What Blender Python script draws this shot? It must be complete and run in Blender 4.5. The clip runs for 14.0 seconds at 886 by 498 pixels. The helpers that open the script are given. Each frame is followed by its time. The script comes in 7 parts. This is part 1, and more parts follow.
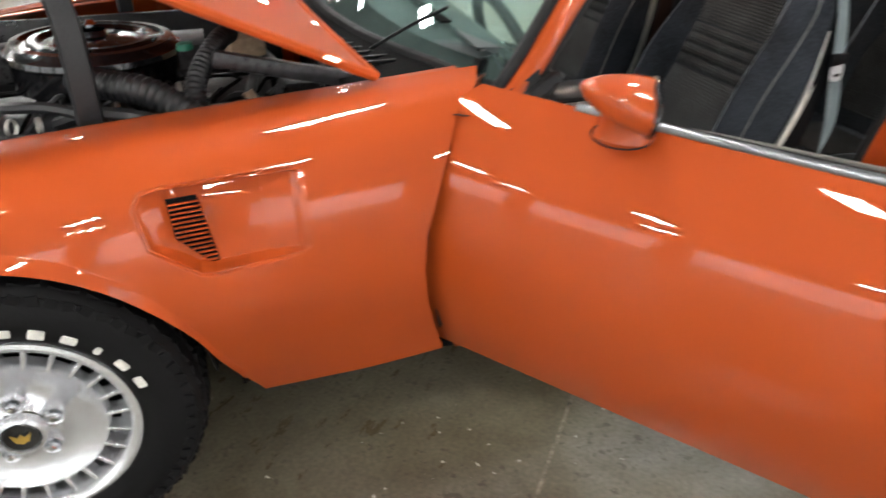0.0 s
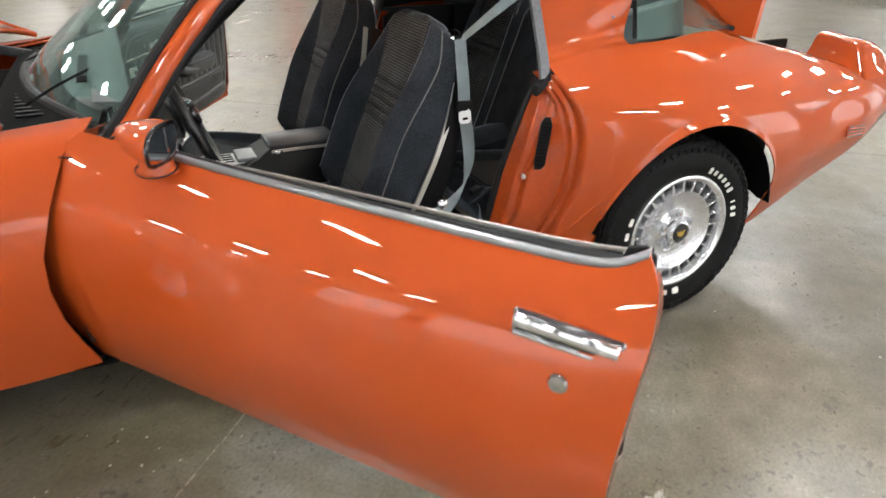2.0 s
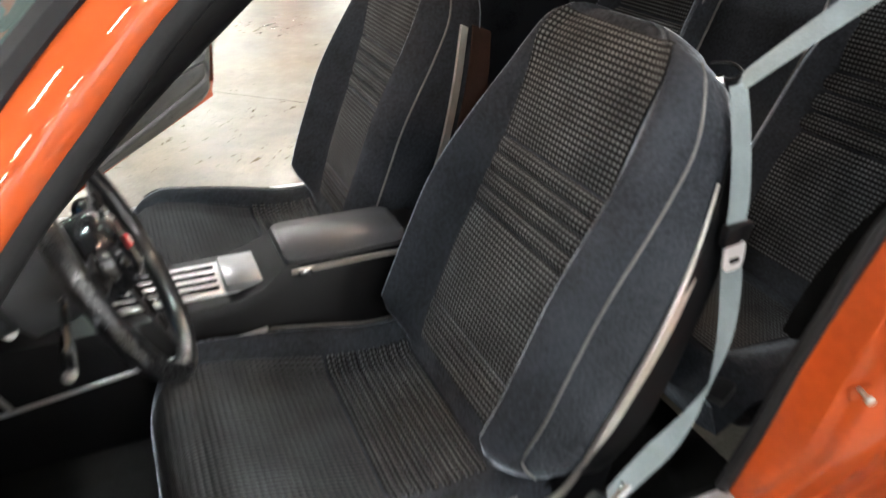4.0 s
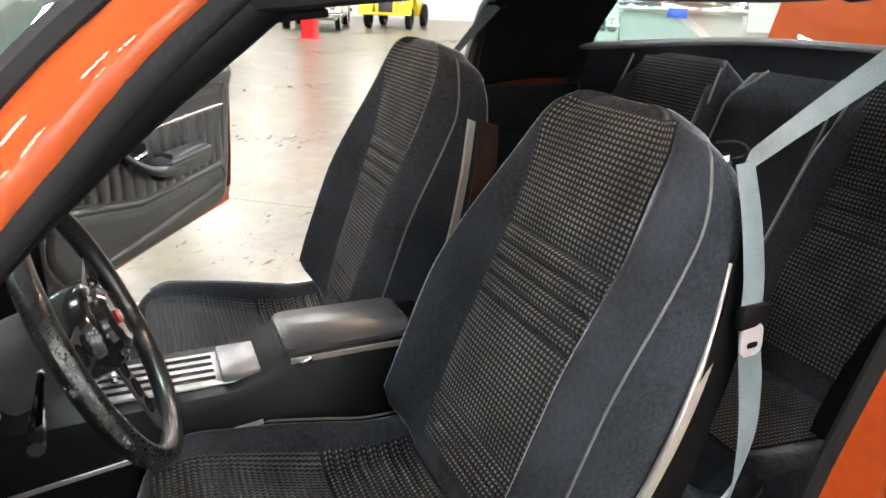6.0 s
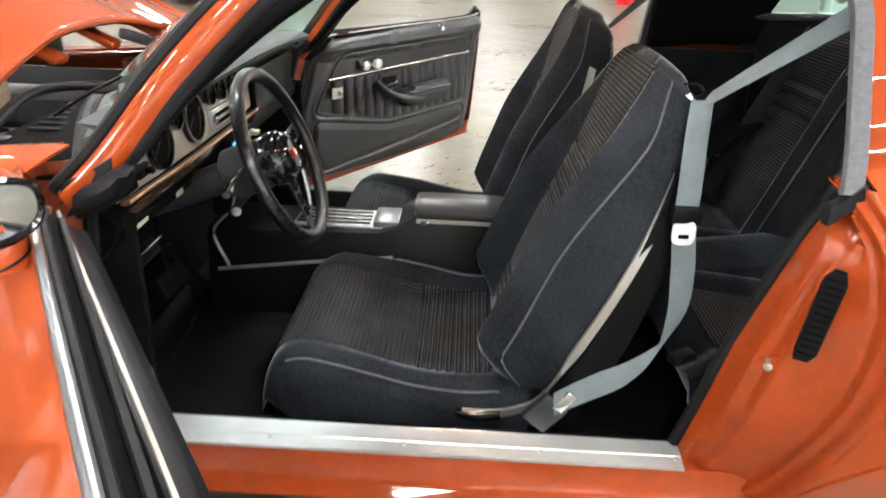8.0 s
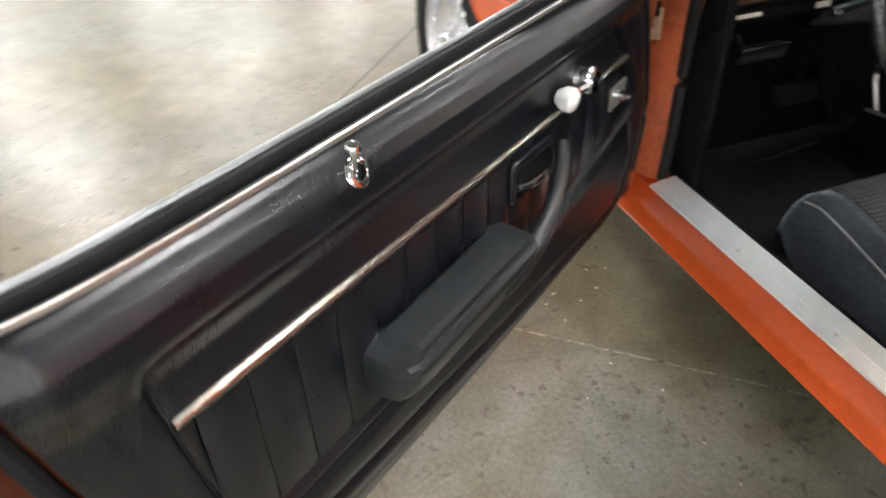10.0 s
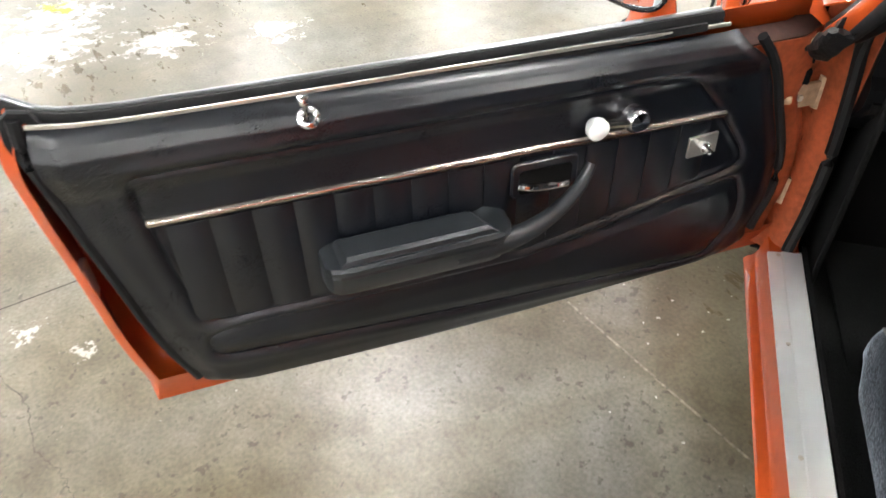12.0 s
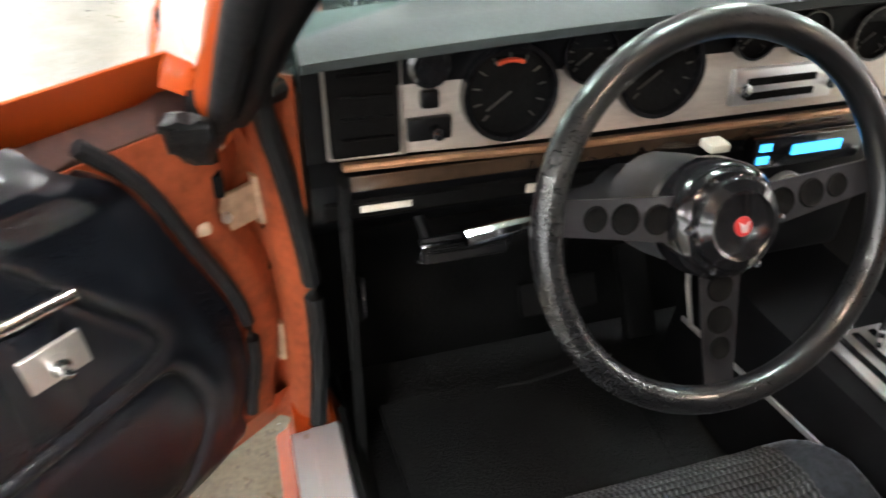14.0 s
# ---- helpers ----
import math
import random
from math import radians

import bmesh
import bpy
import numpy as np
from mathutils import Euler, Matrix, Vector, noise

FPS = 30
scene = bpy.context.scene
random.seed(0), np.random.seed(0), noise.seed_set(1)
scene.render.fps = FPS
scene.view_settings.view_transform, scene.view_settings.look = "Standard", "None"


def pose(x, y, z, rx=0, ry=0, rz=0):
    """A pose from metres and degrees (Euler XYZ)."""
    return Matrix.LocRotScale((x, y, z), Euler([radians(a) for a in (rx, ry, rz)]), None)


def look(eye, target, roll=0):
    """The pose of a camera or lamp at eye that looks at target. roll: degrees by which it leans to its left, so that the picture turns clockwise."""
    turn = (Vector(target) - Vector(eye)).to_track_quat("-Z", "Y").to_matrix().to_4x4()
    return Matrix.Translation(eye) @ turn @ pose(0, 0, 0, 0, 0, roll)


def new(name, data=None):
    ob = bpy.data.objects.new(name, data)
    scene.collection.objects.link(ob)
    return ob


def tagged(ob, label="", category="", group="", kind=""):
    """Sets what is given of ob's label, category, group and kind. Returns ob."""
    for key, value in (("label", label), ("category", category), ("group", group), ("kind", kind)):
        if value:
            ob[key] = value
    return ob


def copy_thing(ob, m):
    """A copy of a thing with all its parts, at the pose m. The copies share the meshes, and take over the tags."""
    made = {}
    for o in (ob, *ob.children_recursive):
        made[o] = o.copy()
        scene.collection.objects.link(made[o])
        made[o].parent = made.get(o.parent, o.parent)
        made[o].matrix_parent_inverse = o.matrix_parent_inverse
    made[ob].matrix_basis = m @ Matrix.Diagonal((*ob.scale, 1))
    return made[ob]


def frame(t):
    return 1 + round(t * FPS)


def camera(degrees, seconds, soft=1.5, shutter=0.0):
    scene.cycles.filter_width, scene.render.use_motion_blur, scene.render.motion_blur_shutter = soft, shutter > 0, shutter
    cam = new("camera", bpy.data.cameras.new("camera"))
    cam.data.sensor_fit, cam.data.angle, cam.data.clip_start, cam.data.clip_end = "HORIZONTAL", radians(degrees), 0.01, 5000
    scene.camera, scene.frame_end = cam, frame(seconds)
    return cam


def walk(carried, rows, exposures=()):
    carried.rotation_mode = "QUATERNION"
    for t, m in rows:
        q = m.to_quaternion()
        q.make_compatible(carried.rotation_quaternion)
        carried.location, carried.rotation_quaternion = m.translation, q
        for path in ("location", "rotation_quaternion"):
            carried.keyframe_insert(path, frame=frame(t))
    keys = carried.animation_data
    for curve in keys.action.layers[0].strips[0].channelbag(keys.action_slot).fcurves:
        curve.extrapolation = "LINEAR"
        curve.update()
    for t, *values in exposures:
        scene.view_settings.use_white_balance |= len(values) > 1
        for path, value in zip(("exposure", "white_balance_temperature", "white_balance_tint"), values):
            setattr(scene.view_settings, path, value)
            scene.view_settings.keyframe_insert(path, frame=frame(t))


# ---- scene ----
cam = camera(64.2, 14.0, shutter=0.5)
PATH = [
    (0, (0.455, -1.068, 1.319), (0.99, 0.568, 0.302), 0.0),
    (0.5, (0.55, -1.31, 1.364), (1.202, 0.322, 0.41), 0.3),
    (1, (0.685, -1.558, 1.358), (1.393, 0.086, 0.466), 0.1),
    (1.5, (0.858, -1.659, 1.338), (1.595, -0.02, 0.46), 0.3),
    (2, (1.05, -1.62, 1.382), (1.79, 0.016, 0.501), 0.3),
    (2.5, (1.127, -1.406, 1.396), (1.805, 0.214, 0.439), 0.5),
    (3, (1.151, -1.023, 1.412), (1.783, 0.58, 0.396), 0.6),
    (3.5, (1.165, -0.597, 1.339), (1.846, 0.976, 0.308), 1.4),
    (4, (1.269, -0.253, 1.262), (2.014, 1.323, 0.281), 1.8),
    (4.2, (1.277, -0.168, 1.274), (2.076, 1.38, 0.293), 1.1),
    (6.3, (1.3, -0.302, 1.163), (2.002, 1.464, 0.539), 2.8),
    (6.5, (1.326, -0.394, 1.136), (1.933, 1.417, 0.542), 4.5),
    (7, (1.414, -0.542, 1.178), (1.771, 1.3, 0.485), 3.2),
    (7.5, (1.501, -0.695, 1.225), (1.65, 1.154, 0.477), 2.9),
    (8, (1.614, -0.843, 1.239), (1.572, 0.99, 0.442), 2.4),
    (8.5, (1.78, -0.977, 1.273), (1.465, 0.766, 0.345), 1.3),
    (8.7, (1.835, -1.002, 1.265), (1.349, 0.674, 0.288), 0.2),
    (9, (1.88, -0.967, 1.235), (1.123, 0.527, 0.141), 1.0),
    (9.2, (1.915, -0.93, 1.21), (0.947, 0.399, 0.072), 0.3),
    (11.3, (2.371, -0.233, 1.367), (0.91, -0.602, 0.052), -1.4),
    (11.5, (2.368, -0.19, 1.38), (0.916, -0.599, 0.066), -1.3),
    (12, (2.325, -0.124, 1.391), (0.875, -0.558, 0.084), -1.2),
    (12.3, (2.224, -0.108, 1.342), (0.761, -0.53, 0.045), -0.8),
    (12.5, (2.127, -0.09, 1.302), (0.642, -0.479, 0.02), -1.0),
    (13, (1.887, -0.021, 1.217), (0.276, -0.027, 0.032), 0.1),
    (13.5, (1.759, 0.143, 1.209), (0.17, 0.397, 0.022), 0.5),
    (14, (1.686, 0.236, 1.166), (0.141, 0.719, -0.008), 1.3),
]
walk(cam, [(t, look(eye, target, roll)) for t, eye, target, roll in PATH],
     exposures=[(0, 0), (2, 0), (3, .1), (3.5, .36), (4, .80), (6.5, .92), (7.5, .72), (8.5, .42), (9.0, .4), (11.5, .6), (12.5, .75), (13.5, 1.0), (14, 1.12)])

# ---- build ----
YC = 1.0          # the car's centre line; x runs to its rear, its left side is near y = 0.1

# ---- world and light ----
world = bpy.data.worlds.new("world")
scene.world = world
world.use_nodes = True
bg = world.node_tree.nodes["Background"]
bg.inputs[0].default_value = (0.75, 0.85, 1.0, 1)
bg.inputs[1].default_value = 0.02


# ---- materials ----
def material(name, color, rough=0.5, metal=0.0, coat=0.0, bump=0.0, scale=40.0, vary=0.0, spot=3.0, alpha=1.0,
             emit=0.0, trans=0.0, sheen=0.0, ior=1.5, rough_vary=0.0, coat_rough=0.03, stretch=(1, 1, 1), spec=0.5):
    """A surface with grain and stains at two scales; bump in metres."""
    m = bpy.data.materials.new(name)
    m.use_nodes = True
    nt = m.node_tree
    b = nt.nodes["Principled BSDF"]
    b.inputs["Base Color"].default_value = (*color, 1)
    b.inputs["Roughness"].default_value = rough
    b.inputs["Metallic"].default_value = metal
    b.inputs["IOR"].default_value = ior
    b.inputs["Specular IOR Level"].default_value = spec
    b.inputs["Coat Weight"].default_value = coat
    b.inputs["Coat Roughness"].default_value = coat_rough
    b.inputs["Coat IOR"].default_value = 1.5
    b.inputs["Sheen Weight"].default_value = sheen
    b.inputs["Sheen Roughness"].default_value = 0.28
    b.inputs["Sheen Tint"].default_value = (0.75, 0.86, 1.0, 1)
    b.inputs["Transmission Weight"].default_value = trans
    if emit:
        b.inputs["Emission Color"].default_value = (*color, 1)
        b.inputs["Emission Strength"].default_value = emit
    tc = nt.nodes.new("ShaderNodeTexCoord")
    mp = nt.nodes.new("ShaderNodeMapping")
    mp.inputs["Scale"].default_value = stretch
    nt.links.new(tc.outputs["Object"], mp.inputs[0])
    if vary or rough_vary:
        big = nt.nodes.new("ShaderNodeTexNoise")
        big.inputs["Scale"].default_value = spot
        big.inputs["Detail"].default_value = 6
        nt.links.new(mp.outputs[0], big.inputs["Vector"])
        fine = nt.nodes.new("ShaderNodeTexNoise")
        fine.inputs["Scale"].default_value = scale
        fine.inputs["Detail"].default_value = 3
        nt.links.new(mp.outputs[0], fine.inputs["Vector"])
        add = nt.nodes.new("ShaderNodeMath")
        add.operation = "ADD"
        nt.links.new(big.outputs[0], add.inputs[0])
        nt.links.new(fine.outputs[0], add.inputs[1])
        if sheen:
            ms = nt.nodes.new("ShaderNodeMapRange")
            ms.inputs[1].default_value, ms.inputs[2].default_value = 0.75, 1.25
            ms.inputs[3].default_value, ms.inputs[4].default_value = sheen * 0.25, sheen * 1.75
            nt.links.new(add.outputs[0], ms.inputs[0])
            nt.links.new(ms.outputs[0], b.inputs["Sheen Weight"])
        if vary:
            mr = nt.nodes.new("ShaderNodeMapRange")
            mr.inputs[1].default_value, mr.inputs[2].default_value = 0.7, 1.3
            mr.inputs[3].default_value, mr.inputs[4].default_value = 1 - vary, 1 + vary
            nt.links.new(add.outputs[0], mr.inputs[0])
            mul = nt.nodes.new("ShaderNodeVectorMath")
            mul.operation = "SCALE"
            mul.inputs[0].default_value = color
            nt.links.new(mr.outputs[0], mul.inputs["Scale"])
            nt.links.new(mul.outputs[0], b.inputs["Base Color"])
        if rough_vary:
            rr = nt.nodes.new("ShaderNodeMapRange")
            rr.inputs[1].default_value, rr.inputs[2].default_value = 0.7, 1.3
            rr.inputs[3].default_value, rr.inputs[4].default_value = max(rough - rough_vary, 0.02), rough + rough_vary
            nt.links.new(add.outputs[0], rr.inputs[0])
            nt.links.new(rr.outputs[0], b.inputs["Roughness"])
    if bump:
        n = nt.nodes.new("ShaderNodeTexNoise")
        n.inputs["Scale"].default_value = scale
        n.inputs["Detail"].default_value = 4
        nt.links.new(mp.outputs[0], n.inputs["Vector"])
        bp = nt.nodes.new("ShaderNodeBump")
        bp.inputs["Strength"].default_value = 1.0
        bp.inputs["Distance"].default_value = bump
        nt.links.new(n.outputs[0], bp.inputs["Height"])
        nt.links.new(bp.outputs[0], b.inputs["Normal"])
    return m


def woven(name, dark, light, pitch, axes=("x", "y"), bump=0.0012, rough=0.85):
    """Cloth with a small check woven into it, in object space, two axes at the given pitch in metres."""
    m = bpy.data.materials.new(name)
    m.use_nodes = True
    nt = m.node_tree
    b = nt.nodes["Principled BSDF"]
    b.inputs["Roughness"].default_value = rough
    b.inputs["Sheen Weight"].default_value = 0.03
    b.inputs["Specular IOR Level"].default_value = 0.25
    b.inputs["Sheen Roughness"].default_value = 0.4
    tc = nt.nodes.new("ShaderNodeTexCoord")
    sp = nt.nodes.new("ShaderNodeSeparateXYZ")
    nt.links.new(tc.outputs["UV"], sp.inputs[0])
    waves = []
    for i, p in enumerate(pitch):
        if not p:
            continue
        mul = nt.nodes.new("ShaderNodeMath")
        mul.operation = "MULTIPLY"
        mul.inputs[1].default_value = math.pi / p
        nt.links.new(sp.outputs[i], mul.inputs[0])
        sn = nt.nodes.new("ShaderNodeMath")
        sn.operation = "SINE"
        nt.links.new(mul.outputs[0], sn.inputs[0])
        ab = nt.nodes.new("ShaderNodeMath")
        ab.operation = "ABSOLUTE"
        nt.links.new(sn.outputs[0], ab.inputs[0])
        waves.append(ab)
    out = waves[0].outputs[0]
    if len(waves) > 1:
        pr = nt.nodes.new("ShaderNodeMath")
        pr.operation = "MULTIPLY"
        nt.links.new(waves[0].outputs[0], pr.inputs[0])
        nt.links.new(waves[1].outputs[0], pr.inputs[1])
        out = pr.outputs[0]
    mr = nt.nodes.new("ShaderNodeMapRange")
    mr.inputs[1].default_value, mr.inputs[2].default_value = 0.30, 0.95
    nt.links.new(out, mr.inputs[0])
    nz = nt.nodes.new("ShaderNodeTexNoise")
    nz.inputs["Scale"].default_value = 12
    nz.inputs["Detail"].default_value = 5
    nt.links.new(tc.outputs["Object"], nz.inputs["Vector"])
    wear = nt.nodes.new("ShaderNodeMath")
    wear.operation = "MULTIPLY"
    nt.links.new(mr.outputs[0], wear.inputs[0])
    nt.links.new(nz.outputs[0], wear.inputs[1])
    mix = nt.nodes.new("ShaderNodeMix")
    mix.data_type = "RGBA"
    mix.inputs[6].default_value = (*dark, 1)
    mix.inputs[7].default_value = (*light, 1)
    nt.links.new(wear.outputs[0], mix.inputs[0])
    nt.links.new(mix.outputs[2], b.inputs["Base Color"])
    bp = nt.nodes.new("ShaderNodeBump")
    bp.inputs["Distance"].default_value = bump
    nt.links.new(mr.outputs[0], bp.inputs["Height"])
    nt.links.new(bp.outputs[0], b.inputs["Normal"])
    return m


ORANGE = material("orange_paint", (0.425, 0.065, 0.0100), 0.5, 0.0, coat=1.0, vary=0.04, scale=900, spot=1.5, spec=0.1, coat_rough=0.012)
ORANGE_IN = material("orange_paint_inner", (0.39, 0.057, 0.0090), 0.5, 0.0, coat=0.8, vary=0.10, scale=60, spot=9, spec=0.1, coat_rough=0.03)
DUSTY_ORANGE = material("dusty_orange_paint", (0.27, 0.060, 0.022), 0.6, coat=0.25, coat_rough=0.25, vary=0.30, scale=70, spot=14, spec=0.2, bump=0.0004)
BLACK_VELOUR = material("black_velour", (0.0185, 0.0218, 0.0275), 0.9, sheen=0.85, spec=0.18, bump=0.0008, scale=150, vary=0.50, spot=9)
BROWN_VELOUR = material("seat_back_cloth", (0.026, 0.0125, 0.009), 0.9, sheen=0.04, spec=0.25, bump=0.0006, scale=260, vary=0.3, spot=14)
CHECK = woven("checked_cloth", (0.0030, 0.0034, 0.0042), (0.205, 0.220, 0.232), (0.0098, 0.0094))
RIB = woven("ribbed_cloth", (0.0040, 0.0045, 0.0055), (0.100, 0.108, 0.115), (0.0080, 0))
WHEEL_ALLOY = material("silver_cast_wheel", (0.72, 0.73, 0.75), 0.25, 0.75)
BLACK_VINYL = material("black_vinyl", (0.0038, 0.0052, 0.0082), 0.31, spec=0.58, bump=0.00008, scale=600, vary=0.15, rough_vary=0.05, spot=8)
BLACK_PLASTIC = material("black_plastic", (0.0032, 0.0034, 0.0040), 0.40, spec=0.15, bump=0.0001, scale=220, vary=0.15, rough_vary=0.03)
ARMREST = material("grey_black_moulding", (0.014, 0.017, 0.020), 0.36, spec=0.5, bump=0.0002, scale=260, vary=0.2, rough_vary=0.06)
WHEEL_RIM = material("worn_leather_rim", (0.006, 0.0062, 0.007), 0.30, spec=0.5, coat=0.5, coat_rough=0.12, bump=0.00006, scale=420, vary=0.3, rough_vary=0.08)
GLOSS_BLACK = material("gloss_black", (0.006, 0.006, 0.007), 0.16, coat=0.6, vary=0.2, rough_vary=0.05)
MATT_BLACK = material("matt_black", (0.003, 0.003, 0.003), 0.85, spec=0.1, bump=0.0006, scale=150, vary=0.4)
CARPET = material("black_carpet", (0.0080, 0.0082, 0.0084), 1.0, spec=0.05, bump=0.003, scale=330, vary=0.5, spot=6)
RUBBER = material("tyre_rubber", (0.0055, 0.0055, 0.006), 0.6, spec=0.16, bump=0.0006, scale=120, vary=0.3, spot=12, rough_vary=0.08)
SEAL = material("rubber_seal", (0.008, 0.0083, 0.0092), 0.6, spec=0.25, bump=0.0008, scale=90, vary=0.35, rough_vary=0.1)
GREY_SEAL = material("grey_weatherstrip", (0.11, 0.115, 0.125), 0.42, bump=0.0005, scale=120, vary=0.3, rough_vary=0.12)
CHROME = material("chrome", (0.82, 0.83, 0.85), 0.07, 1.0, vary=0.04, rough_vary=0.04)
SATIN_CHROME = material("satin_bright_trim", (0.52, 0.48, 0.44), 0.24, 1.0, vary=0.04)
BELT_TRIM = material("dull_belt_trim", (0.24, 0.25, 0.265), 0.28, 0.85, vary=0.04, spot=3)
WORN_CHROME = material("worn_chrome", (0.64, 0.62, 0.57), 0.30, 0.85, vary=0.05, scale=90, spot=12)
ALLOY = material("cast_alloy", (0.78, 0.79, 0.80), 0.30, 0.85, vary=0.02)
SILL_ALU = material("scuffed_aluminium", (0.78, 0.81, 0.82), 0.33, 0.70, bump=0.0016, scale=9, vary=0.06, spot=7)
BRUSHED = material("engine_turned_panel", (0.52, 0.48, 0.43), 0.38, 0.45, bump=0.0002, scale=260, vary=0.12, spot=30, rough_vary=0.1, stretch=(1, 1, 6))
WHITE_LETTER = material("tyre_white", (0.72, 0.71, 0.66), 0.7, vary=0.15, scale=200, spot=60)
BELT = material("seat_belt_webbing", (0.135, 0.168, 0.178), 0.62, bump=0.0006, scale=500, vary=0.22, sheen=0.3, spot=18)
PIPING = material("silver_piping", (0.125, 0.125, 0.122), 0.45, 0.2, vary=0.2)
WHITE_KNOB = material("clear_knob", (0.75, 0.77, 0.76), 0.12, vary=0.05, coat=0.5)
GOLD = material("gold_emblem", (0.55, 0.36, 0.08), 0.3, 0.6, vary=0.1)
TEAL = material("dashboard_top", (0.034, 0.045, 0.046), 0.55, bump=0.0002, scale=200, vary=0.15, spot=5)
CREAM = material("old_hinge_paint", (0.42, 0.30, 0.20), 0.6, vary=0.3, bump=0.0006, scale=80)
ENGINE_DARK = material("oily_black_metal", (0.011, 0.011, 0.012), 0.38, 0.2, bump=0.001, scale=60, vary=0.6, rough_vary=0.15)
ENGINE_GREY = material("cast_grey_metal", (0.055, 0.055, 0.058), 0.42, 0.5, bump=0.001, scale=70, vary=0.5, rough_vary=0.15)
CRUMPLED = material("crumpled_rubber", (0.008, 0.0083, 0.009), 0.6, spec=0.25, bump=0.004, scale=45, vary=0.5, rough_vary=0.15)
# rust brown, darkened to carry the shade of the hinge gaps
HINGE_GAP = material("rusty_shaded_recess", (0.035, 0.012, 0.008), 0.8, vary=0.5, bump=0.001, scale=60)
HOSE = material("grey_duct", (0.012, 0.0125, 0.014), 0.42, vary=0.3, bump=0.0005, scale=150)
CARD = material("label_card", (0.60, 0.58, 0.50), 0.6, vary=0.15)
BLUE_LED = material("blue_display", (0.05, 0.45, 1.0), 0.4, emit=1.6)
RED_PLASTIC = material("red_plastic", (0.45, 0.03, 0.03), 0.3, vary=0.1)
TAIL_RED = material("tail_lamp_red", (0.20, 0.035, 0.02), 0.25, coat=0.6, vary=0.1)
HEADLINER = material("black_headliner", (0.008, 0.008, 0.0085), 0.95, spec=0.15, bump=0.0008, scale=200, vary=0.2)


def glass(name, tint, rough=0.0, haze=0.0, ior=1.5):
    """Thin tinted pane: mostly clear, with the mirror-like gloss of glass on it."""
    m = bpy.data.materials.new(name)
    m.use_nodes = True
    nt = m.node_tree
    nt.nodes.clear()
    out = nt.nodes.new("ShaderNodeOutputMaterial")
    tr = nt.nodes.new("ShaderNodeBsdfTransparent")
    tr.inputs[0].default_value = (*tint, 1)
    gl = nt.nodes.new("ShaderNodeBsdfGlossy")
    gl.inputs["Roughness"].default_value = rough
    gl.inputs[0].default_value = (1, 1, 1, 1)
    lw = nt.nodes.new("ShaderNodeLayerWeight")
    lw.inputs[0].default_value = 0.5
    pw = nt.nodes.new("ShaderNodeMath")
    pw.operation = "POWER"
    pw.inputs[1].default_value = 5
    nt.links.new(lw.outputs["Facing"], pw.inputs[0])
    fr = nt.nodes.new("ShaderNodeMath")
    fr.operation = "MULTIPLY_ADD"
    r0 = ((ior - 1) / (ior + 1)) ** 2
    fr.inputs[1].default_value, fr.inputs[2].default_value = 1 - r0, r0
    nt.links.new(pw.outputs[0], fr.inputs[0])
    mx = nt.nodes.new("ShaderNodeMixShader")
    nt.links.new(fr.outputs[0], mx.inputs[0])
    nt.links.new(tr.outputs[0], mx.inputs[1])
    nt.links.new(gl.outputs[0], mx.inputs[2])
    last = mx
    if haze:
        # pale teal diffuse film that stands in for the hall's reflected light
        df = nt.nodes.new("ShaderNodeBsdfDiffuse")
        df.inputs[0].default_value = (0.42, 0.56, 0.53, 1)
        tc = nt.nodes.new("ShaderNodeTexCoord")
        nz = nt.nodes.new("ShaderNodeTexNoise")
        nz.inputs["Scale"].default_value = 5
        nz.inputs["Detail"].default_value = 6
        nt.links.new(tc.outputs["Object"], nz.inputs["Vector"])
        mr = nt.nodes.new("ShaderNodeMapRange")
        mr.inputs[1].default_value, mr.inputs[2].default_value = 0.35, 0.65
        mr.inputs[3].default_value, mr.inputs[4].default_value = haze * 0.6, haze * 1.4
        nt.links.new(nz.outputs[0], mr.inputs[0])
        last = nt.nodes.new("ShaderNodeMixShader")
        nt.links.new(mr.outputs[0], last.inputs[0])
        nt.links.new(mx.outputs[0], last.inputs[1])
        nt.links.new(df.outputs[0], last.inputs[2])
    nt.links.new(last.outputs[0], out.inputs[0])
    return m


SCREEN_GLASS = glass("hazy_windscreen_glass", (0.80, 0.94, 0.91), haze=0.045)
GLASS = glass("tinted_glass", (0.90, 0.95, 0.93), ior=1.25)
BRONZE_GLASS = glass("bronze_glass", (0.88, 0.76, 0.66))
MIRROR = material("mirror_glass", (0.85, 0.87, 0.88), 0.02, 1.0)


# ---- mesh helpers ----
def arr(*pts):
    return np.array(pts, float)


def spline(pts, n):
    """n points along a smooth line through pts, evenly spaced."""
    p = np.array(pts, float)
    if len(p) == 2:
        return p[0] + (p[1] - p[0]) * np.linspace(0, 1, n)[:, None]
    q = np.vstack([2 * p[0] - p[1], p, 2 * p[-1] - p[-2]])
    out = []
    for i in range(1, len(q) - 2):
        t = np.linspace(0, 1, 24, endpoint=False)[:, None]
        a, b, c, d = q[i - 1], q[i], q[i + 1], q[i + 2]
        out.append(0.5 * (2 * b + (c - a) * t + (2 * a - 5 * b + 4 * c - d) * t**2 + (3 * b - a - 3 * c + d) * t**3))
    out = np.vstack(out + [p[-1:]])
    return even(out, n)


def even(line, n):
    d = np.r_[0, np.cumsum(np.linalg.norm(np.diff(line, axis=0), axis=1))]
    s = np.linspace(0, d[-1], n)
    return np.stack([np.interp(s, d, line[:, k]) for k in range(line.shape[1])], 1)


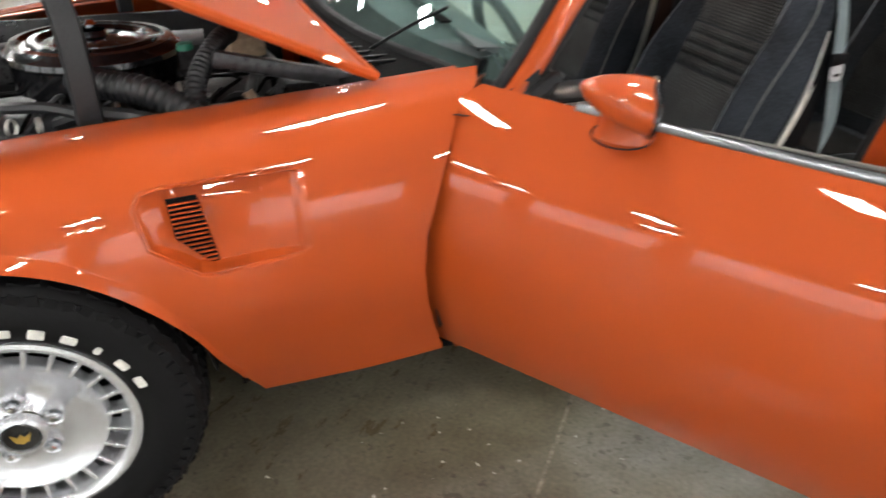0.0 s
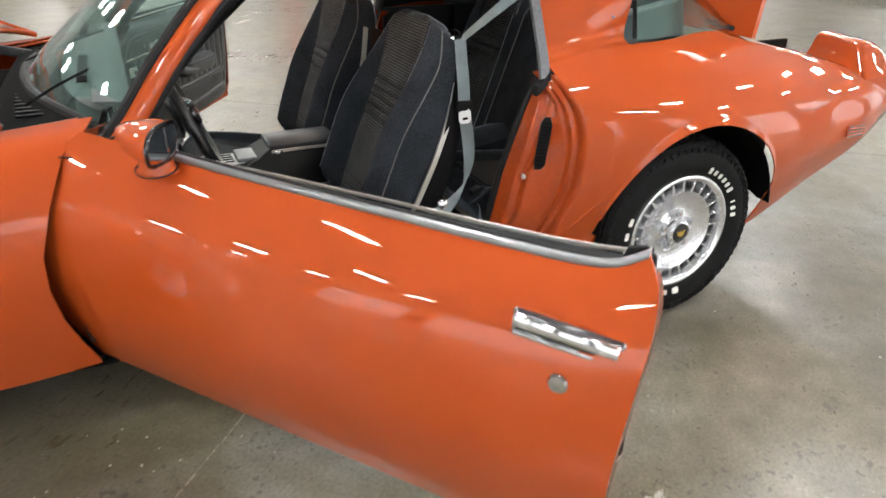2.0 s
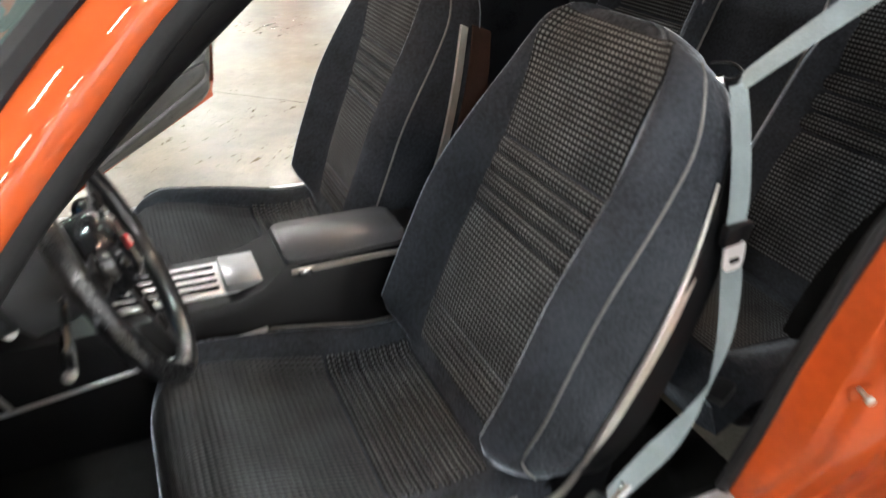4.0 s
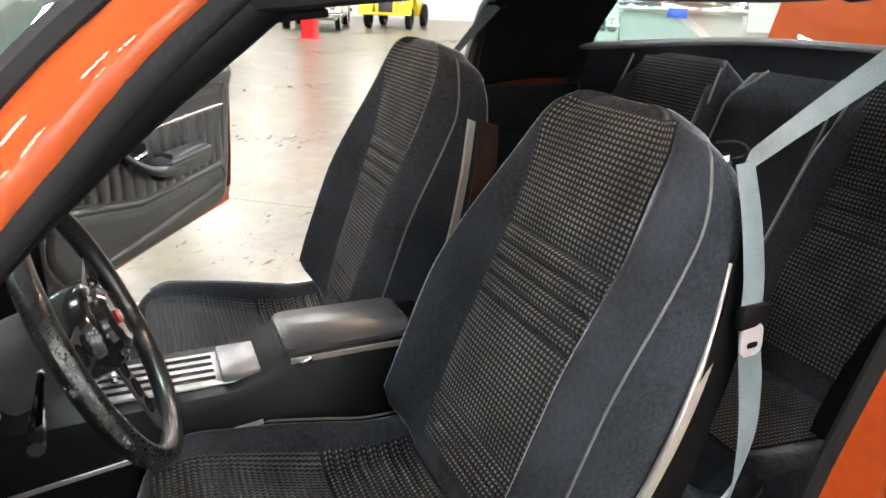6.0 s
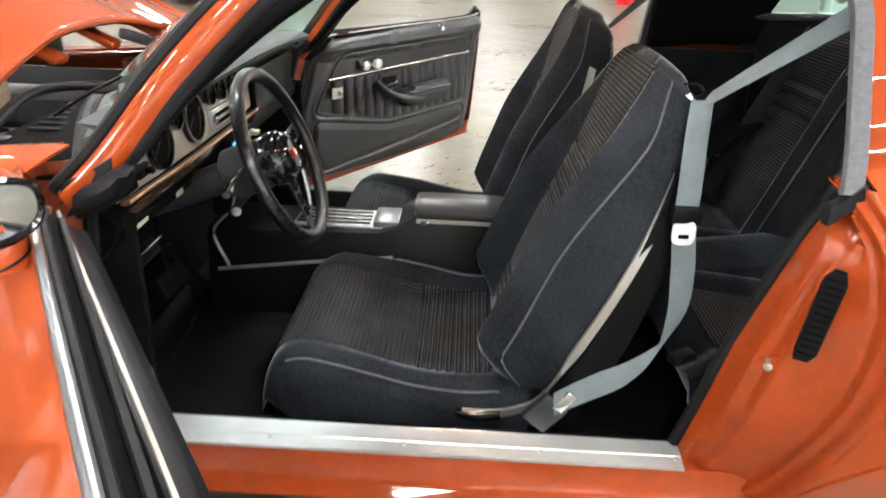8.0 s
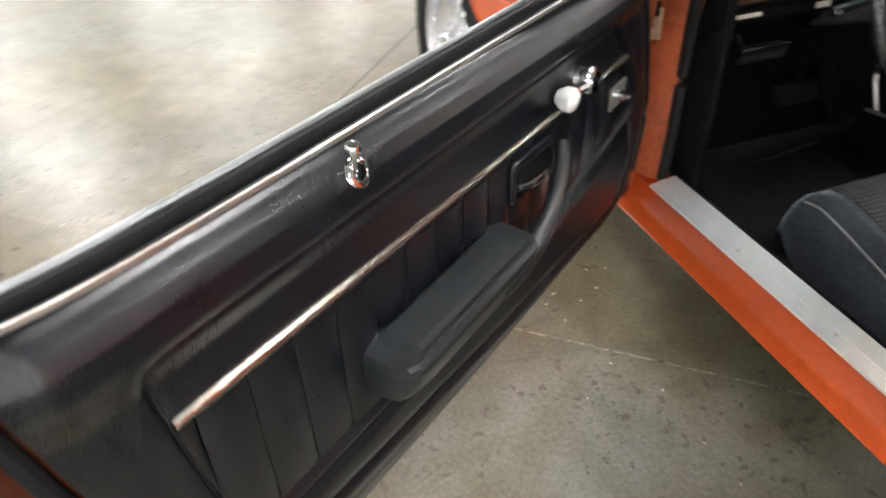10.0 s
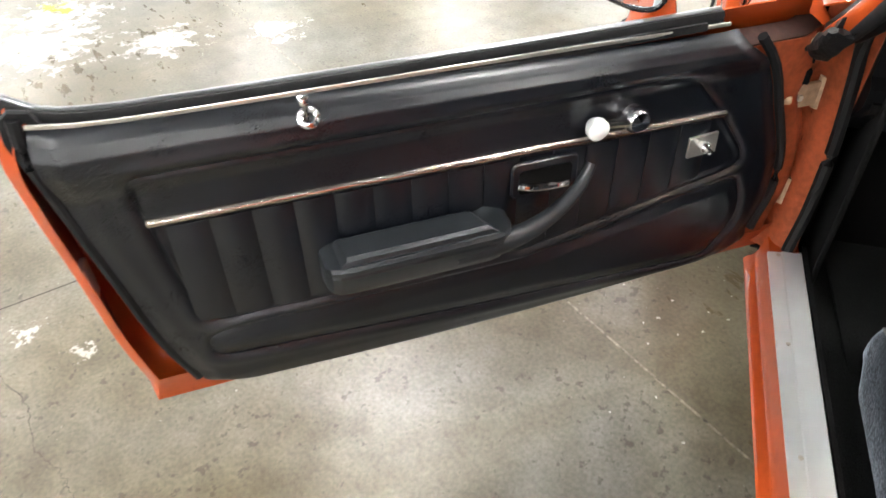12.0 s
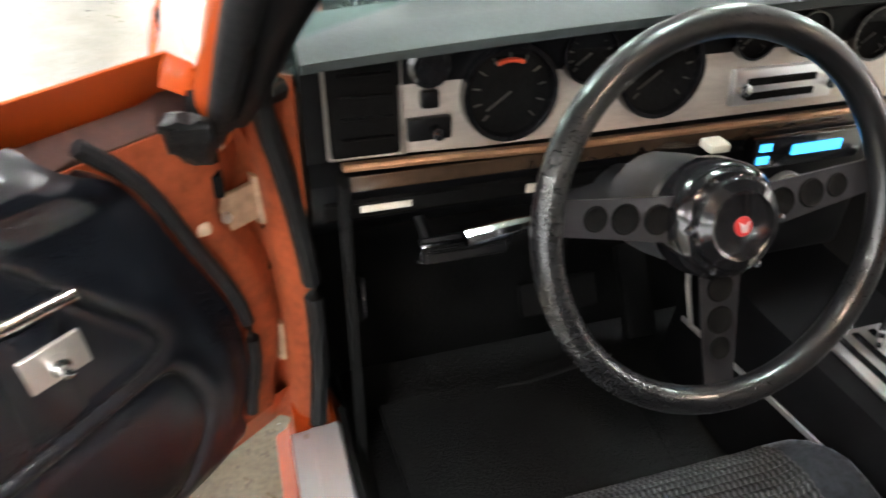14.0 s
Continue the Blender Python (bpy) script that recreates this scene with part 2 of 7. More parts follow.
def tab(table, x):
    """Smooth value at x of a table of (x, value) pairs."""
    xs, ys = [np.array(v, float) for v in zip(*table)]
    m = np.gradient(ys, xs)
    x = np.clip(np.asarray(x, float), xs[0], xs[-1])
    i = np.clip(np.searchsorted(xs, x) - 1, 0, len(xs) - 2)
    h = xs[i + 1] - xs[i]
    t = (x - xs[i]) / h
    return ((2 * t**3 - 3 * t**2 + 1) * ys[i] + (t**3 - 2 * t**2 + t) * h * m[i]
            + (-2 * t**3 + 3 * t**2) * ys[i + 1] + (t**3 - t**2) * h * m[i + 1])


def lin(table, x):
    xs, ys = zip(*table)
    return np.interp(x, xs, ys)


def smooth_step(a, b, x):
    t = np.clip((np.asarray(x, float) - a) / (b - a), 0, 1)
    return t * t * (3 - 2 * t)


def part(name, bm, mat, parent=None, label="", smooth=True, angle=38, m=None):
    """Links a bmesh as one mesh object under a thing or a part."""
    bmesh.ops.recalc_face_normals(bm, faces=bm.faces)
    me = bpy.data.meshes.new(name)
    bm.to_mesh(me)
    bm.free()
    me.materials.append(mat)
    if smooth and len(me.polygons):
        me.polygons.foreach_set("use_smooth", [True] * len(me.polygons))
        me.set_sharp_from_angle(angle=radians(angle))
    ob = new(name, me)
    if parent:
        ob.parent = parent
    if m is not None:
        ob.matrix_basis = m
    if label:
        tagged(ob, label)
    return ob


def thing(name, label, category, m=None, group="", kind=""):
    ob = new(name)
    ob.empty_display_size = 0.1
    if m is not None:
        ob.matrix_basis = m
    return tagged(ob, label, category, group, kind)


def quads(bm, P, close_u=False, close_v=False):
    """Adds a grid of points P[u][v] as quads; returns the vertices."""
    V = [[bm.verts.new(p) for p in row] for row in P]
    nu, nv = len(V), len(V[0])
    for i in range(nu if close_u else nu - 1):
        for j in range(nv if close_v else nv - 1):
            bm.faces.new((V[i][j], V[(i + 1) % nu][j], V[(i + 1) % nu][(j + 1) % nv], V[i][(j + 1) % nv]))
    return V


def sheet(P, thick, bm=None, uv=False):
    """A curved sheet with the given thickness, measured against its normals."""
    bm = bm or bmesh.new()
    P = np.asarray(P, float)
    du, dv = np.gradient(P, axis=0), np.gradient(P, axis=1)
    n = np.cross(du, dv)
    n /= np.maximum(np.linalg.norm(n, axis=2, keepdims=True), 1e-9)
    Q = P - n * thick
    A, B = quads(bm, P), quads(bm, Q)
    nu, nv = P.shape[:2]
    ring = [(i, 0) for i in range(nu)] + [(nu - 1, j) for j in range(1, nv)] + [(i, nv - 1) for i in range(nu - 2, -1, -1)] + [(0, j) for j in range(nv - 2, 0, -1)]
    for k in range(len(ring)):
        (a, b), (c, d) = ring[k], ring[(k + 1) % len(ring)]
        bm.faces.new((A[a][b], A[c][d], B[c][d], B[a][b]))
    return bm


def loft(rings, caps=True, bm=None):
    """Closed rings joined into a solid."""
    bm = bm or bmesh.new()
    V = quads(bm, rings, close_v=True)
    if caps:
        bm.faces.new(V[0][::-1])
        bm.faces.new(V[-1])
    return bm


def tube(pts, r, n=8, bm=None, flat=1.0, up=(0, 0, 1), caps=True, steps=0):
    """A round or flattened bar along a line; r may be one value or one for each point."""
    p = spline(pts, steps) if steps else np.array(pts, float)
    rs = np.interp(np.linspace(0, 1, len(p)), np.linspace(0, 1, len(r)), r) if np.ndim(r) else np.full(len(p), r)
    t = np.gradient(p, axis=0)
    t /= np.maximum(np.linalg.norm(t, axis=1, keepdims=True), 1e-9)
    u = np.array(up, float)
    rings = []
    for i in range(len(p)):
        s = np.cross(t[i], u)
        if np.linalg.norm(s) < 0.05:
            s = np.cross(t[i], (1, 0, 0.3))
        s /= np.linalg.norm(s)
        v = np.cross(s, t[i])
        rings.append([p[i] + rs[i] * (math.cos(a) * s * flat + math.sin(a) * v) for a in np.linspace(0, 2 * math.pi, n, endpoint=False)])
    return loft(rings, caps, bm)


def strip(pts, wide, thick, across, bm=None, steps=0):
    """A flat band along a line, its width along the direction across (one, or one for each point)."""
    p = spline(pts, steps) if steps else np.array(pts, float)
    a = np.array(across, float)
    if a.ndim == 1:
        a = np.tile(a, (len(p), 1))
    elif len(a) != len(p):
        a = np.stack([np.interp(np.linspace(0, 1, len(p)), np.linspace(0, 1, len(a)), a[:, k]) for k in range(3)], 1)
    a /= np.linalg.norm(a, axis=1, keepdims=True)
    t = np.gradient(p, axis=0)
    n = np.cross(t, a)
    n /= np.maximum(np.linalg.norm(n, axis=1, keepdims=True), 1e-9)
    w, h = a * wide / 2, n * thick / 2
    e = 0.8
    return loft(np.stack([p - w + h * 0.2, p - w * e + h, p + w * e + h, p + w + h * 0.2, p + w - h * 0.2, p + w * e - h, p - w * e - h, p - w - h * 0.2], 1), True, bm)


def box(c, s, bevel=0.004, bm=None, m=None, seg=2):
    """A box with softened edges, centre c and size s, turned by m about its centre."""
    bm = bm or bmesh.new()
    r = bmesh.ops.create_cube(bm, size=1.0, matrix=Matrix.Translation(c) @ (m or Matrix()) @ Matrix.Diagonal((*s, 1)))
    if bevel:
        es = list({e for v in r["verts"] for e in v.link_edges})
        bmesh.ops.bevel(bm, geom=es, offset=min(bevel, min(s) * 0.45), segments=seg, affect="EDGES", profile=0.5)
    return bm


def revolve(profile, n=32, bm=None, m=None, caps=False):
    """Turns (radius, height) pairs about z, then places the shape by m."""
    bm = bm or bmesh.new()
    m = m or Matrix()
    P = [[m @ Vector((r * math.cos(a), r * math.sin(a), h)) for a in np.linspace(0, 2 * math.pi, n, endpoint=False)] for r, h in profile]
    V = quads(bm, P, close_v=True)
    if caps:
        bm.faces.new(V[0][::-1])
        bm.faces.new(V[-1])
    return bm


def slab(outline, depth, bm=None, m=None, bevel=0.0):
    """An outline in the x, y plane raised by depth along z, placed by m."""
    bm = bm or bmesh.new()
    m = m or Matrix()
    rings = []
    o = np.array(outline, float)
    c = o.mean(0)
    if bevel:
        size = np.abs(o - c).max()
        small = c + (o - c) * (1 - bevel / size)
        levels = [(small, 0), (o, bevel), (o, depth - bevel), (small, depth)]
    else:
        levels = [(o, 0), (o, depth)]
    for q, h in levels:
        rings.append([m @ Vector((x, y, h)) for x, y in q])
    return loft(rings, True, bm)


def rounded(w, h, r, n=5):
    """Outline of a rounded rectangle."""
    out = []
    for cx, cy, a0 in ((w / 2 - r, h / 2 - r, 0), (-w / 2 + r, h / 2 - r, 90), (-w / 2 + r, -h / 2 + r, 180), (w / 2 - r, -h / 2 + r, 270)):
        for a in np.linspace(a0, a0 + 90, n):
            out.append((cx + r * math.cos(radians(a)), cy + r * math.sin(radians(a))))
    return out


def rounded_path(pts, r, n=6):
    """A closed line of straight runs with its corners rounded by r."""
    p = [np.array(q, float) for q in pts[:-1]]
    out = []
    for i in range(len(p)):
        a, b, c = p[i - 1], p[i], p[(i + 1) % len(p)]
        q0 = b + (a - b) * min(r, .45 * np.linalg.norm(a - b)) / np.linalg.norm(a - b)
        q1 = b + (c - b) * min(r, .45 * np.linalg.norm(c - b)) / np.linalg.norm(c - b)
        out += [q0 * (1 - t) ** 2 + 2 * b * t * (1 - t) + q1 * t * t for t in np.linspace(0, 1, n)]
    return out + out[:1]


def facing(origin, normal, up=(0, 0, 1)):
    """A pose whose z looks along normal and whose y lies towards up."""
    z = Vector(normal).normalized()
    x = Vector(up).cross(z).normalized()
    y = z.cross(x)
    m = Matrix((x, y, z)).transposed().to_4x4()
    m.translation = origin
    return m


def mirrored(P):
    P = np.array(P, float)
    P[..., 1] = 2 * YC - P[..., 1]
    return P


def both(P):
    """The given points for the car's left side, and mirrored for its right side."""
    return np.array(P, float), mirrored(P)


def set_uv(ob, U):
    """Gives a grid mesh the uv coordinates U, one pair for each vertex, in metres."""
    layer = ob.data.uv_layers.new(name="uv")
    for l in ob.data.loops:
        layer.data[l.index].uv = U[l.vertex_index % len(U)]
    return ob

# ---- the car ----
car = thing("car", "orange two-door coupe with open doors, hood and trunk lid", "car")

# Sections of the left side, from the lower edge to the upper one: (y, z) at each x.
FENDER = [
    (-0.80, [(.34, .28), (.30, .36), (.26, .45), (.235, .54), (.235, .62), (.26, .68), (.30, .71), (.36, .725), (.42, .725)]),
    (-0.40, [(.21, .225), (.165, .33), (.115, .45), (.09, .55), (.095, .63), (.13, .705), (.18, .745), (.25, .77), (.34, .77)]),
    (0.00, [(.20, .225), (.15, .33), (.10, .45), (.073, .56), (.078, .66), (.112, .75), (.165, .80), (.24, .826), (.33, .824)]),
    (0.45, [(.222, .225), (.17, .33), (.12, .45), (.085, .56), (.090, .68), (.125, .785), (.175, .835), (.24, .858), (.33, .857)]),
    (0.72, [(.205, .24), (.165, .34), (.125, .45), (.098, .56), (.103, .70), (.14, .80), (.18, .85), (.24, .876), (.32, .876)]),
    (0.98, [(.190, .265), (.155, .35), (.122, .45), (.104, .56), (.110, .70), (.145, .805), (.178, .86), (.212, .892), (.27, .909)])]
QUARTER = [
    (2.16, [(.215, .26), (.170, .35), (.132, .45), (.102, .57), (.095, .70), (.112, .80), (.145, .865), (.200, .912), (.235, .94)]),
    (2.45, [(.200, .15), (.160, .30), (.108, .45), (.076, .58), (.072, .70), (.092, .80), (.142, .875), (.210, .928), (.262, .968)]),
    (2.76, [(.18, .20), (.12, .33), (.072, .47), (.048, .60), (.050, .70), (.078, .785), (.145, .870), (.245, .93), (.325, .965)]),
    (3.10, [(.19, .24), (.14, .34), (.095, .46), (.070, .58), (.076, .68), (.118, .77), (.195, .85), (.325, .918), (.452, .955)]),
    (3.45, [(.20, .395), (.18, .44), (.16, .495), (.142, .555), (.145, .64), (.178, .73), (.25, .80), (.37, .868), (.50, .874)]),
    (3.80, [(.245, .515), (.232, .542), (.222, .575), (.215, .61), (.215, .655), (.24, .712), (.29, .755), (.40, .784), (.54, .782)]),
    (3.96, [(.30, .562), (.288, .582), (.28, .606), (.275, .632), (.275, .662), (.295, .70), (.34, .732), (.44, .752), (.56, .752)])]


def section(table, x, n=90):
    """The side's outline at x, as n points (y, z)."""
    pts = [[tab([(s, p[k][a]) for s, p in table], x) for a in (0, 1)] for k in range(9)]
    return spline(pts, n)


def outline_distance(X, Z, poly):
    """As inside_distance, for whole grids of points."""
    D, inside = np.full(X.shape, 9.0), np.zeros(X.shape, bool)
    for (ax, az), (bx, bz) in zip(poly[:-1], poly[1:]):
        ex, ez = bx - ax, bz - az
        t = np.clip(((X - ax) * ex + (Z - az) * ez) / (ex * ex + ez * ez + 1e-12), 0, 1)
        D = np.minimum(D, np.hypot(X - ax - t * ex, Z - az - t * ez))
        if az != bz:
            inside ^= ((az > Z) != (bz > Z)) & (X < ax + (Z - az) / (bz - az) * ex)
    return np.where(inside, D, -D)


def finer(line, n, z0, z1):
    """n points along a line, three times as close where z0 < z < z1."""
    p = even(line, 800)
    d = np.where((p[:, 1] > z0) & (p[:, 1] < z1), 3.0, 1.0)
    c = np.r_[0, np.cumsum((d[1:] + d[:-1]) / 2)]
    s = np.linspace(0, c[-1], n)
    return np.stack([np.interp(s, c, p[:, k]) for k in (0, 1)], 1)


def side_panel(table, xs, low, n=44, fine=None, split=0):
    rows = []
    for x in xs:
        s = section(table, float(x))
        if split:
            up = s[np.argmax(s[:, 1] >= split):]
            edge = max(low(x), 0)
            if s[0, 1] > split - .05:
                s = np.vstack([np.tile(s[0], (16, 1)), even(s, n - 16)])
            elif edge > split - .02:
                k = int(np.argmax(s[:, 1] >= edge))
                f = (edge - s[k - 1, 1]) / max(s[k, 1] - s[k - 1, 1], 1e-6)
                p0 = s[k - 1] + f * (s[k] - s[k - 1])
                s = np.vstack([np.tile(p0, (16, 1)), even(np.vstack([p0, s[k:]]), n - 16)])
            else:
                s = np.vstack([even(s[:np.argmax(s[:, 1] >= split)], 17)[:-1], even(up, n - 16)])
            rows.append(np.column_stack([np.full(n, x), s]))
            continue
        k = int(np.argmax(s[:, 1] >= low(x))) if low(x) > s[0, 1] else 0
        if k:
            f = (low(x) - s[k - 1, 1]) / max(s[k, 1] - s[k - 1, 1], 1e-6)
            s = np.vstack([s[k - 1] + f * (s[k] - s[k - 1]), s[k:]])
        s = even(s, n) if not fine else finer(s, n, *fine)
        rows.append(np.column_stack([np.full(n, x), s]))
    return np.array(rows)


def front_arch(x):
    if abs(x) < 0.362:
        return 0.325 + math.sqrt(max(0.376**2 - x * x, 0))
    if x > 0 and x < 0.452:
        return float(np.interp(x, [0.362, 0.372, 0.41, 0.452], [0.427, 0.40, 0.315, 0.225]))
    return 0.0


def rear_arch(x):
    d = x - 2.775
    if abs(d) < 0.37:
        return 0.35 + math.sqrt(max(0.385**2 - d * d, 0))
    return 0.0


GAP_FRONT = [(.225, .868), (.28, .862), (.36, .836), (.45, .812), (.545, .800), (.63, .805), (.74, .840), (.85, .888), (.91, .965)]
GAP_REAR = [(.26, 2.19), (.33, 2.23), (.45, 2.268), (.57, 2.302), (.72, 2.315), (.82, 2.298), (.89, 2.262), (.94, 2.235)]

# front fenders with the slanted vent behind the wheel
VENT = arr((.285, .762), (.300, .784), (.33, .788), (.66, .796), (.68, .780), (.68, .665), (.66, .655), (.40, .632), (.375, .637), (.30, .695))


def inside_distance(x, z, poly):
    """Signed distance of a point from an outline, positive inside."""
    d, inside = 9.0, False
    for i in range(len(poly)):
        (ax, az), (bx, bz) = poly[i], poly[(i + 1) % len(poly)]
        ex, ez = bx - ax, bz - az
        t = max(0, min(1, ((x - ax) * ex + (z - az) * ez) / (ex * ex + ez * ez)))
        d = min(d, math.hypot(x - ax - t * ex, z - az - t * ez))
        if (az > z) != (bz > z) and x < ax + (z - az) / (bz - az) * ex:
            inside = not inside
    return d if inside else -d


xs = np.unique(np.r_[np.linspace(-0.80, -0.37, 10), np.linspace(-0.37, 0.26, 34), np.linspace(0.26, 0.61, 150), np.linspace(0.61, 0.98, 22)])
P = side_panel(FENDER, xs, front_arch, 190, (.615, .83))
for i in range(P.shape[0]):
    for j in range(P.shape[1]):
        x, y, z = P[i, j]
        if x > 0.60:
            P[i, j, 0] = 0.60 + (x - 0.60) * (float(lin(GAP_FRONT, z)) - 0.60) / 0.38
        elif 0.26 < x and 0.59 < z < 0.84:
            d = inside_distance(x, z, VENT)
            deep = float(lin([(.285, .002), (.294, .006), (.35, .036), (.40, .038), (.50, .026), (.555, .013), (.566, .003), (.580, 0)], x))
            groove = 0.0045 * math.exp(-((d + 0.0022) / 0.0022) ** 2) * (1 - smooth_step(.52, .566, x)) * (.45 + .55 * smooth_step(.29, .34, x))
            P[i, j, 1] += deep * smooth_step(0.0, 0.0065, d) + groove
        lip = z - front_arch(x)
        if front_arch(x) > 0.3 and 0 <= lip < 0.03:
            P[i, j, 1] -= 0.006 * (1 - lip / 0.03)
for k, Q in enumerate(both(P)):
    f = part("front_fender", sheet(Q, 0.004 if k == 0 else -0.004), ORANGE, car, "glossy orange steel fender with a slanted side vent")
    if k == 0:
        fender_left = f
# vent grille with its slats
bm = bmesh.new()
grid_out = [(.338, .772), (.390, .774), (.411, .634), (.398, .634), (.342, .695)]
slab(grid_out, 0.004, bm, Matrix(((1, 0, 0, 0), (0, 0, 1, .1175), (0, 1, 0, 0), (0, 0, 0, 1))))
part("vent_backing", bm, MATT_BLACK, fender_left)
for i in range(14):
    z = 0.644 + i * 0.0092
    x0 = float(np.interp(z, [.634, .695, .782], [.394, .342, .337])) + .002
    x1 = float(np.interp(z, [.634, .782], [.410, .391]))
    part("vent_slat", box(((x0 + x1) / 2, .1150, z), (x1 - x0, .006, .0022), .0008, seg=1, m=pose(0, 0, 0, 0, -3, 0)), ORANGE_IN, fender_left)

# rear quarter panels
xs = np.unique(np.r_[np.linspace(2.16, 2.40, 16), 2.775 - 0.3699 * np.cos(np.linspace(0, math.pi, 46)), np.linspace(3.15, 3.96, 34)])
P = side_panel(QUARTER, xs, rear_arch, 74, None, .456)
for i in range(P.shape[0]):
    for j in range(P.shape[1]):
        x, y, z = P[i, j]
        if x < 2.40:
            g = float(lin(GAP_REAR, z))
            f = (x - 2.16) / 0.24
            P[i, j, 0] = g + f * (2.40 - g) + .085 * f * float(smooth_step(.40, .17, z))
        lip = z - rear_arch(x)
        if rear_arch(x) > 0.3 and 0 <= lip < 0.03:
            P[i, j, 1] -= 0.007 * (1 - lip / 0.03)
for k, Q in enumerate(both(P)):
    q = part("quarter_panel", sheet(Q, 0.004 if k == 0 else -0.004), ORANGE, car, "glossy orange rear quarter panel with a flared wheel arch")
    if k == 0:
        quarter_left = q

# folded seam of the wheel guard ahead of the rear wheel
for Q in both(spline([(2.20, .196, .285), (2.278, .143, .405), (2.36, .108, .49), (2.44, .083, .565), (2.50, .070, .625)], 16)):
    part("wheel_guard_seam", tube(Q, [0.002, 0.0045, 0.003], 6), ORANGE_IN, car)


# sail panels between the door glass and the wrap-around rear window, then the roof
def sail(u, v):
    """u from the door opening to the window, v from the belt line up to the roof."""
    x = 2.238 + u * 0.342
    s = section(QUARTER, x if x > 2.40 else 2.16 + (x - 2.235) * .24 / .165)
    low = np.array([x, *s[-1]]) + (0, .001, -.002)
    rise = np.array([0, *(s[-1] - s[-9])])
    rise *= .05 / np.linalg.norm(rise)
    mid = np.array([2.240 + u * 0.375, 0.325 + 0.020 * u, 1.115])
    top = np.array([2.250 + u * 0.42, 0.395 + 0.015 * u, 1.222 + 0.022 * u])
    end = np.array([2.255 + u * 0.43, 0.55, 1.262 + 0.018 * u])
    return spline([low, low + rise, mid, top, end], 24)[int(round(v * 23))]


P = np.array([[sail(u, v) for v in np.linspace(0, 1, 24)] for u in np.linspace(0, 1, 12)])
for k, Q in enumerate(both(P)):
    part("sail_panel", sheet(Q, 0.004 if k == 0 else -0.004), ORANGE, car)
    R = np.array(Q)
    R[..., 1] += 0.022 if k == 0 else -0.022
    R[..., 2] -= 0.012
    part("sail_trim", sheet(R, 0.004 if k == 0 else -0.004), HEADLINER, car, "black inner trim panel")


def roof_at(x, y):
    across = abs(y - YC) / 0.60
    crown = 1.280 - 0.052 * across**2.6
    return crown - 0.10 * max(0, 1.62 - x) ** 1.6 - 0.12 * max(0, x - 2.2) ** 1.6 + 0.05 * float(smooth_step(1.9, 2.6, x))


def roof_patch(x0, x1, y0, y1, nx=8, ny=10, drop=0.0):
    return np.array([[(x + .07 * (abs(y - YC) / .60) ** 2 * max(0, min(1, (1.5 - x) / .2)), y, roof_at(x, y) - drop) for y in np.linspace(y0, y1, ny)] for x in np.linspace(x0, x1, nx)])


# roof with two lift-out hatches of bronze-tinted glass
for x0, x1, y0, y1 in ((1.29, 1.42, .365, 1.635), (2.10, 2.68, .385, 1.615), (1.42, 2.10, .88, 1.12)):
    part("roof", sheet(roof_patch(x0, x1, y0, y1, 10, 30), .006), ORANGE, car, "orange steel roof")
    part("headliner", sheet(roof_patch(x0 + .004, x1, y0 + .004, y1 - .004, 10, 30, .028), .006), HEADLINER, car, "black cloth headliner")
for y0, y1 in ((.372, .88), (1.12, 1.628)):
    part("roof_hatch", sheet(roof_patch(1.42, 2.10, y0, y1, 10, 12, .002), .005), BRONZE_GLASS, car, "bronze-tinted glass roof hatch")
    Q = roof_patch(1.42, 2.10, y0, y1, 10, 12, .012)
    part("hatch_seal", tube(np.vstack([Q[0], Q[1:, -1], Q[-1, ::-1][1:], Q[::-1, 0][1:]]), .012, 6), SEAL, car)
for Q in both(spline([(1.345, .334, 1.216), (1.6, .345, 1.238), (2.0, .362, 1.256), (2.25, .386, 1.250)], 20)):
    part("roof_rail", tube(Q, 0.022, 10), ORANGE, car)
    R = np.array(Q)
    R[:, 2] -= 0.024
    part("roof_seal", tube(R, 0.013, 8), SEAL, car)

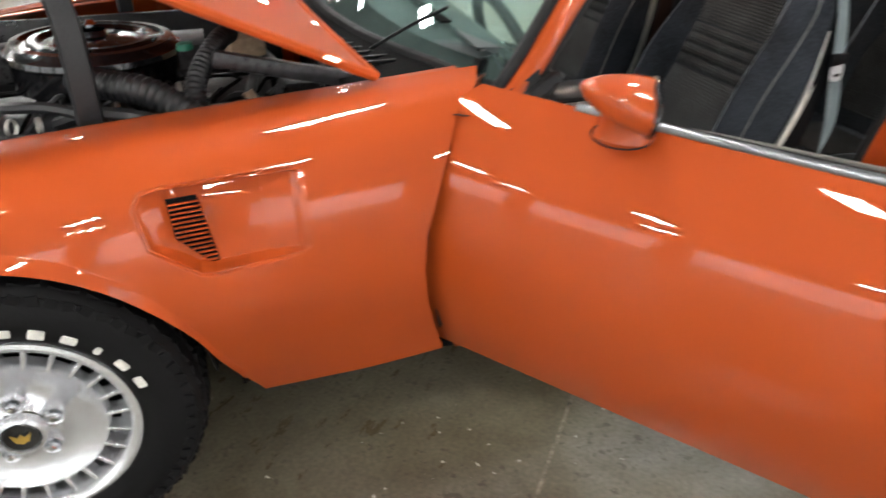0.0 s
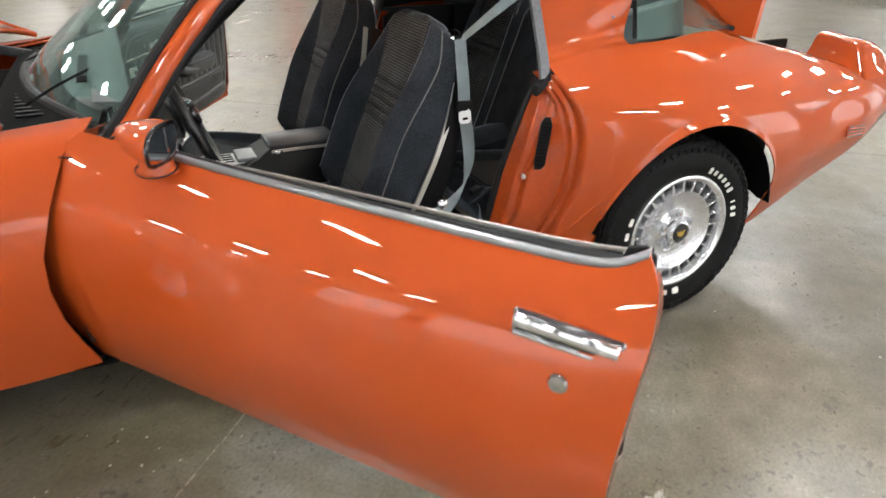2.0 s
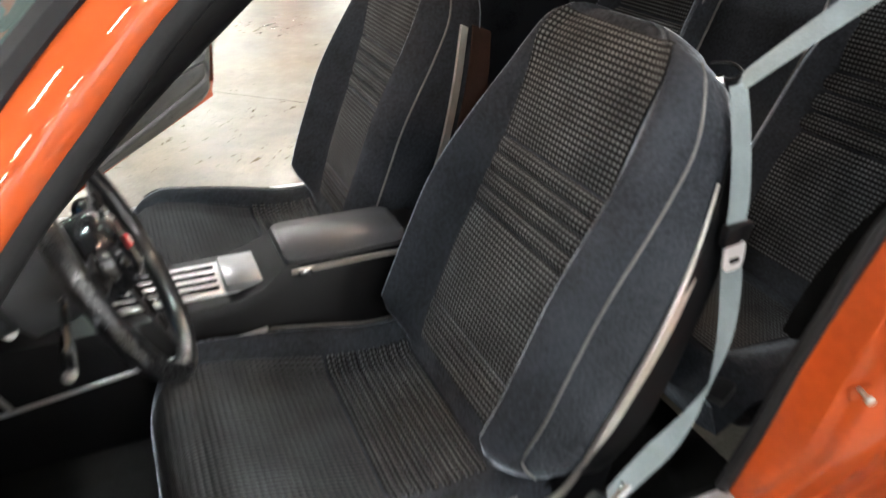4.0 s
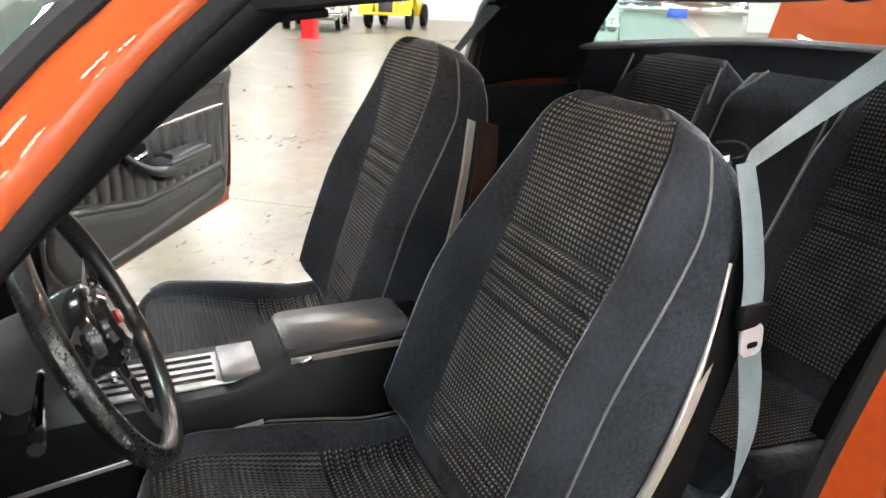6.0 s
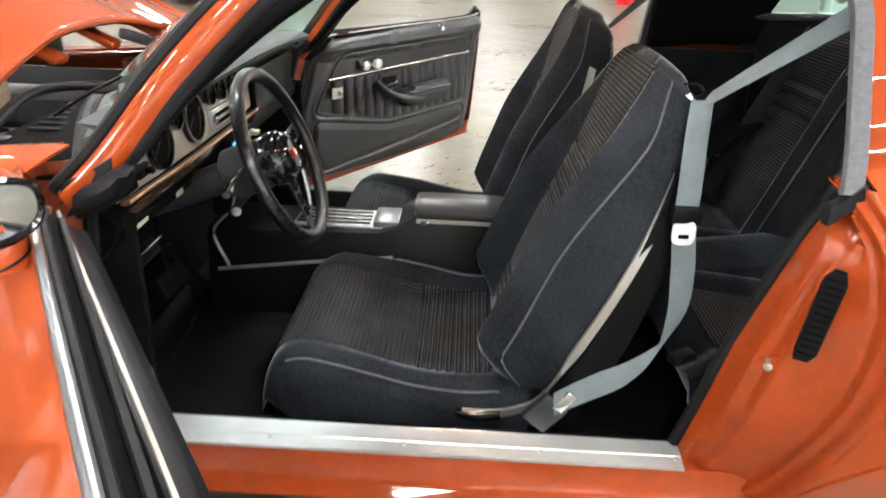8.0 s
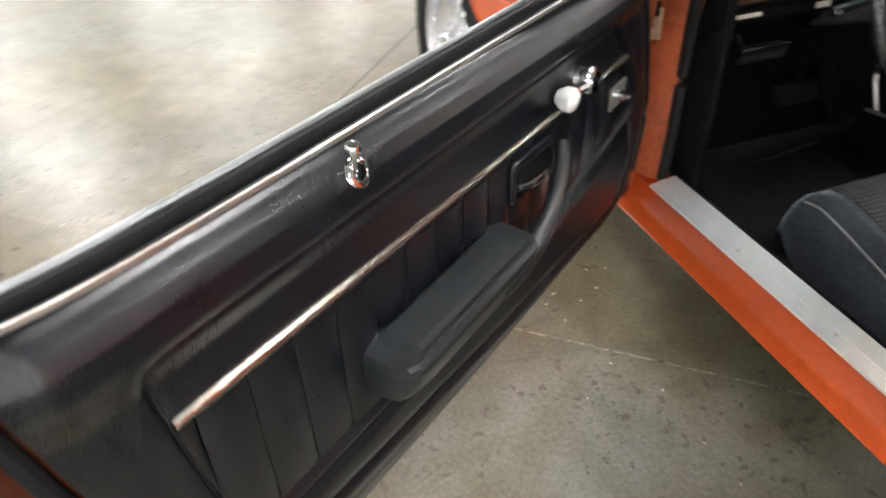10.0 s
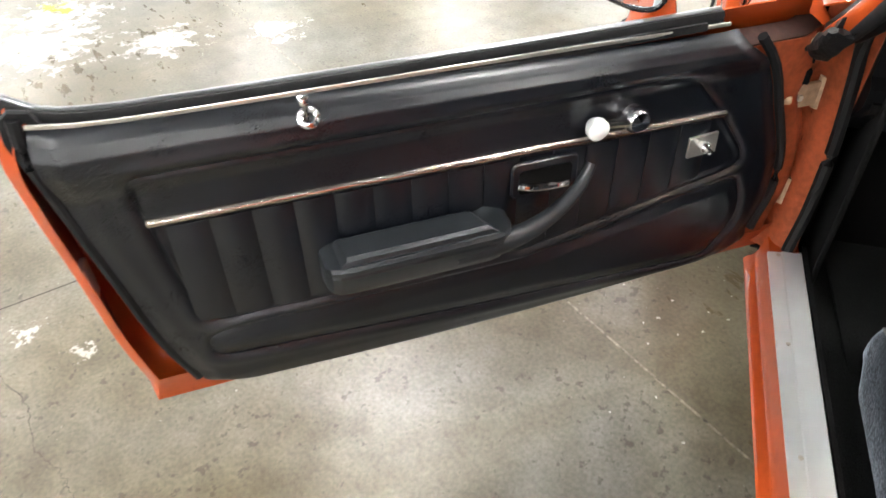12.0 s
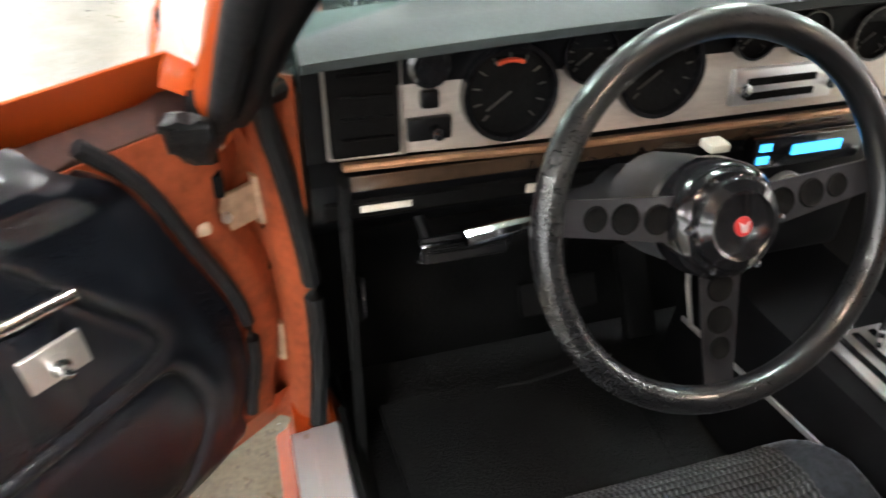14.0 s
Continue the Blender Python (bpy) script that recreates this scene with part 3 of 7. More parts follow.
# windscreen pillars
for k, Q in enumerate(both(spline([(0.985, .200, .84), (1.055, .220, .915), (1.145, .250, 1.03), (1.253, .288, 1.145), (1.345, .330, 1.222)], 22))):
    s = 1 if k == 0 else -1
    part("windscreen_pillar", tube(Q + arr((.008, 0, -.004)), 0.027, 12, flat=0.85, up=(1, 0, 0.6)), ORANGE, car)
    part("windscreen_trim", tube(Q + arr((-.020, s * .006, .011)), 0.014, 8), SEAL, car, "black rubber windscreen moulding")
    part("pillar_seal", tube(Q[1:] + arr((.033, s * .000, -.011)), [.010, .013, .015, .016, .016, .016, .016], 10), SEAL, car, "black rubber door seal on the pillar")
    part("pillar_foot_rubber", loft([[(x, Q[2][1] + s * dy, z + dz) for dy, dz in ((-.026, -.014), (.012, -.02), (.034, .0), (.020, .022), (-.018, .018))] for x, z in ((.985, .850), (1.005, .858), (1.035, .872), (1.07, .895))]), CRUMPLED, car, "crumpled black rubber at the pillar foot")
    rnd = random.Random(41)
    part("pillar_foot_flap", loft([[(x + rnd.uniform(-.006, .006), (Q[1][1] - .018 + .022 * math.cos(a)) if s == 1 else 2 * YC - (2 * YC - Q[1][1] - .018 + .022 * math.cos(a)), z + r * math.sin(a) + rnd.uniform(-.006, .006)) for a in np.linspace(0, 2 * math.pi, 14, endpoint=False)] for x, z, r in ((1.004, .828, .006), (1.014, .834, .018), (1.030, .842, .025), (1.052, .856, .027), (1.076, .872, .024), (1.098, .888, .016), (1.112, .898, .005))]), CRUMPLED, car, "crumpled black rubber flap at the pillar foot")
    part("pillar_cover", tube([p + np.array((.020 + .022 * f, s * (.022 + .014 * f), -.008 - .010 * f)) for p, f in zip(Q[2:], np.linspace(0, 1, len(Q) - 2))], [.010, .015, .019, .024, .029, .034, .035], 12), BLACK_PLASTIC, car)

# windscreen
low = spline([(1.005, .235, .868), (0.93, .38, .885), (0.82, .65, .898), (0.775, 1.0, .902), (0.82, 1.35, .898), (0.93, 1.62, .885), (1.005, 1.765, .868)], 33)
top = spline([(1.335, .345, 1.218), (1.318, .5, 1.234), (1.285, .75, 1.250), (1.270, 1.0, 1.256), (1.285, 1.25, 1.250), (1.318, 1.5, 1.234), (1.335, 1.655, 1.218)], 33)
P = np.array([[low[i] * (1 - t) + top[i] * t + np.array((-0.018, 0, 0.020)) * 4 * t * (1 - t) for i in range(33)] for t in np.linspace(0, 1, 12)])
w = part("windscreen", sheet(P, 0.005), SCREEN_GLASS, car, "greenish laminated windscreen glass")
w.visible_shadow = False
part("windscreen_header", tube(top + arr((.02, 0, .004)), 0.020, 8), BLACK_PLASTIC, car)
part("windscreen_base_seal", tube(low + arr((-.006, 0, -.004)), 0.014, 8), SEAL, car)

# wrap-around rear window with its deck
A, B, C = (2.585, .272, .980), (2.665, .425, 1.246), (3.166, .462, .958)
side = np.array([[np.array(A) * (1 - s) * (1 - t) + np.array(B) * t + np.array(C) * s * (1 - t) for s in np.linspace(0, 1, 12)] for t in np.linspace(0, .97, 12)])
for k, Q in enumerate(both(side)):
    g = part("rear_side_glass", sheet(Q, 0.004 if k == 0 else -0.004), SCREEN_GLASS, car)
    g.visible_shadow = False
    part("rear_glass_seal", tube(rounded_path([Q[-1, 0], Q[0, 0], Q[0, -1]], .022), 0.0075, 8), SEAL, car)
ys = np.linspace(.44, 1.56, 25)
P = np.array([[((2.67 + .05 * (1 - ((y - 1) / .56) ** 2)) * (1 - t) + (3.17 + .10 * (1 - ((y - 1) / .56) ** 2)) * t, y, (1.256 + .03 * (1 - ((y - 1) / .56) ** 2)) * (1 - t) + .958 * t + .03 * 4 * t * (1 - t)) for y in ys] for t in np.linspace(0, 1, 12)])
g = part("rear_window", sheet(P, 0.005), GLASS, car, "curved tinted rear window")
g.visible_shadow = False
part("rear_window_seal", tube(P[-1] + arr((0, 0, .004)), 0.010, 8), SEAL, car)
part("rear_window_header", tube(P[0] + arr((-.01, 0, -.012)), 0.022, 8), HEADLINER, car)

# black trim under the rear window, with a pale edge
base = spline([(2.525, .335, 1.050), (2.72, .400, 1.062), (2.96, .51, 1.078), (3.08, .72, 1.084), (3.10, 1.0, 1.086), (3.08, 1.28, 1.084), (2.96, 1.49, 1.078), (2.72, 1.600, 1.062), (2.525, 1.665, 1.050)], 60)
part("rear_window_trim", sheet([[(x + .02 * f, y + (y - YC) * .02 * f, z * (1 - f) + .94 * f) for f in np.linspace(0, 1, 5)] for x, y, z in base], .008), BLACK_VINYL, car, "black trim below the rear window")
part("rear_window_edge", tube(base, .012, 8), GREY_SEAL, car, "pale rubber edge along the rear window")

# rear deck, tail, spoiler and the open trunk lid
P = np.array([[(x, y, .950 - .24 * max(0, x - 3.20) ** 1.3 - .045 * (abs(y - YC) / .53) ** 2) for y in np.linspace(.47, 1.53, 14)] for x in np.linspace(3.16, 3.25, 5)])
part("rear_deck", sheet(P, 0.004), ORANGE, car)
part("trunk_floor", box((3.55, 1.0, .62), (.64, 1.00, .02), .004), CARPET, car)
part("trunk_gutter", tube([(3.26, .58, .845), (3.55, .60, .775), (3.82, .64, .70), (3.86, 1.0, .69), (3.82, 1.36, .70), (3.55, 1.40, .775), (3.26, 1.42, .845)], 0.012, 8, steps=40), SEAL, car)
lid = pose(3.20, YC, .938, 0, -74, 0)
P = np.array([[(u, y, .03 * math.sin(u * 2.2) - .02 * (abs(y) / .45) ** 2) for y in np.linspace(-.60 + .06 * u, .60 - .06 * u, 12)] for u in np.linspace(0, .70, 14)])
trunk = part("trunk_lid", sheet(P, 0.022), ORANGE, car, "orange trunk lid standing open", m=lid)
part("trunk_spoiler", loft([[(.60, y, .035), (.66, y, .10), (.735, y, .115), (.735, y, .09), (.70, y, .02)] for y in np.linspace(-.58, .58, 9)]), ORANGE, trunk)
for k, s in enumerate((1, -1)):
    def sp(x, y, z):
        return (x, y if s == 1 else 2 * YC - y, z)
    rings = []
    for f in np.linspace(0, 1, 8):
        y = .262 + .29 * f
        lift = .100 * float(smooth_step(0, .40, f))
        rings.append([sp(3.655 + .02 * f, y, .738 + .050 * f), sp(3.72 + .02 * f, y, .750 + .035 * f + lift * .35), sp(3.775 + .01 * f, y, .760 + .030 * f + lift), sp(3.87 + .03 * f, y, .762 + .022 * f + lift * 1.04), sp(3.935 + .02 * f, y, .742 + .02 * f + lift * .9), sp(3.945 + .015 * f, y, .69), sp(3.80, y, .69)])
    part("side_spoiler", loft([spline(np.vstack([r, r[:1]]), 36)[:-1] for r in map(np.array, rings)]), ORANGE, car, "orange spoiler end on the rear quarter")
    lamp_sec = section(QUARTER, 3.635)
    lamp_y = float(np.interp(.585, lamp_sec[:, 1], lamp_sec[:, 0]))
    lamp_m = facing(sp(3.635, lamp_y - .001, .585), (.21, -.97 * s, .02), (.10, 0, 1))
    lamp = part("side_marker_lamp", slab(rounded(.135, .046, .008), .006, None, lamp_m, .002), TAIL_RED, car, "ribbed dull red side marker lamp")
    for i in range(3):
        part("lamp_rib", box((0, 0, 0), (.126, .005, .004), .001, seg=1), ORANGE, lamp, m=lamp_m @ Matrix.Translation((0, -.012 + i * .012, .007)))
P = np.array([[(3.93 + .035 * math.sin(t * math.pi) - .03 * (abs(y - YC) / .7) ** 2, y, .57 + .13 * t) for t in np.linspace(0, 1, 10)] for y in np.linspace(.30, 1.70, 16)])
part("rear_bumper", sheet(P, 0.02), ORANGE, car, "orange rear bumper cover")
P = np.array([[(-.82 - .13 * math.sin(t * math.pi) + .10 * (abs(y - YC) / .66) ** 2, y, .30 + .42 * t) for t in np.linspace(0, 1, 10)] for y in np.linspace(.36, 1.64, 16)])
part("front_bumper", sheet(P, 0.02), ORANGE, car, "orange front bumper cover")

# floor pan, inner wings, firewall and sills
part("floor_pan", box((1.5, YC, .225), (1.44, 1.5, .02), .004), MATT_BLACK, car)
part("carpet", box((1.49, YC, .262), (1.36, 1.36, .03), .008), CARPET, car, "worn black carpet")
part("underbody", box((2.98, YC, .36), (.66, 1.2, .02), .004), MATT_BLACK, car)
part("firewall", box((.80, YC, .56), (.03, 1.42, .60), .006), MATT_BLACK, car)
part("front_crossmember", box((-.60, YC, .45), (.05, 1.25, .5), .01), MATT_BLACK, car)
part("engine_undertray", box((.1, YC, .235), (1.36, .95, .012), .003), MATT_BLACK, car)
# unseen plates, added to keep light from falling through the engine bay
for y in (.36, 2 * YC - .36):
    part("splash_shield", box((.64, y, .262), (.46, .28, .010), .003), MATT_BLACK, car)
    part("splash_shield", box((.41, y, .44), (.010, .30, .36), .003), MATT_BLACK, car)
for k, s in enumerate((1, -1)):
    def sy(y):
        return y if s == 1 else 2 * YC - y
    part("wheel_housing", sheet([[((.366 + .03 * smooth_step(.15, .22, y)) * math.cos(a), sy(y), .33 + (.372 + .03 * smooth_step(.15, .22, y)) * math.sin(a)) for y in (.13, .17, .22, .34, .46)] for a in np.linspace(.12, math.pi - .12, 20)], .004), MATT_BLACK, car)
    part("wheel_housing", sheet([[(2.775 + (.378 + .03 * smooth_step(.14, .22, y)) * math.cos(a), sy(y), .355 + (.384 + .03 * smooth_step(.14, .22, y)) * math.sin(a)) for y in (.10, .16, .22, .34, .50)] for a in np.linspace(.08, math.pi - .08, 24)], .004), MATT_BLACK, car)
    part("inner_wing", box((.05, sy(.44), .52), (1.3, .02, .56), .004), ENGINE_DARK, car)
    part("inner_quarter", box((3.15, sy(.47), .60), (.70, .02, .60), .004), MATT_BLACK, car)
    part("fender_lip", strip(spline([(-.6, sy(.35), .752), (0, sy(.345), .815), (.45, sy(.345), .848), (.72, sy(.335), .868), (.93, sy(.29), .898)], 16), .05, .006, (0, 1, 0)), ORANGE_IN, car)
    # sill with the bright scuff plate
    prof = [(.232, .240), (.212, .242), (.206, .249), (.210, .257), (.224, .266), (.233, .282), (.238, .338), (.298, .345), (.312, .30), (.33, .240)]
    rows = [[(x, sy(y), z) for y, z in prof] for x in np.linspace(.905, 2.33, 12)]
    part("sill", loft(rows), ORANGE_IN, car, "orange painted door sill")
    plate = part("scuff_plate", loft([[(x, sy(y), z) for y, z in ((.232, .339), (.231, .346), (.258, .3495), (.260, .3520), (.286, .3525), (.298, .3555), (.303, .346), (.28, .343))] for x in np.linspace(.988, 2.062, 30)]), SILL_ALU, car, "scuffed aluminium door sill plate")
    for x in (1.0, 1.27, 1.53, 1.79, 2.05):
        part("screw", revolve([(.0045, 0), (.0045, .0012), (.002, .002)], 10, None, Matrix.Translation((x, sy(.252), .350)), True), WORN_CHROME, plate)
    part("sill_carpet", sheet([[(x, sy(y), z) for y, z in ((.304, .3535), (.314, .350), (.322, .325), (.345, .262))] for x in np.linspace(.96, 2.06, 8)], .003 * s), CARPET, car, "black carpet edge along the sill")
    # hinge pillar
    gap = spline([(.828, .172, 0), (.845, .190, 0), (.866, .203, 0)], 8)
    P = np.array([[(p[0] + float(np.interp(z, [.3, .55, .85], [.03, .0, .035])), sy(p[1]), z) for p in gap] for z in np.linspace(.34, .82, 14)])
    # sheet whose dark colour holds the gap's shade as well as rust
    part("hinge_recess", sheet(P, -.004 if s == 1 else .004), HINGE_GAP, car, "dark rusty sheet coloured as the shaded gap behind the door hinges")
    ins = spline([(.868, .2045, 0), (.872, .214, 0), (.885, .235, 0), (.925, .252, 0), (.955, .288, 0)], 18)
    P = np.array([[(p[0] + float(np.interp(z, [.3, .55, .85], [.03, .0, .035])), sy(p[1]), z) for p in ins] for z in np.linspace(.30, .885, 14)])
    part("hinge_pillar", sheet(P, -.004 if s == 1 else .004), DUSTY_ORANGE, car, "dusty orange painted hinge pillar")
    for hx, hy, hz, size, turn in ((.925, .186, .822, (.070, .030, .012), 4), (.938, .172, .772, (.048, .022, .022), -8), (.946, .170, .733, (.032, .022, .040), 24), (.956, .168, .702, (.044, .020, .018), -12),
                                   (.905, .186, .528, (.044, .024, .022), 6), (.900, .184, .492, (.030, .022, .034), -20), (.908, .182, .452, (.040, .020, .016), 8)):
        part("hinge_link", box((hx, sy(hy), hz), size, .006, m=pose(0, 0, 0, 0, turn, 12 * s)), CREAM, car, "old cream-painted hinge link")
    # black boxes in place of the shade between the hinge links
    for hx, hz, h in ((.925, .795, .042), (.935, .750, .030), (.900, .472, .060)):
        part("hinge_shadow_gap", box((hx, sy(.196), hz), (.050, .012, h), .003), MATT_BLACK, car, "dark gap inside the hinge")
    for hx, hz in ((.884, .591), (.888, .66), (.883, .43)):
        part("pillar_hole", revolve([(.0, .0015), (.005, .0015), (.0075, .0005)], 12, None, facing((hx + .018, sy(.2395), hz), (-.35, -.93 * s, 0))), MATT_BLACK, car)
    part("kick_seal", tube([(.975, sy(.272), .345), (.962, sy(.285), .45), (.958, sy(.287), .60), (.975, sy(.272), .75), (1.0, sy(.255), .85), (1.04, sy(.252), .90)], .013, 8, steps=24), SEAL, car, "black rubber door seal")
    part("kick_panel", box((.90, sy(.345), .52), (.26, .015, .50), .006, m=pose(0, 0, 0, 0, 0, -8 * s)), CARPET, car)
    # latch pillar
    rows = []
    for z in np.linspace(.30, .915, 30):
        xo, xi = float(lin(GAP_REAR, z)), float(np.interp(z, [.30, .36, .60, .80, .90, .93], [2.055, 2.064, 2.119, 2.185, 2.222, 2.235]))
        so = section(QUARTER, 2.2)
        yo = float(np.interp(z, so[:, 1], so[:, 0]))
        yi = max(yo + .072, .190)
        line = [(xo, yo + .002), (xo - .006, yo + .004), (xo - .014, yo + .016), (xo - .017, yo + .034), (xo - .028, yo + .040), (xo - .034, yo + .040), (xo - .038, yo + .058), (xo - .050, yo + .062), (xi + .048, yi), (xi + .040, yi + .004), (xi + .034, yi + .020), (xi + .012, yi + .030), (xi + .006, .252), (xi, .290)]
        rows.append([(x, sy(y), z) for x, y in even(np.array(line), 52)])
    part("latch_pillar", sheet(rows, .004 if s == 1 else -.004), ORANGE_IN, car, "orange painted latch pillar with pressed steps")
    part("opening_seal", tube([(2.058, sy(.300), .352), (2.09, sy(.292), .48), (2.122, sy(.290), .60), (2.186, sy(.282), .80), (2.222, sy(.272), .89), (2.236, sy(.282), .98), (2.236, sy(.345), 1.14), (2.235, sy(.385), 1.18)], .013, 8, steps=40), SEAL, car, "black rubber door seal")
    part("pillar_weatherstrip", strip(spline([(2.222, sy(.226), .90), (2.226, sy(.245), .95), (2.228, sy(.296), 1.06), (2.232, sy(.345), 1.15), (2.235, sy(.385), 1.187)], 16), .034, .020, (1, -.2 * s, 0)), GREY_SEAL, car, "grey rubber weatherstrip")
    part("weatherstrip_foot", loft([[(x, sy(.225 + dy), z + dz) for dy, dz in ((-.012, -.016), (.010, -.018), (.022, .004), (.010, .016), (-.010, .012))] for x, z in ((2.192, .868), (2.202, .874), (2.214, .886), (2.230, .902), (2.240, .910))]), CRUMPLED, car, "crumpled grey rubber corner")
    # pillar vent grille and striker
    vm = facing((2.198, sy(.174), .714), (-.30, -.90 * s, 0.05), (.14, 0, 1))
    ventp = part("pillar_vent", slab([(-.013, -.083), (.008, -.083), (.018, -.068), (.018, .062), (.009, .083), (-.008, .083), (-.018, .066), (-.018, -.062)], .010, None, vm, .003), BLACK_PLASTIC, car, "black plastic pillar vent")
    for i in range(12):
        part("vent_slat", box((0, 0, 0), (.027, .0045, .005), .001, seg=1), MATT_BLACK, ventp, m=vm @ Matrix.Translation((0, -.066 + i * .0120, .0105)))
    strike_m = facing((2.150, sy(.206), .610), (-.35, -.93 * s, 0))
    strike = part("striker", revolve([(.004, 0), (.004, .024), (.0075, .025), (.0075, .029), (.004, .031)], 12, None, strike_m, True), WORN_CHROME, car, "steel door striker bolt")
    part("striker_plate", slab(rounded(.040, .026, .006), .004, None, strike_m @ pose(.008, -.006, -.002, 0, 0, 20), .001), ORANGE_IN, strike)


# cowl grille at the foot of the windscreen, wiper arms
P = np.array([[(low[i][0] * (1 - t) + (.73 - .02 * math.cos((low[i][1] - 1) * 2)) * t - .012, low[i][1], low[i][2] * (1 - t) + .862 * t - .010) for i in range(33)] for t in np.linspace(0, 1, 6)])
cowl = part("cowl_panel", sheet(P, 0.006), MATT_BLACK, car, "black cowl grille under the windscreen")
for i in range(26):
    y = .46 + i * .043
    part("cowl_slat", box((.775 + .09 * abs(y - 1) ** 1.5, y, .879), (.065, .012, .008), .002, seg=1), BLACK_PLASTIC, cowl)
for a, b in (((.80, .52, .893), (.97, .47, .985)), ((.76, 1.1, .905), (1.02, .68, 1.05))):
    part("wiper", tube([a, tuple((np.array(a) + b) / 2 + arr(0, 0, .004).ravel()), b], .0042, 6, steps=8), BLACK_PLASTIC, car)


# hood, hinged at its rear edge and standing open
hood_m = pose(.757, YC, .900, 0, 25, 0)


def hood_at(u, y):
    w = abs(y) / .71
    return .035 * (1 - w**2.2) + .02 * math.exp(-((y / .28) ** 4)) - .030 * max(0, u - 1.0) ** 2


rows = []
for f in np.linspace(0, 1, 26):
    row = []
    for y in np.linspace(-.71, .71, 31):
        back = .150 * (1 - (abs(y) / .71) ** 2.0)
        u = back * (1 - f) + (1.44 - .12 * (y / .66) ** 2) * f
        row.append((-u, y * (1 - .06 * f), hood_at(u, y)))
    rows.append(row)
hood = part("hood", sheet(rows, 0.004), ORANGE, car, "orange hood propped open", m=hood_m)
part("hood_rim", tube([rows[k][0] for k in range(26)], .011, 8), ORANGE, hood)
part("hood_rim", tube([rows[k][-1] for k in range(26)], .011, 8), ORANGE, hood)
part("hood_rim", tube([rows[0][k] for k in range(31)], .011, 8), ORANGE, hood)
inner = [[(x * .96 - .03, y * .94, z - .035) for x, y, z in row[2:-2]] for row in rows[1:-1]]
part("hood_inner", sheet(inner, .004), ORANGE_IN, hood, "orange inner hood frame")
for y in (-.42, -.14, .14, .42):
    part("hood_brace", box((-.72, y, -.012), (1.20, .06, .022), .008), ORANGE_IN, hood)
part("hood_brace", box((-.30, 0, -.012), (.06, 1.16, .022), .008), ORANGE_IN, hood)

# engine bay
engine = part("engine", loft([[(x, YC + .26 * math.cos(a), .55 + .17 * math.sin(a)) for a in np.linspace(0, 2 * math.pi, 14, endpoint=False)] for x in (-.30, -.28, .05, .40, .56, .60)]), ENGINE_DARK, car, "oily black V8 engine")
ac = Matrix.Translation((.20, .74, .872)) @ pose(0, 0, 0, 0, 2, 0)
cleaner = part("air_cleaner", revolve([(.03, .060), (.035, .048), (.075, .044), (.11, .038), (.118, .046), (.132, .046), (.138, .036), (.150, .036), (.156, .044), (.172, .042), (.180, .030), (.188, .024), (.190, .012), (.180, .004), (.180, -.055), (.165, -.065), (.05, -.066)], 48, None, ac), GLOSS_BLACK, engine, "round black air cleaner lid with raised rings")
part("wing_nut", revolve([(.012, .05), (.014, .072), (.006, .082)], 12, None, ac, True), CHROME, engine)
for y in (.66, 1.34):
    part("valve_cover", loft([[(x, y + dy, .72 + dz) for dy, dz in ((-.08, -.04), (-.075, .03), (-.03, .055), (.03, .055), (.075, .03), (.08, -.04))] for x in (-.22, -.20, .42, .44)]), ENGINE_GREY, engine)


def duct(pts, r, mat, ridge=0.0, n=60):
    p = spline(pts, n)
    rs = [r + (ridge if i % 2 else 0) for i in range(n)]
    bm = bmesh.new()
    t = np.gradient(p, axis=0)
    rings = []
    for i in range(n):
        a = Vector(t[i]).to_track_quat("Z", "Y").to_matrix()
        rings.append([Vector(p[i]) + a @ Vector((rs[i] * math.cos(q), rs[i] * math.sin(q), 0)) for q in np.linspace(0, 2 * math.pi, 10, endpoint=False)])
    return loft(rings, True, bm)


part("air_duct", duct([(.16, .60, .86), (.24, .50, .87), (.33, .44, .86), (.42, .40, .80), (.48, .42, .72)], .028, HOSE, .004), HOSE, engine, "ribbed grey air duct")
part("air_duct", duct([(.50, .62, .93), (.47, .54, .93), (.42, .47, .88), (.41, .43, .82), (.44, .40, .76)], .020, HOSE, .003), HOSE, engine, "ribbed grey air duct")
part("heater_hose", tube([(.12, .55, .78), (.22, .47, .82), (.34, .42, .80), (.46, .40, .70)], .016, 8, steps=24), HOSE, engine)
part("heater_hose", tube([(.62, .60, .84), (.56, .52, .88), (.52, .48, .82), (.55, .42, .76)], .013, 8, steps=24), HOSE, engine)
part("heater_hose", tube([(.0, .62, .80), (.05, .50, .84), (.16, .45, .84), (.30, .40, .78)], .012, 8, steps=24), HOSE, engine)
part("brake_booster", revolve([(.0, .0), (.06, .005), (.115, .02), (.12, .04), (.12, .06), (.10, .075), (.03, .08), (.03, .16), (.0, .16)], 28, None, facing((.765, .66, .74), (-1, 0, .1))), GLOSS_BLACK, engine)
part("battery", box((-.42, .56, .70), (.17, .19, .19), .006), BLACK_PLASTIC, engine)
part("washer_bottle", box((.02, .49, .70), (.16, .09, .16), .02), BLACK_PLASTIC, engine)
part("alternator", revolve([(.0, 0), (.065, 0), (.07, .02), (.07, .10), (.06, .12), (.0, .12)], 20, None, facing((-.26, .70, .78), (-1, 0, 0))), ENGINE_GREY, engine)
part("bracket", box((.62, .52, .80), (.10, .03, .09), .006, m=pose(0, 0, 0, 20, 10, 30)), ENGINE_GREY, engine)
part("bracket", box((.52, .72, .88), (.09, .12, .05), .008, m=pose(0, 0, 0, 0, 0, 20)), CREAM, engine)
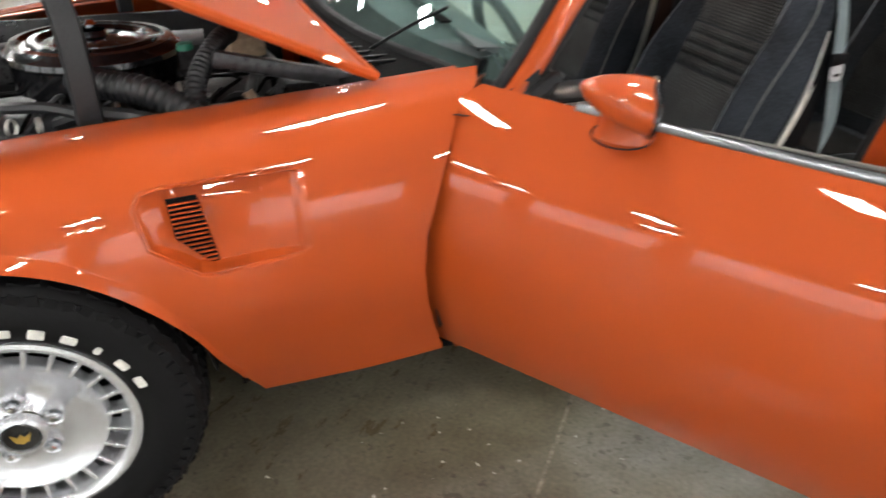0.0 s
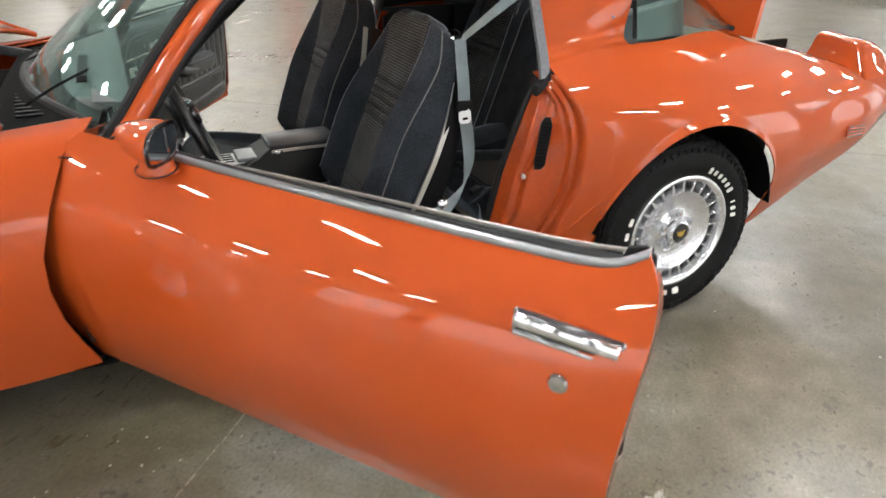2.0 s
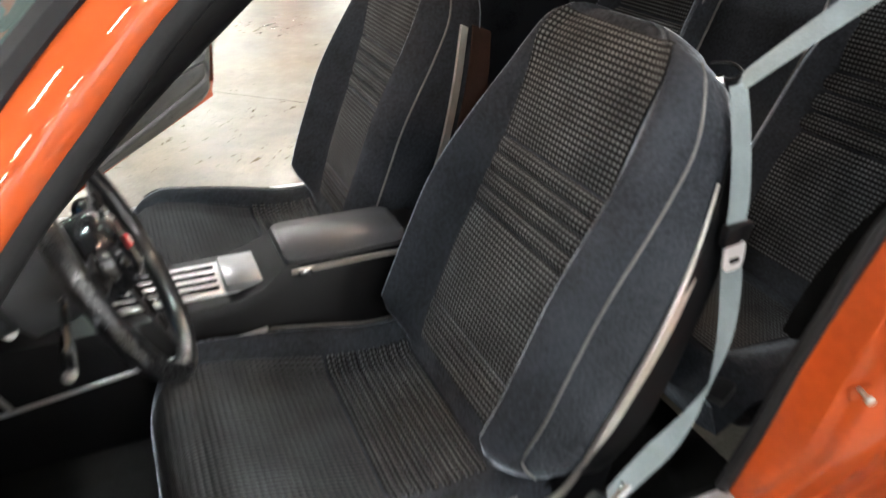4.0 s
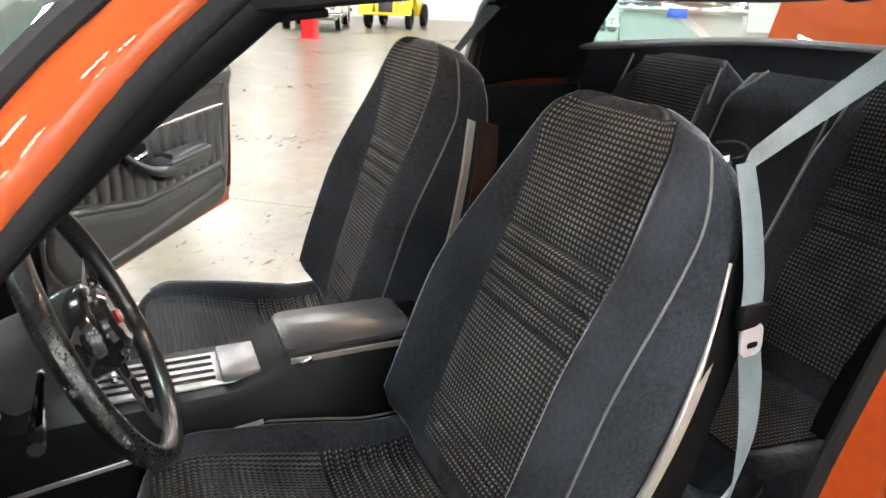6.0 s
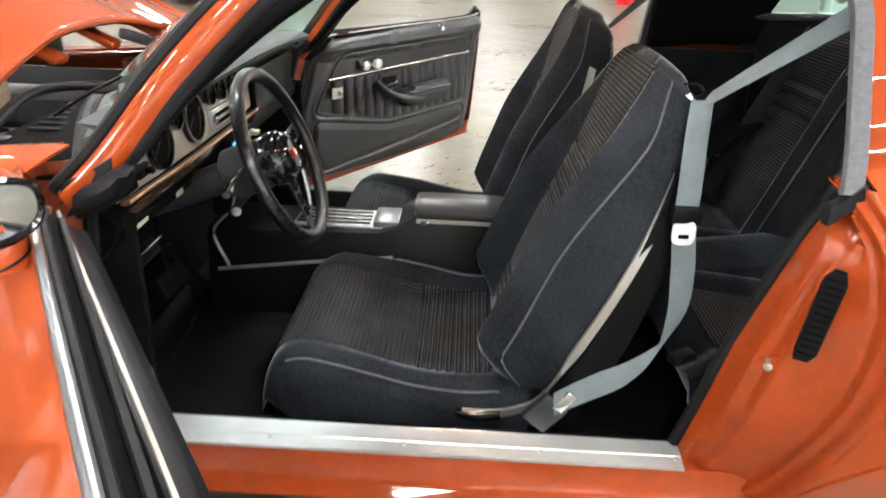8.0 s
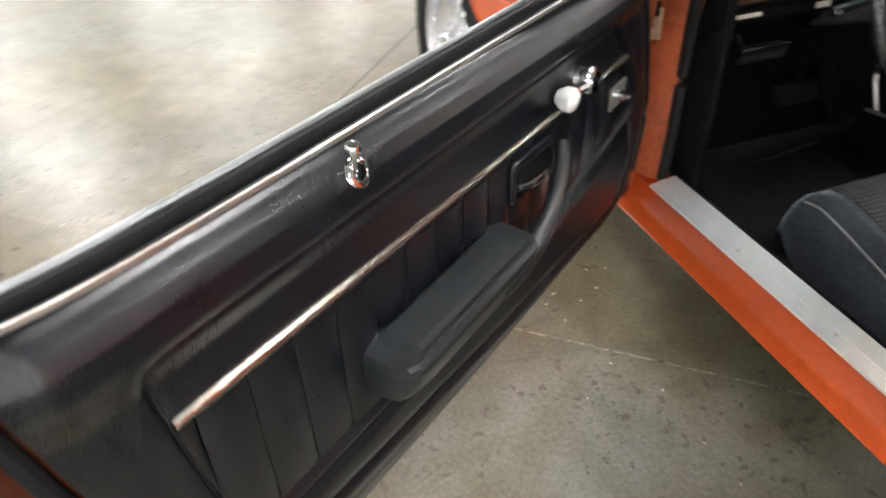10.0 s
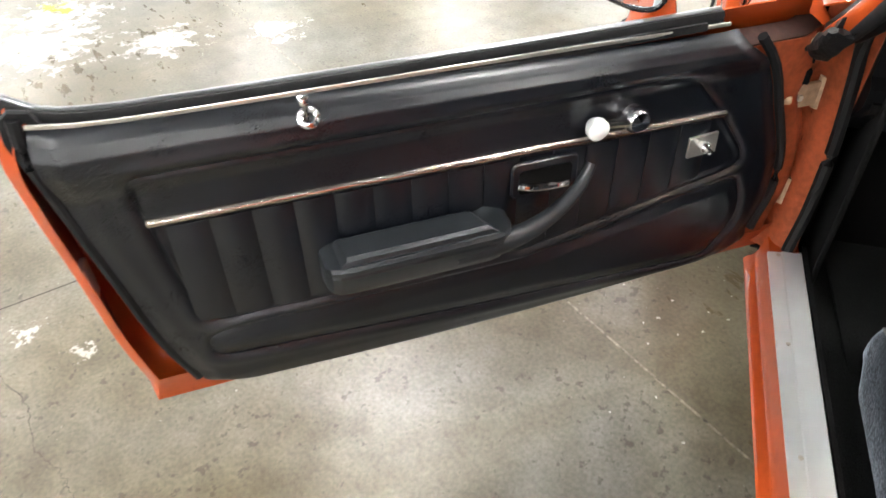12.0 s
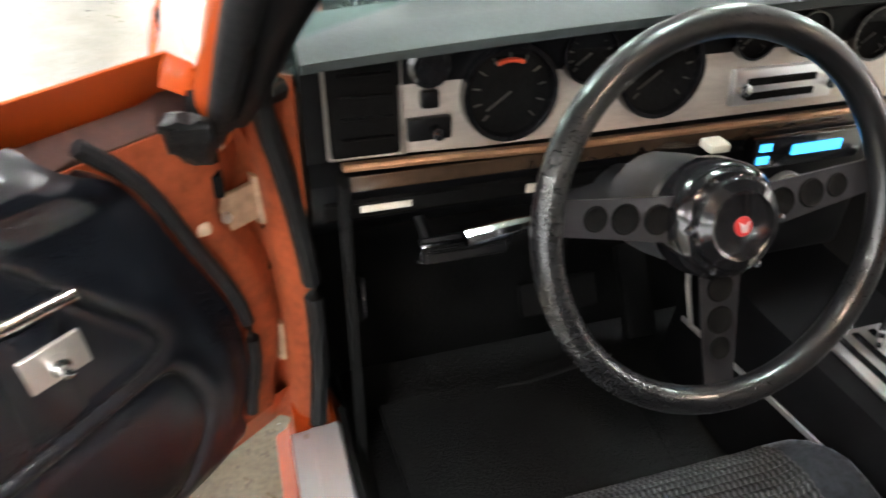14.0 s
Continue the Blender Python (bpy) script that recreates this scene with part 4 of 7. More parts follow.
part("coolant_cap", revolve([(.0, .016), (.016, .014), (.018, 0)], 16, None, Matrix.Translation((.40, .62, .90))), material("green_cap", (.02, .20, .12), .4), engine)
for i in range(9):
    x = -.30 + i * .1
    part("plug_lead", tube([(x, .62 + .03 * (i % 2), .70), (x + .05, .58, .78 + .02 * (i % 3)), (x + .10, .66, .82), (.20, .74, .80)], .0045, 6, steps=14), MATT_BLACK, engine)
rnd = random.Random(17)
for i in range(14):
    x0, y0 = rnd.uniform(-.25, .55), rnd.uniform(.46, .66)
    pts = [(x0, y0, rnd.uniform(.70, .80))]
    for k in range(3):
        pts.append((pts[-1][0] + rnd.uniform(-.02, .14), min(max(pts[-1][1] + rnd.uniform(-.07, .07), .44), .72), rnd.uniform(.72, .84)))
    part("wiring", tube(pts, rnd.choice((.004, .006, .010)), 6, steps=20), HOSE if i % 3 else ENGINE_DARK, engine)
for i in range(16):
    x, y, z = rnd.uniform(-.35, .62), rnd.uniform(.44, .70), rnd.uniform(.70, .80)
    part("engine_fitting", box((x, y, z), (rnd.uniform(.02, .06), rnd.uniform(.015, .04), rnd.uniform(.015, .05)), .004, m=pose(0, 0, 0, rnd.uniform(-40, 40), rnd.uniform(-40, 40), rnd.uniform(0, 90))), rnd.choice((ENGINE_GREY, ENGINE_DARK, ENGINE_DARK, WORN_CHROME)), engine)
for i in range(7):
    x, y, z = rnd.uniform(-.2, .6), rnd.uniform(.46, .66), rnd.uniform(.76, .82)
    part("hose_clamp", revolve([(.017, -.005), (.019, -.004), (.019, .004), (.017, .005)], 16, None, facing((x, y, z), (1, rnd.uniform(-.6, .6), rnd.uniform(-.3, .3)))), WORN_CHROME, engine)
part("filler_tube", tube([(.545, .47, .72), (.535, .475, .79), (.515, .48, .835)], .013, 10, steps=10), CREAM, engine, "dirty cream filler tube")
part("radiator", box((-.50, YC, .60), (.05, .78, .46), .006), MATT_BLACK, engine)
part("engine_clutter", duct([(.62, 1.2, .82), (.55, .9, .86), (.60, .62, .84)], .012, HOSE), HOSE, engine)
for k, s in enumerate((1, -1)):
    y = .415 if s == 1 else 2 * YC - .415
    part("hood_hinge", box((.60, y + s * .03, .885), (.30, .025, .035), .006, m=pose(0, 0, 0, 0, 14, 0)), ENGINE_GREY, car, "grey sprung hood hinge")
    part("hood_strut", strip(spline([(.205, y, .80), (.208, y, .92), (.203, y + s * .01, 1.04), (.175, y + s * .02, 1.16)], 12), .05, .022, (1, .25, 0)), HOSE, car, "black rubber-covered hood strap")


# ---- wheels ----
def wheel(m, turn):
    w = part("wheel", revolve([(.045, .040), (.062, .026), (.080, .020), (.100, .021), (.122, .028), (.140, .038), (.148, .044), (.151, .040), (.151, .010), (.06, .005)], 48, None, m), WHEEL_ALLOY, car, "cast alloy wheel with a slotted rim")
    R = .335
    prof = [(.192, .062), (.205, .082), (.222, .092), (.250, .099), (.275, .098), (.290, .094), (.306, .088), (.312, .094), (.322, .086), (.330, .074), (.333, .05), (.335, 0), (.333, -.05), (.330, -.074), (.31, -.095), (.25, -.10), (.205, -.085), (.192, -.07)]
    part("tyre", revolve(prof, 72, None, m @ Matrix.Translation((0, 0, -.035))), RUBBER, w, "black tyre with raised white lettering blocks")
    bm = bmesh.new()
    for i in range(66):
        a = i * 2 * math.pi / 66
        for h, rr, sz in ((.040, .3338, (.022, .017, .008)), (.002, .3358, (.024, .026, .006)), (-.040, .3338, (.022, .017, .008)), (.072, .323, (.020, .018, .013)), (.090, .304, (.019, .010, .020))):
            mm = m @ pose(0, 0, 0, 0, 0, math.degrees(a + (.02 if h > .02 else 0))) @ Matrix.Translation((rr, 0, h - .035)) @ pose(0, 0, 0, 0, 0, 90 + (14 if i % 2 else -14))
            bmesh.ops.create_cube(bm, size=1.0, matrix=mm @ Matrix.Diagonal((sz[0], sz[2], sz[1], 1)))
    tagged(part("tread", bm, RUBBER, w, smooth=False), kind="stuff")
    part("rim_ring", revolve([(.187, .020), (.188, .048), (.192, .054), (.203, .060), (.211, .058), (.213, .048), (.206, .040), (.194, .034), (.190, -.06), (.17, -.06)], 72, None, m), WHEEL_ALLOY, w)
    part("brake_drum", revolve([(.02, -.02), (.17, -.02), (.17, -.05)], 32, None, m), MATT_BLACK, w)
    for i in range(24):
        mm = m @ pose(0, 0, 0, 0, 0, i * 15) @ Matrix.Translation((.170, 0, .030))
        part("rim_spoke", box((0, 0, 0), (.048, .009, .034), .002, None, None, 1), WHEEL_ALLOY, w, m=mm)
    for i in range(5):
        mm = m @ pose(0, 0, 0, 0, 0, i * 72 + 20) @ Matrix.Translation((.062, 0, .034))
        part("lug_recess", revolve([(.022, .004), (.020, .012), (.016, .010), (.015, -.012), (.0, -.012)], 16, None, mm), WHEEL_ALLOY, w)
        part("lug_nut", revolve([(.0105, -.012), (.0105, .018), (.006, .024)], 6, None, mm, True), CHROME, w)
    part("centre_boss", revolve([(.046, .046), (.043, .062), (.036, .066), (.034, .060)], 28, None, m), WHEEL_ALLOY, w)
    part("centre_cap", revolve([(.034, .060), (.030, .064), (.0, .0655)], 28, None, m), GLOSS_BLACK, w, "black centre cap")
    part("cap_emblem", slab([(-.018, .010), (-.006, .002), (0, .010), (.006, .002), (.018, .010), (.012, -.008), (0, -.014), (-.012, -.008)], .002, None, m @ Matrix.Translation((0, 0, .065))), GOLD, w, "gold emblem shape")
    # raised white lettering as plain blocks along two arcs
    for a0, step, count, wide, tall in ((turn + 133, 12.7, 10, .027, .020), (turn - 75, 6.6, 10, .0135, .021)):
        for i in range(count):
            if count == 10 and wide < .02 and i == 6:
                continue
            mm = m @ pose(0, 0, 0, 0, 0, a0 - i * step) @ Matrix.Translation((.238, 0, .0630)) @ pose(0, 0, 0, 0, -12, 0)
            part("tyre_letter", slab(rounded(tall * (1.15 if i in (0, 5) else .9), wide * (.45 if i == 7 else 1), .004, 3), .0025, None, mm), WHITE_LETTER, w, smooth=False)
    return w


wheel(facing((0, .160, .335), (0, -1, 0)), 0)
wheel(facing((2.752, .168, .335), (0, -1, 0)), 142)
wheel(facing((0, 2 * YC - .160, .335), (0, 1, 0)), -1)
wheel(facing((2.752, 2 * YC - .168, .335), (0, 1, 0)), -1)


# ---- doors ----
DOOR_REAR = [(.26, 1.36), (.33, 1.372), (.47, 1.398), (.58, 1.41), (.66, 1.418), (.78, 1.432), (.87, 1.436), (.91, 1.427), (.945, 1.398)]
PANEL_IN = [(.325, .22), (.345, .14), (.41, .095), (.46, .078), (.56, .078), (.70, .128), (.81, .178), (.865, .224), (.917, .258)]
PANEL_OUT = [(.325, 1.17), (.345, 1.240), (.39, 1.275), (.46, 1.30), (.63, 1.335), (.80, 1.366), (.87, 1.377), (.917, 1.372)]
PANEL_V = [(.325, -.016), (.337, -.032), (.366, -.039), (.46, -.039), (.74, -.038), (.79, -.036), (.815, -.046), (.845, -.055), (.870, -.054), (.888, -.045), (.900, -.034), (.907, -.020)]


DOOR_SKIN = [(0, .030, .021, .008), (.13, .066, .060, .050), (.29, .098, .094, .088), (.46, .116, .117, .118), (.62, .113, .119, .125), (.76, .093, .105, .118), (.87, .056, .072, .094), (.95, .026, .042, .060), (1.0, .006, .018, .026)]


def build_door(s, m):
    """A door in its own space: x along it from the hinge, y inwards for s = 1, z up."""
    def d(u, v, z):
        return (u, -v * s, z)

    def e(u, v, z):
        """A place on the trim panel's face."""
        return d(u - .025 * (1.27 - u), v + .022, z - .019 - .017 * (1.27 - u) - .08 * max(0, .757 - z))

    def skin(f, t):
        """How far the outer skin stands out; f along the door, t from its lower edge up."""
        return float(tab([(c[0], float(tab([(0, c[1]), (.5, c[2]), (1, c[3])], f))) for c in DOOR_SKIN], t))

    def outer_y(u, z):
        f = min(max(u / 1.4, 0), 1)
        z0 = .272 + .026 * f
        return skin(f, (z - z0) / (float(tab(top, f * 1.4)) - z0))

    top = [(0, .902), (.4, .897), (.9, .896), (1.16, .898), (1.26, .901), (1.32, .909), (1.36, .924), (1.40, .940)]
    rows = []
    for f in np.linspace(0, 1, 60):
        row = []
        for t in np.r_[np.linspace(0, .82, 40), np.linspace(.84, 1, 18)]:
            z = (.272 + .026 * f) * (1 - t) + float(tab(top, f * 1.4)) * t
            ue = float(tab(GAP_FRONT, z)) - .88
            u = ue * (1 - f) + float(tab(DOOR_REAR, z)) * f
            row.append(d(u, skin(f, t), z))
        rows.append(row)
    door = part("door", sheet(rows, -.003 * s), ORANGE, car, "orange car door standing wide open", m=m)
    # shell behind the skin
    n = len(rows[0])
    edge = [rows[0][j] for j in range(n)] + [rows[i][-1] for i in range(1, 60)] + [rows[-1][j] for j in range(n - 2, -1, -1)] + [rows[i][0] for i in range(58, 0, -1)]
    c = np.array(edge).mean(0)
    e1 = np.array(edge)
    e2 = e1.copy()
    e2[:, 0] = c[0] + (e1[:, 0] - c[0]) * .985
    e2[:, 1] = s * -.004
    e2[:, 2] = np.maximum(c[2] + (e1[:, 2] - c[2]) * .97, .335)
    e3 = e2.copy()
    e3[:, 0] = c[0] + (e2[:, 0] - c[0]) * .97
    e3[:, 2] = np.maximum(c[2] + (e2[:, 2] - c[2]) * .95, .375)
    e3[:, 1] = s * .014
    lower = [k for k in range(len(edge)) if not (n - 1 <= k <= n + 58)]
    bm = bmesh.new()
    A, B, C = [[bm.verts.new(p) for p in e] for e in (e1, e2, e3)]
    for k in range(len(edge)):
        q = (k + 1) % len(edge)
        if k in lower or q in lower:
            bm.faces.new((A[k], A[q], B[q], B[k]))
            bm.faces.new((B[k], B[q], C[q], C[k]))
    part("door_shell", bm, ORANGE_IN, door, "orange painted door edge")
    rear = [d(float(tab(PANEL_OUT, z)) + .012, -.014, z) for z in np.linspace(.36, .925, 16)]
    part("door_edge_seal", tube(rear, .010, 8), SEAL, door, "black rubber seal round the door edge")
    front = [d(float(tab(PANEL_IN, z)) - .016, -.024, z) for z in np.linspace(.39, .855, 16)]
    part("door_edge_seal", tube(front, .0095, 8), SEAL, door, "black rubber seal round the door edge")
    # inner face of the door's front end, and a dark sheet for the shaded slot above it
    rows3 = []
    for z in np.linspace(.37, .835, 16):
        u1 = float(tab(PANEL_IN, z)) + .030
        u0 = max(float(lin(GAP_FRONT, z)) - .85, u1 - .125 - .08 * float(smooth_step(.70, .80, z)))
        rows3.append([d(u0 + (u1 - u0) * f, .012 - .030 * float(smooth_step(0, .35, f)), z) for f in np.linspace(0, 1, 10)])
    part("door_front_face", sheet(rows3, -.003 * s), DUSTY_ORANGE, door, "dusty orange inner face of the door's hinge end")
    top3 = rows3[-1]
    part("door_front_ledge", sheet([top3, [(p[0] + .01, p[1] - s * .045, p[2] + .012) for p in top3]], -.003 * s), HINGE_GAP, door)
    # belt line: bright outer moulding, felt channel, inner edge
    edge_top = np.array([rows[k][-1] for k in range(4, 60)])

    def along(sec, k0=5, k1=56):
        """A section of (v, z) offsets swept along the door's upper edge."""
        return loft([[(p[0], p[1] - v * s, p[2] + z) for v, z in sec] for p in edge_top[k0:k1]])
    part("belt_moulding", along(((.0040, -.007), (.0070, -.003), (.0070, .003), (.0045, .007), (.001, .0085), (-.003, .0085), (-.006, .006), (-.006, -.004))), BELT_TRIM, door, "dull bright belt-line moulding")
    part("belt_felt", along(((-.0065, -.010), (-.0065, .004), (-.009, .006), (-.014, .005), (-.017, .000), (-.017, -.012))), SEAL, door, "black window felt strip")
    part("window_slot", along(((-.016, -.016), (-.016, -.012), (-.030, -.012), (-.030, -.016))), MATT_BLACK, door)
    part("belt_felt", along(((-.028, -.014), (-.028, -.004), (-.030, -.001), (-.036, -.001), (-.038, -.014)), 7, 54), SEAL, door)
    corner = [(1.352, .905), (1.362, .930), (1.388, .936), (1.404, .922), (1.408, .890), (1.400, .850), (1.388, .800), (1.376, .800), (1.370, .860)]
    part("belt_end_cap", slab(corner, .010, None, Matrix(((1, 0, 0, 0), (0, 0, s, s * .002), (0, 1, 0, 0), (0, 0, 0, 1))), .003), SEAL, door, "black plate at the rear end of the window slot")
    # trim panel
    seam_up = rounded_path([(1.268, .842), (.80, .846), (.42, .850), (.352, .843), (.30, .78), (.212, .672), (.205, .645), (.24, .628), (.45, .588), (.651, .549), (.85, .544), (1.21, .545), (1.238, .556), (1.262, .70), (1.276, .825), (1.268, .842)], .028)
    seam_low = rounded_path([(1.222, .462), (.75, .437), (.27, .419), (.228, .424), (.178, .50), (.176, .545), (.20, .605), (.225, .610), (.45, .566), (.651, .528), (1.20, .522), (1.236, .512), (1.240, .478), (1.222, .462)], .030)
    zs = np.r_[np.linspace(.325, .40, 20), np.linspace(.404, .80, 100), np.linspace(.804, .907, 34)]
    F = np.linspace(0, 1, 260)
    P = []
    for z in zs:
        u = np.linspace(float(tab(PANEL_IN, z)), float(tab(PANEL_OUT, z)), len(F))
        v = float(lin(PANEL_V, z)) * (1 - .25 * smooth_step(.94, 1.0, abs(2 * F - 1)))
        zz = z - .034 * (1 - F) * smooth_step(.80, .91, z) - .014 * np.sin(math.pi * F) * float(smooth_step(.42, .33, z))
        P.append(np.stack([u, v, zz], 1))
    P = np.array(P)
    # stitched pads: a groove along each seam, padding between them and a sunk field under the pleats
    for seam, rise in ((seam_up, .0005), (seam_low, .0045)):
        D = outline_distance(P[..., 0], P[..., 2], [(q[0], q[2]) for q in (e(u, 0, z) for u, z in seam)])
        P[..., 1] += .0045 * np.exp(-(D / .0042) ** 2) - rise * smooth_step(.004, .030, D) - .0030 * np.exp(-((D + .016) / .012) ** 2)
        if seam is seam_up:
            strip_z = .757 - .019 - .017 * (1.27 - P[..., 0])
            P[..., 1] += .0035 * smooth_step(.006, .016, D) * smooth_step(.004, -.004, P[..., 2] - strip_z)
    P[..., 1] *= -s
    part("trim_panel", sheet(P, .020 * s), BLACK_VINYL, door, "black padded vinyl door trim panel")
    part("panel_bright_edge", strip([d(u, v, z) for u, v, z in ((.275, -.022, .888), (.6, -.024, .8945), (.9, -.025, .8985), (1.18, -.025, .902), (1.30, -.025, .907), (1.372, -.024, .916))], .0045, .006, (0, 1, 0), steps=20), WORN_CHROME, door, "thin bright edge strip")
    for seam in (seam_up, seam_low):
        part("panel_seam", tube([e(u, -.0590, z) for u, z in seam], .0014, 6), BLACK_VINYL, door)
    part("trim_strip", loft([[e(u, -.059 + q, .757 + w) for q, w in ((.0, -.0075), (-.005, -.0065), (-.0085, -.003), (-.0095, .001), (-.008, .0045), (-.004, .0075), (.0, .0075))] for u in np.linspace(.275, 1.268, 14)]), SATIN_CHROME, door, "bright horizontal trim strip")
    for i in range(15):
        u0 = .30 + i * .0632
        u1 = u0 + .060
        rows2 = []
        for f in np.linspace(0, 1, 7):
            u = u0 + (u1 - u0) * f
            zl = float(np.interp(u, [.2, .45, .651, .85, 1.24], [.652, .598, .558, .552, .555]))
            rows2.append([e(u, -.0580 - .0075 * math.sin(math.pi * f) ** .7 * (1 - .6 * abs(2 * g - 1) ** 4), zl + (.747 - zl) * g) for g in np.linspace(0, 1, 6)])
        part("pleat", sheet(rows2, .003 * s), BLACK_VINYL, door)
    # pull handle and armrest
    def arm_ring(u, k):
        return [d(u, -.034 + (v + .034) * k, .585 + (z - .585) * (.35 + .65 * k)) for v, z in ((-.034, .572), (-.072, .547), (-.098, .552), (-.113, .574), (-.1185, .604), (-.1165, .609), (-.1205, .612), (-.121, .620), (-.116, .626), (-.034, .630))]
    part("armrest", loft([arm_ring(u, k) for u, k in ((.690, .55), (.700, .80), (.716, .95), (.735, 1), (.85, 1), (.975, 1), (1.003, .97), (1.016, .88), (1.024, .70), (1.027, .45))]), ARMREST, door, "black moulded armrest", angle=24)

    def lid_ring(f):
        k = float(smooth_step(0, .06, f) * smooth_step(1, .95, f))
        return [d(a + (b - a) * f, v, .622 + (z - .622) * (.15 + .85 * k)) for v, z, a, b in ((-.046, .624, .752, 1.010), (-.049, .636, .750, 1.008), (-.056, .641, .747, 1.006), (-.080, .641, .738, 1.004), (-.102, .639, .726, 1.002), (-.1095, .634, .720, 1.004), (-.1125, .624, .717, 1.006))]
    part("armrest_lid", loft([lid_ring(f) for f in np.r_[0, .02, .04, .06, np.linspace(.1, .9, 8), .95, .97, .985, 1]]), ARMREST, door, "black padded armrest top", angle=24)
    part("pull_handle", tube([d(.80, -.092, .584), d(.72, -.097, .590), d(.66, -.095, .600), d(.60, -.085, .624), d(.556, -.071, .654), d(.530, -.056, .684)], [.025, .024, .019, .015, .013, .010], 12, steps=26), ARMREST, door, "black curved door pull")
    bez = facing(e(.632, -.0645, .708), (0, s, 0))
    part("handle_bezel", slab(rounded(.128, .072, .012), .009, None, bez, .003), BLACK_VINYL, door, "black door release bezel")
    part("handle_pocket", slab(rounded(.100, .048, .008), .003, None, bez @ Matrix.Translation((0, -.003, .0085))), MATT_BLACK, door)
    part("release_lever", tube([e(.590, -.078, .690), e(.62, -.083, .694), e(.66, -.083, .698), e(.682, -.074, .700)], .0065, 8, steps=12), CHROME, door, "chrome release lever")
    # window crank
    part("crank_hub", revolve([(.0, .034), (.018, .032), (.024, .024), (.024, .015), (.019, .009), (.021, 0)], 20, None, facing(d(.452, -.038, .758), (0, s, 0))), CHROME, door, "chrome window crank boss")
    part("crank_arm", tube([d(.452, -.060, .758), d(.49, -.056, .758), d(.531, -.050, .758)], [.012, .008, .009], 8, steps=8), CHROME, door)
    part("crank_knob", revolve([(.0, .034), (.014, .032), (.020, .026), (.0205, .015), (.016, .006), (.012, 0)], 18, None, facing(d(.531, -.042, .758), (0, s, 0))), WHITE_KNOB, door, "white plastic window crank knob")
    # mirror control plate
    mp = facing(e(.315, -.0665, .705), (0, s, 0))
    part("mirror_plate", box((0, 0, 0), (.062, .044, .006), .001, seg=1), WORN_CHROME, door, "bright mirror control plate", m=mp @ pose(0, 0, .003, 0, 0, 3 * s))
    part("mirror_lever", revolve([(.011, 0), (.010, .010), (.006, .014), (.006, .024), (.0, .026)], 14, None, mp @ Matrix.Translation((0, 0, .006))), CHROME, door)
    # lock knob on the padded top
    lk = facing(d(1.008, -.0530, .873), (0, s * .85, .52))
    part("lock_ferrule", revolve([(.017, -.003), (.017, .003), (.013, .006), (.008, .006), (.007, -.004)], 20, None, lk), CHROME, door, "chrome lock ferrule")
    part("lock_pin", tube([d(1.010, -.052, .870), d(1.012, -.056, .898)], [.0035, .0035], 8), CHROME, door)
    part("lock_button", revolve([(.0035, 0), (.008, .003), (.009, .010), (.007, .014), (.0, .015)], 14, None, Matrix.Translation(d(1.012, -.056, .895))), CHROME, door, "chrome lock button")
    # rear edge latch
    part("latch", box(d(1.395, .030, .600), (.012, .040, .075), .004), WORN_CHROME, door)
    part("latch_hole", box(d(1.402, .034, .600), (.006, .018, .038), .003), MATT_BLACK, door)
    # hinge straps
    for z in (.700, .462):
        h = part("door_hinge", box(d(.040, -.006, z), (.070, .010, .052), .004), CREAM, door, "old cream-painted hinge")
        part("hinge_knuckle", revolve([(.0, -.034), (.012, -.034), (.012, .034), (.0, .034)], 14, None, Matrix.Translation(d(-.004, -.006, z))), CREAM, h)
        part("hinge_arm", box(d(-.026, .004, z + .012), (.050, .018, .020), .005), CREAM, h)
        part("hinge_arm", box(d(-.024, .006, z - .018), (.046, .016, .016), .005), CREAM, h)
        part("hinge_bolt", revolve([(.007, 0), (.007, .006), (.0, .007)], 6, None, facing(d(.055, -.011, z), (0, s, 0)), True), WORN_CHROME, h)
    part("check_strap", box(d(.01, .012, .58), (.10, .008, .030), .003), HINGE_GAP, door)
    # outside handle and lock
    hm = facing(d(1.318, float(outer_y(1.318, .81)) - .004, .815), (0, -s, -.0), (.04, 0, 1))
    part("handle_recess", slab(rounded(.182, .062, .010), .004, None, hm @ Matrix.Translation((0, -.008, .0)), .0015), ORANGE, door)
    part("handle_bezel", slab(rounded(.176, .046, .005), .010, None, hm, .003), CHROME, door, "chrome door handle surround")
    part("door_handle", box((0, 0, 0), (.166, .022, .014), .005), CHROME, door, "chrome door handle flap", m=hm @ Matrix.Translation((0, .008, .014)) @ pose(0, 0, 0, -14, 0, 0))
    part("handle_gap", box((0, 0, 0), (.158, .007, .004), .001, seg=1), MATT_BLACK, door, m=hm @ Matrix.Translation((0, -.0085, .0095)))
    part("handle_lip", box((0, 0, 0), (.166, .007, .008), .002), CHROME, door, m=hm @ Matrix.Translation((0, -.0175, .010)))
    part("door_lock", revolve([(.0165, 0), (.0165, .004), (.013, .007), (.0, .0075)], 20, None, facing(d(1.318, float(outer_y(1.318, .745)), .745), (0, -s, .1))), CHROME, door, "round chrome door lock")
    # mirror
    if s == 1:
        rings = []
        for f in np.linspace(0, 1, 9):
            u = .314 + .118 * f
            r = .22 + .78 * math.sin(f * math.pi / 2) ** .75
            cv, cz = .066 - .001 * f, .962 - .014 * f
            rings.append([d(u + f * f * (.034 * math.cos(a) + .004 * math.sin(a)), cv + .065 * r * math.copysign(abs(math.cos(a)) ** .75, math.cos(a)), cz + .038 * r * math.copysign(abs(math.sin(a)) ** .8, math.sin(a))) for a in np.linspace(0, 2 * math.pi, 26, endpoint=False)])
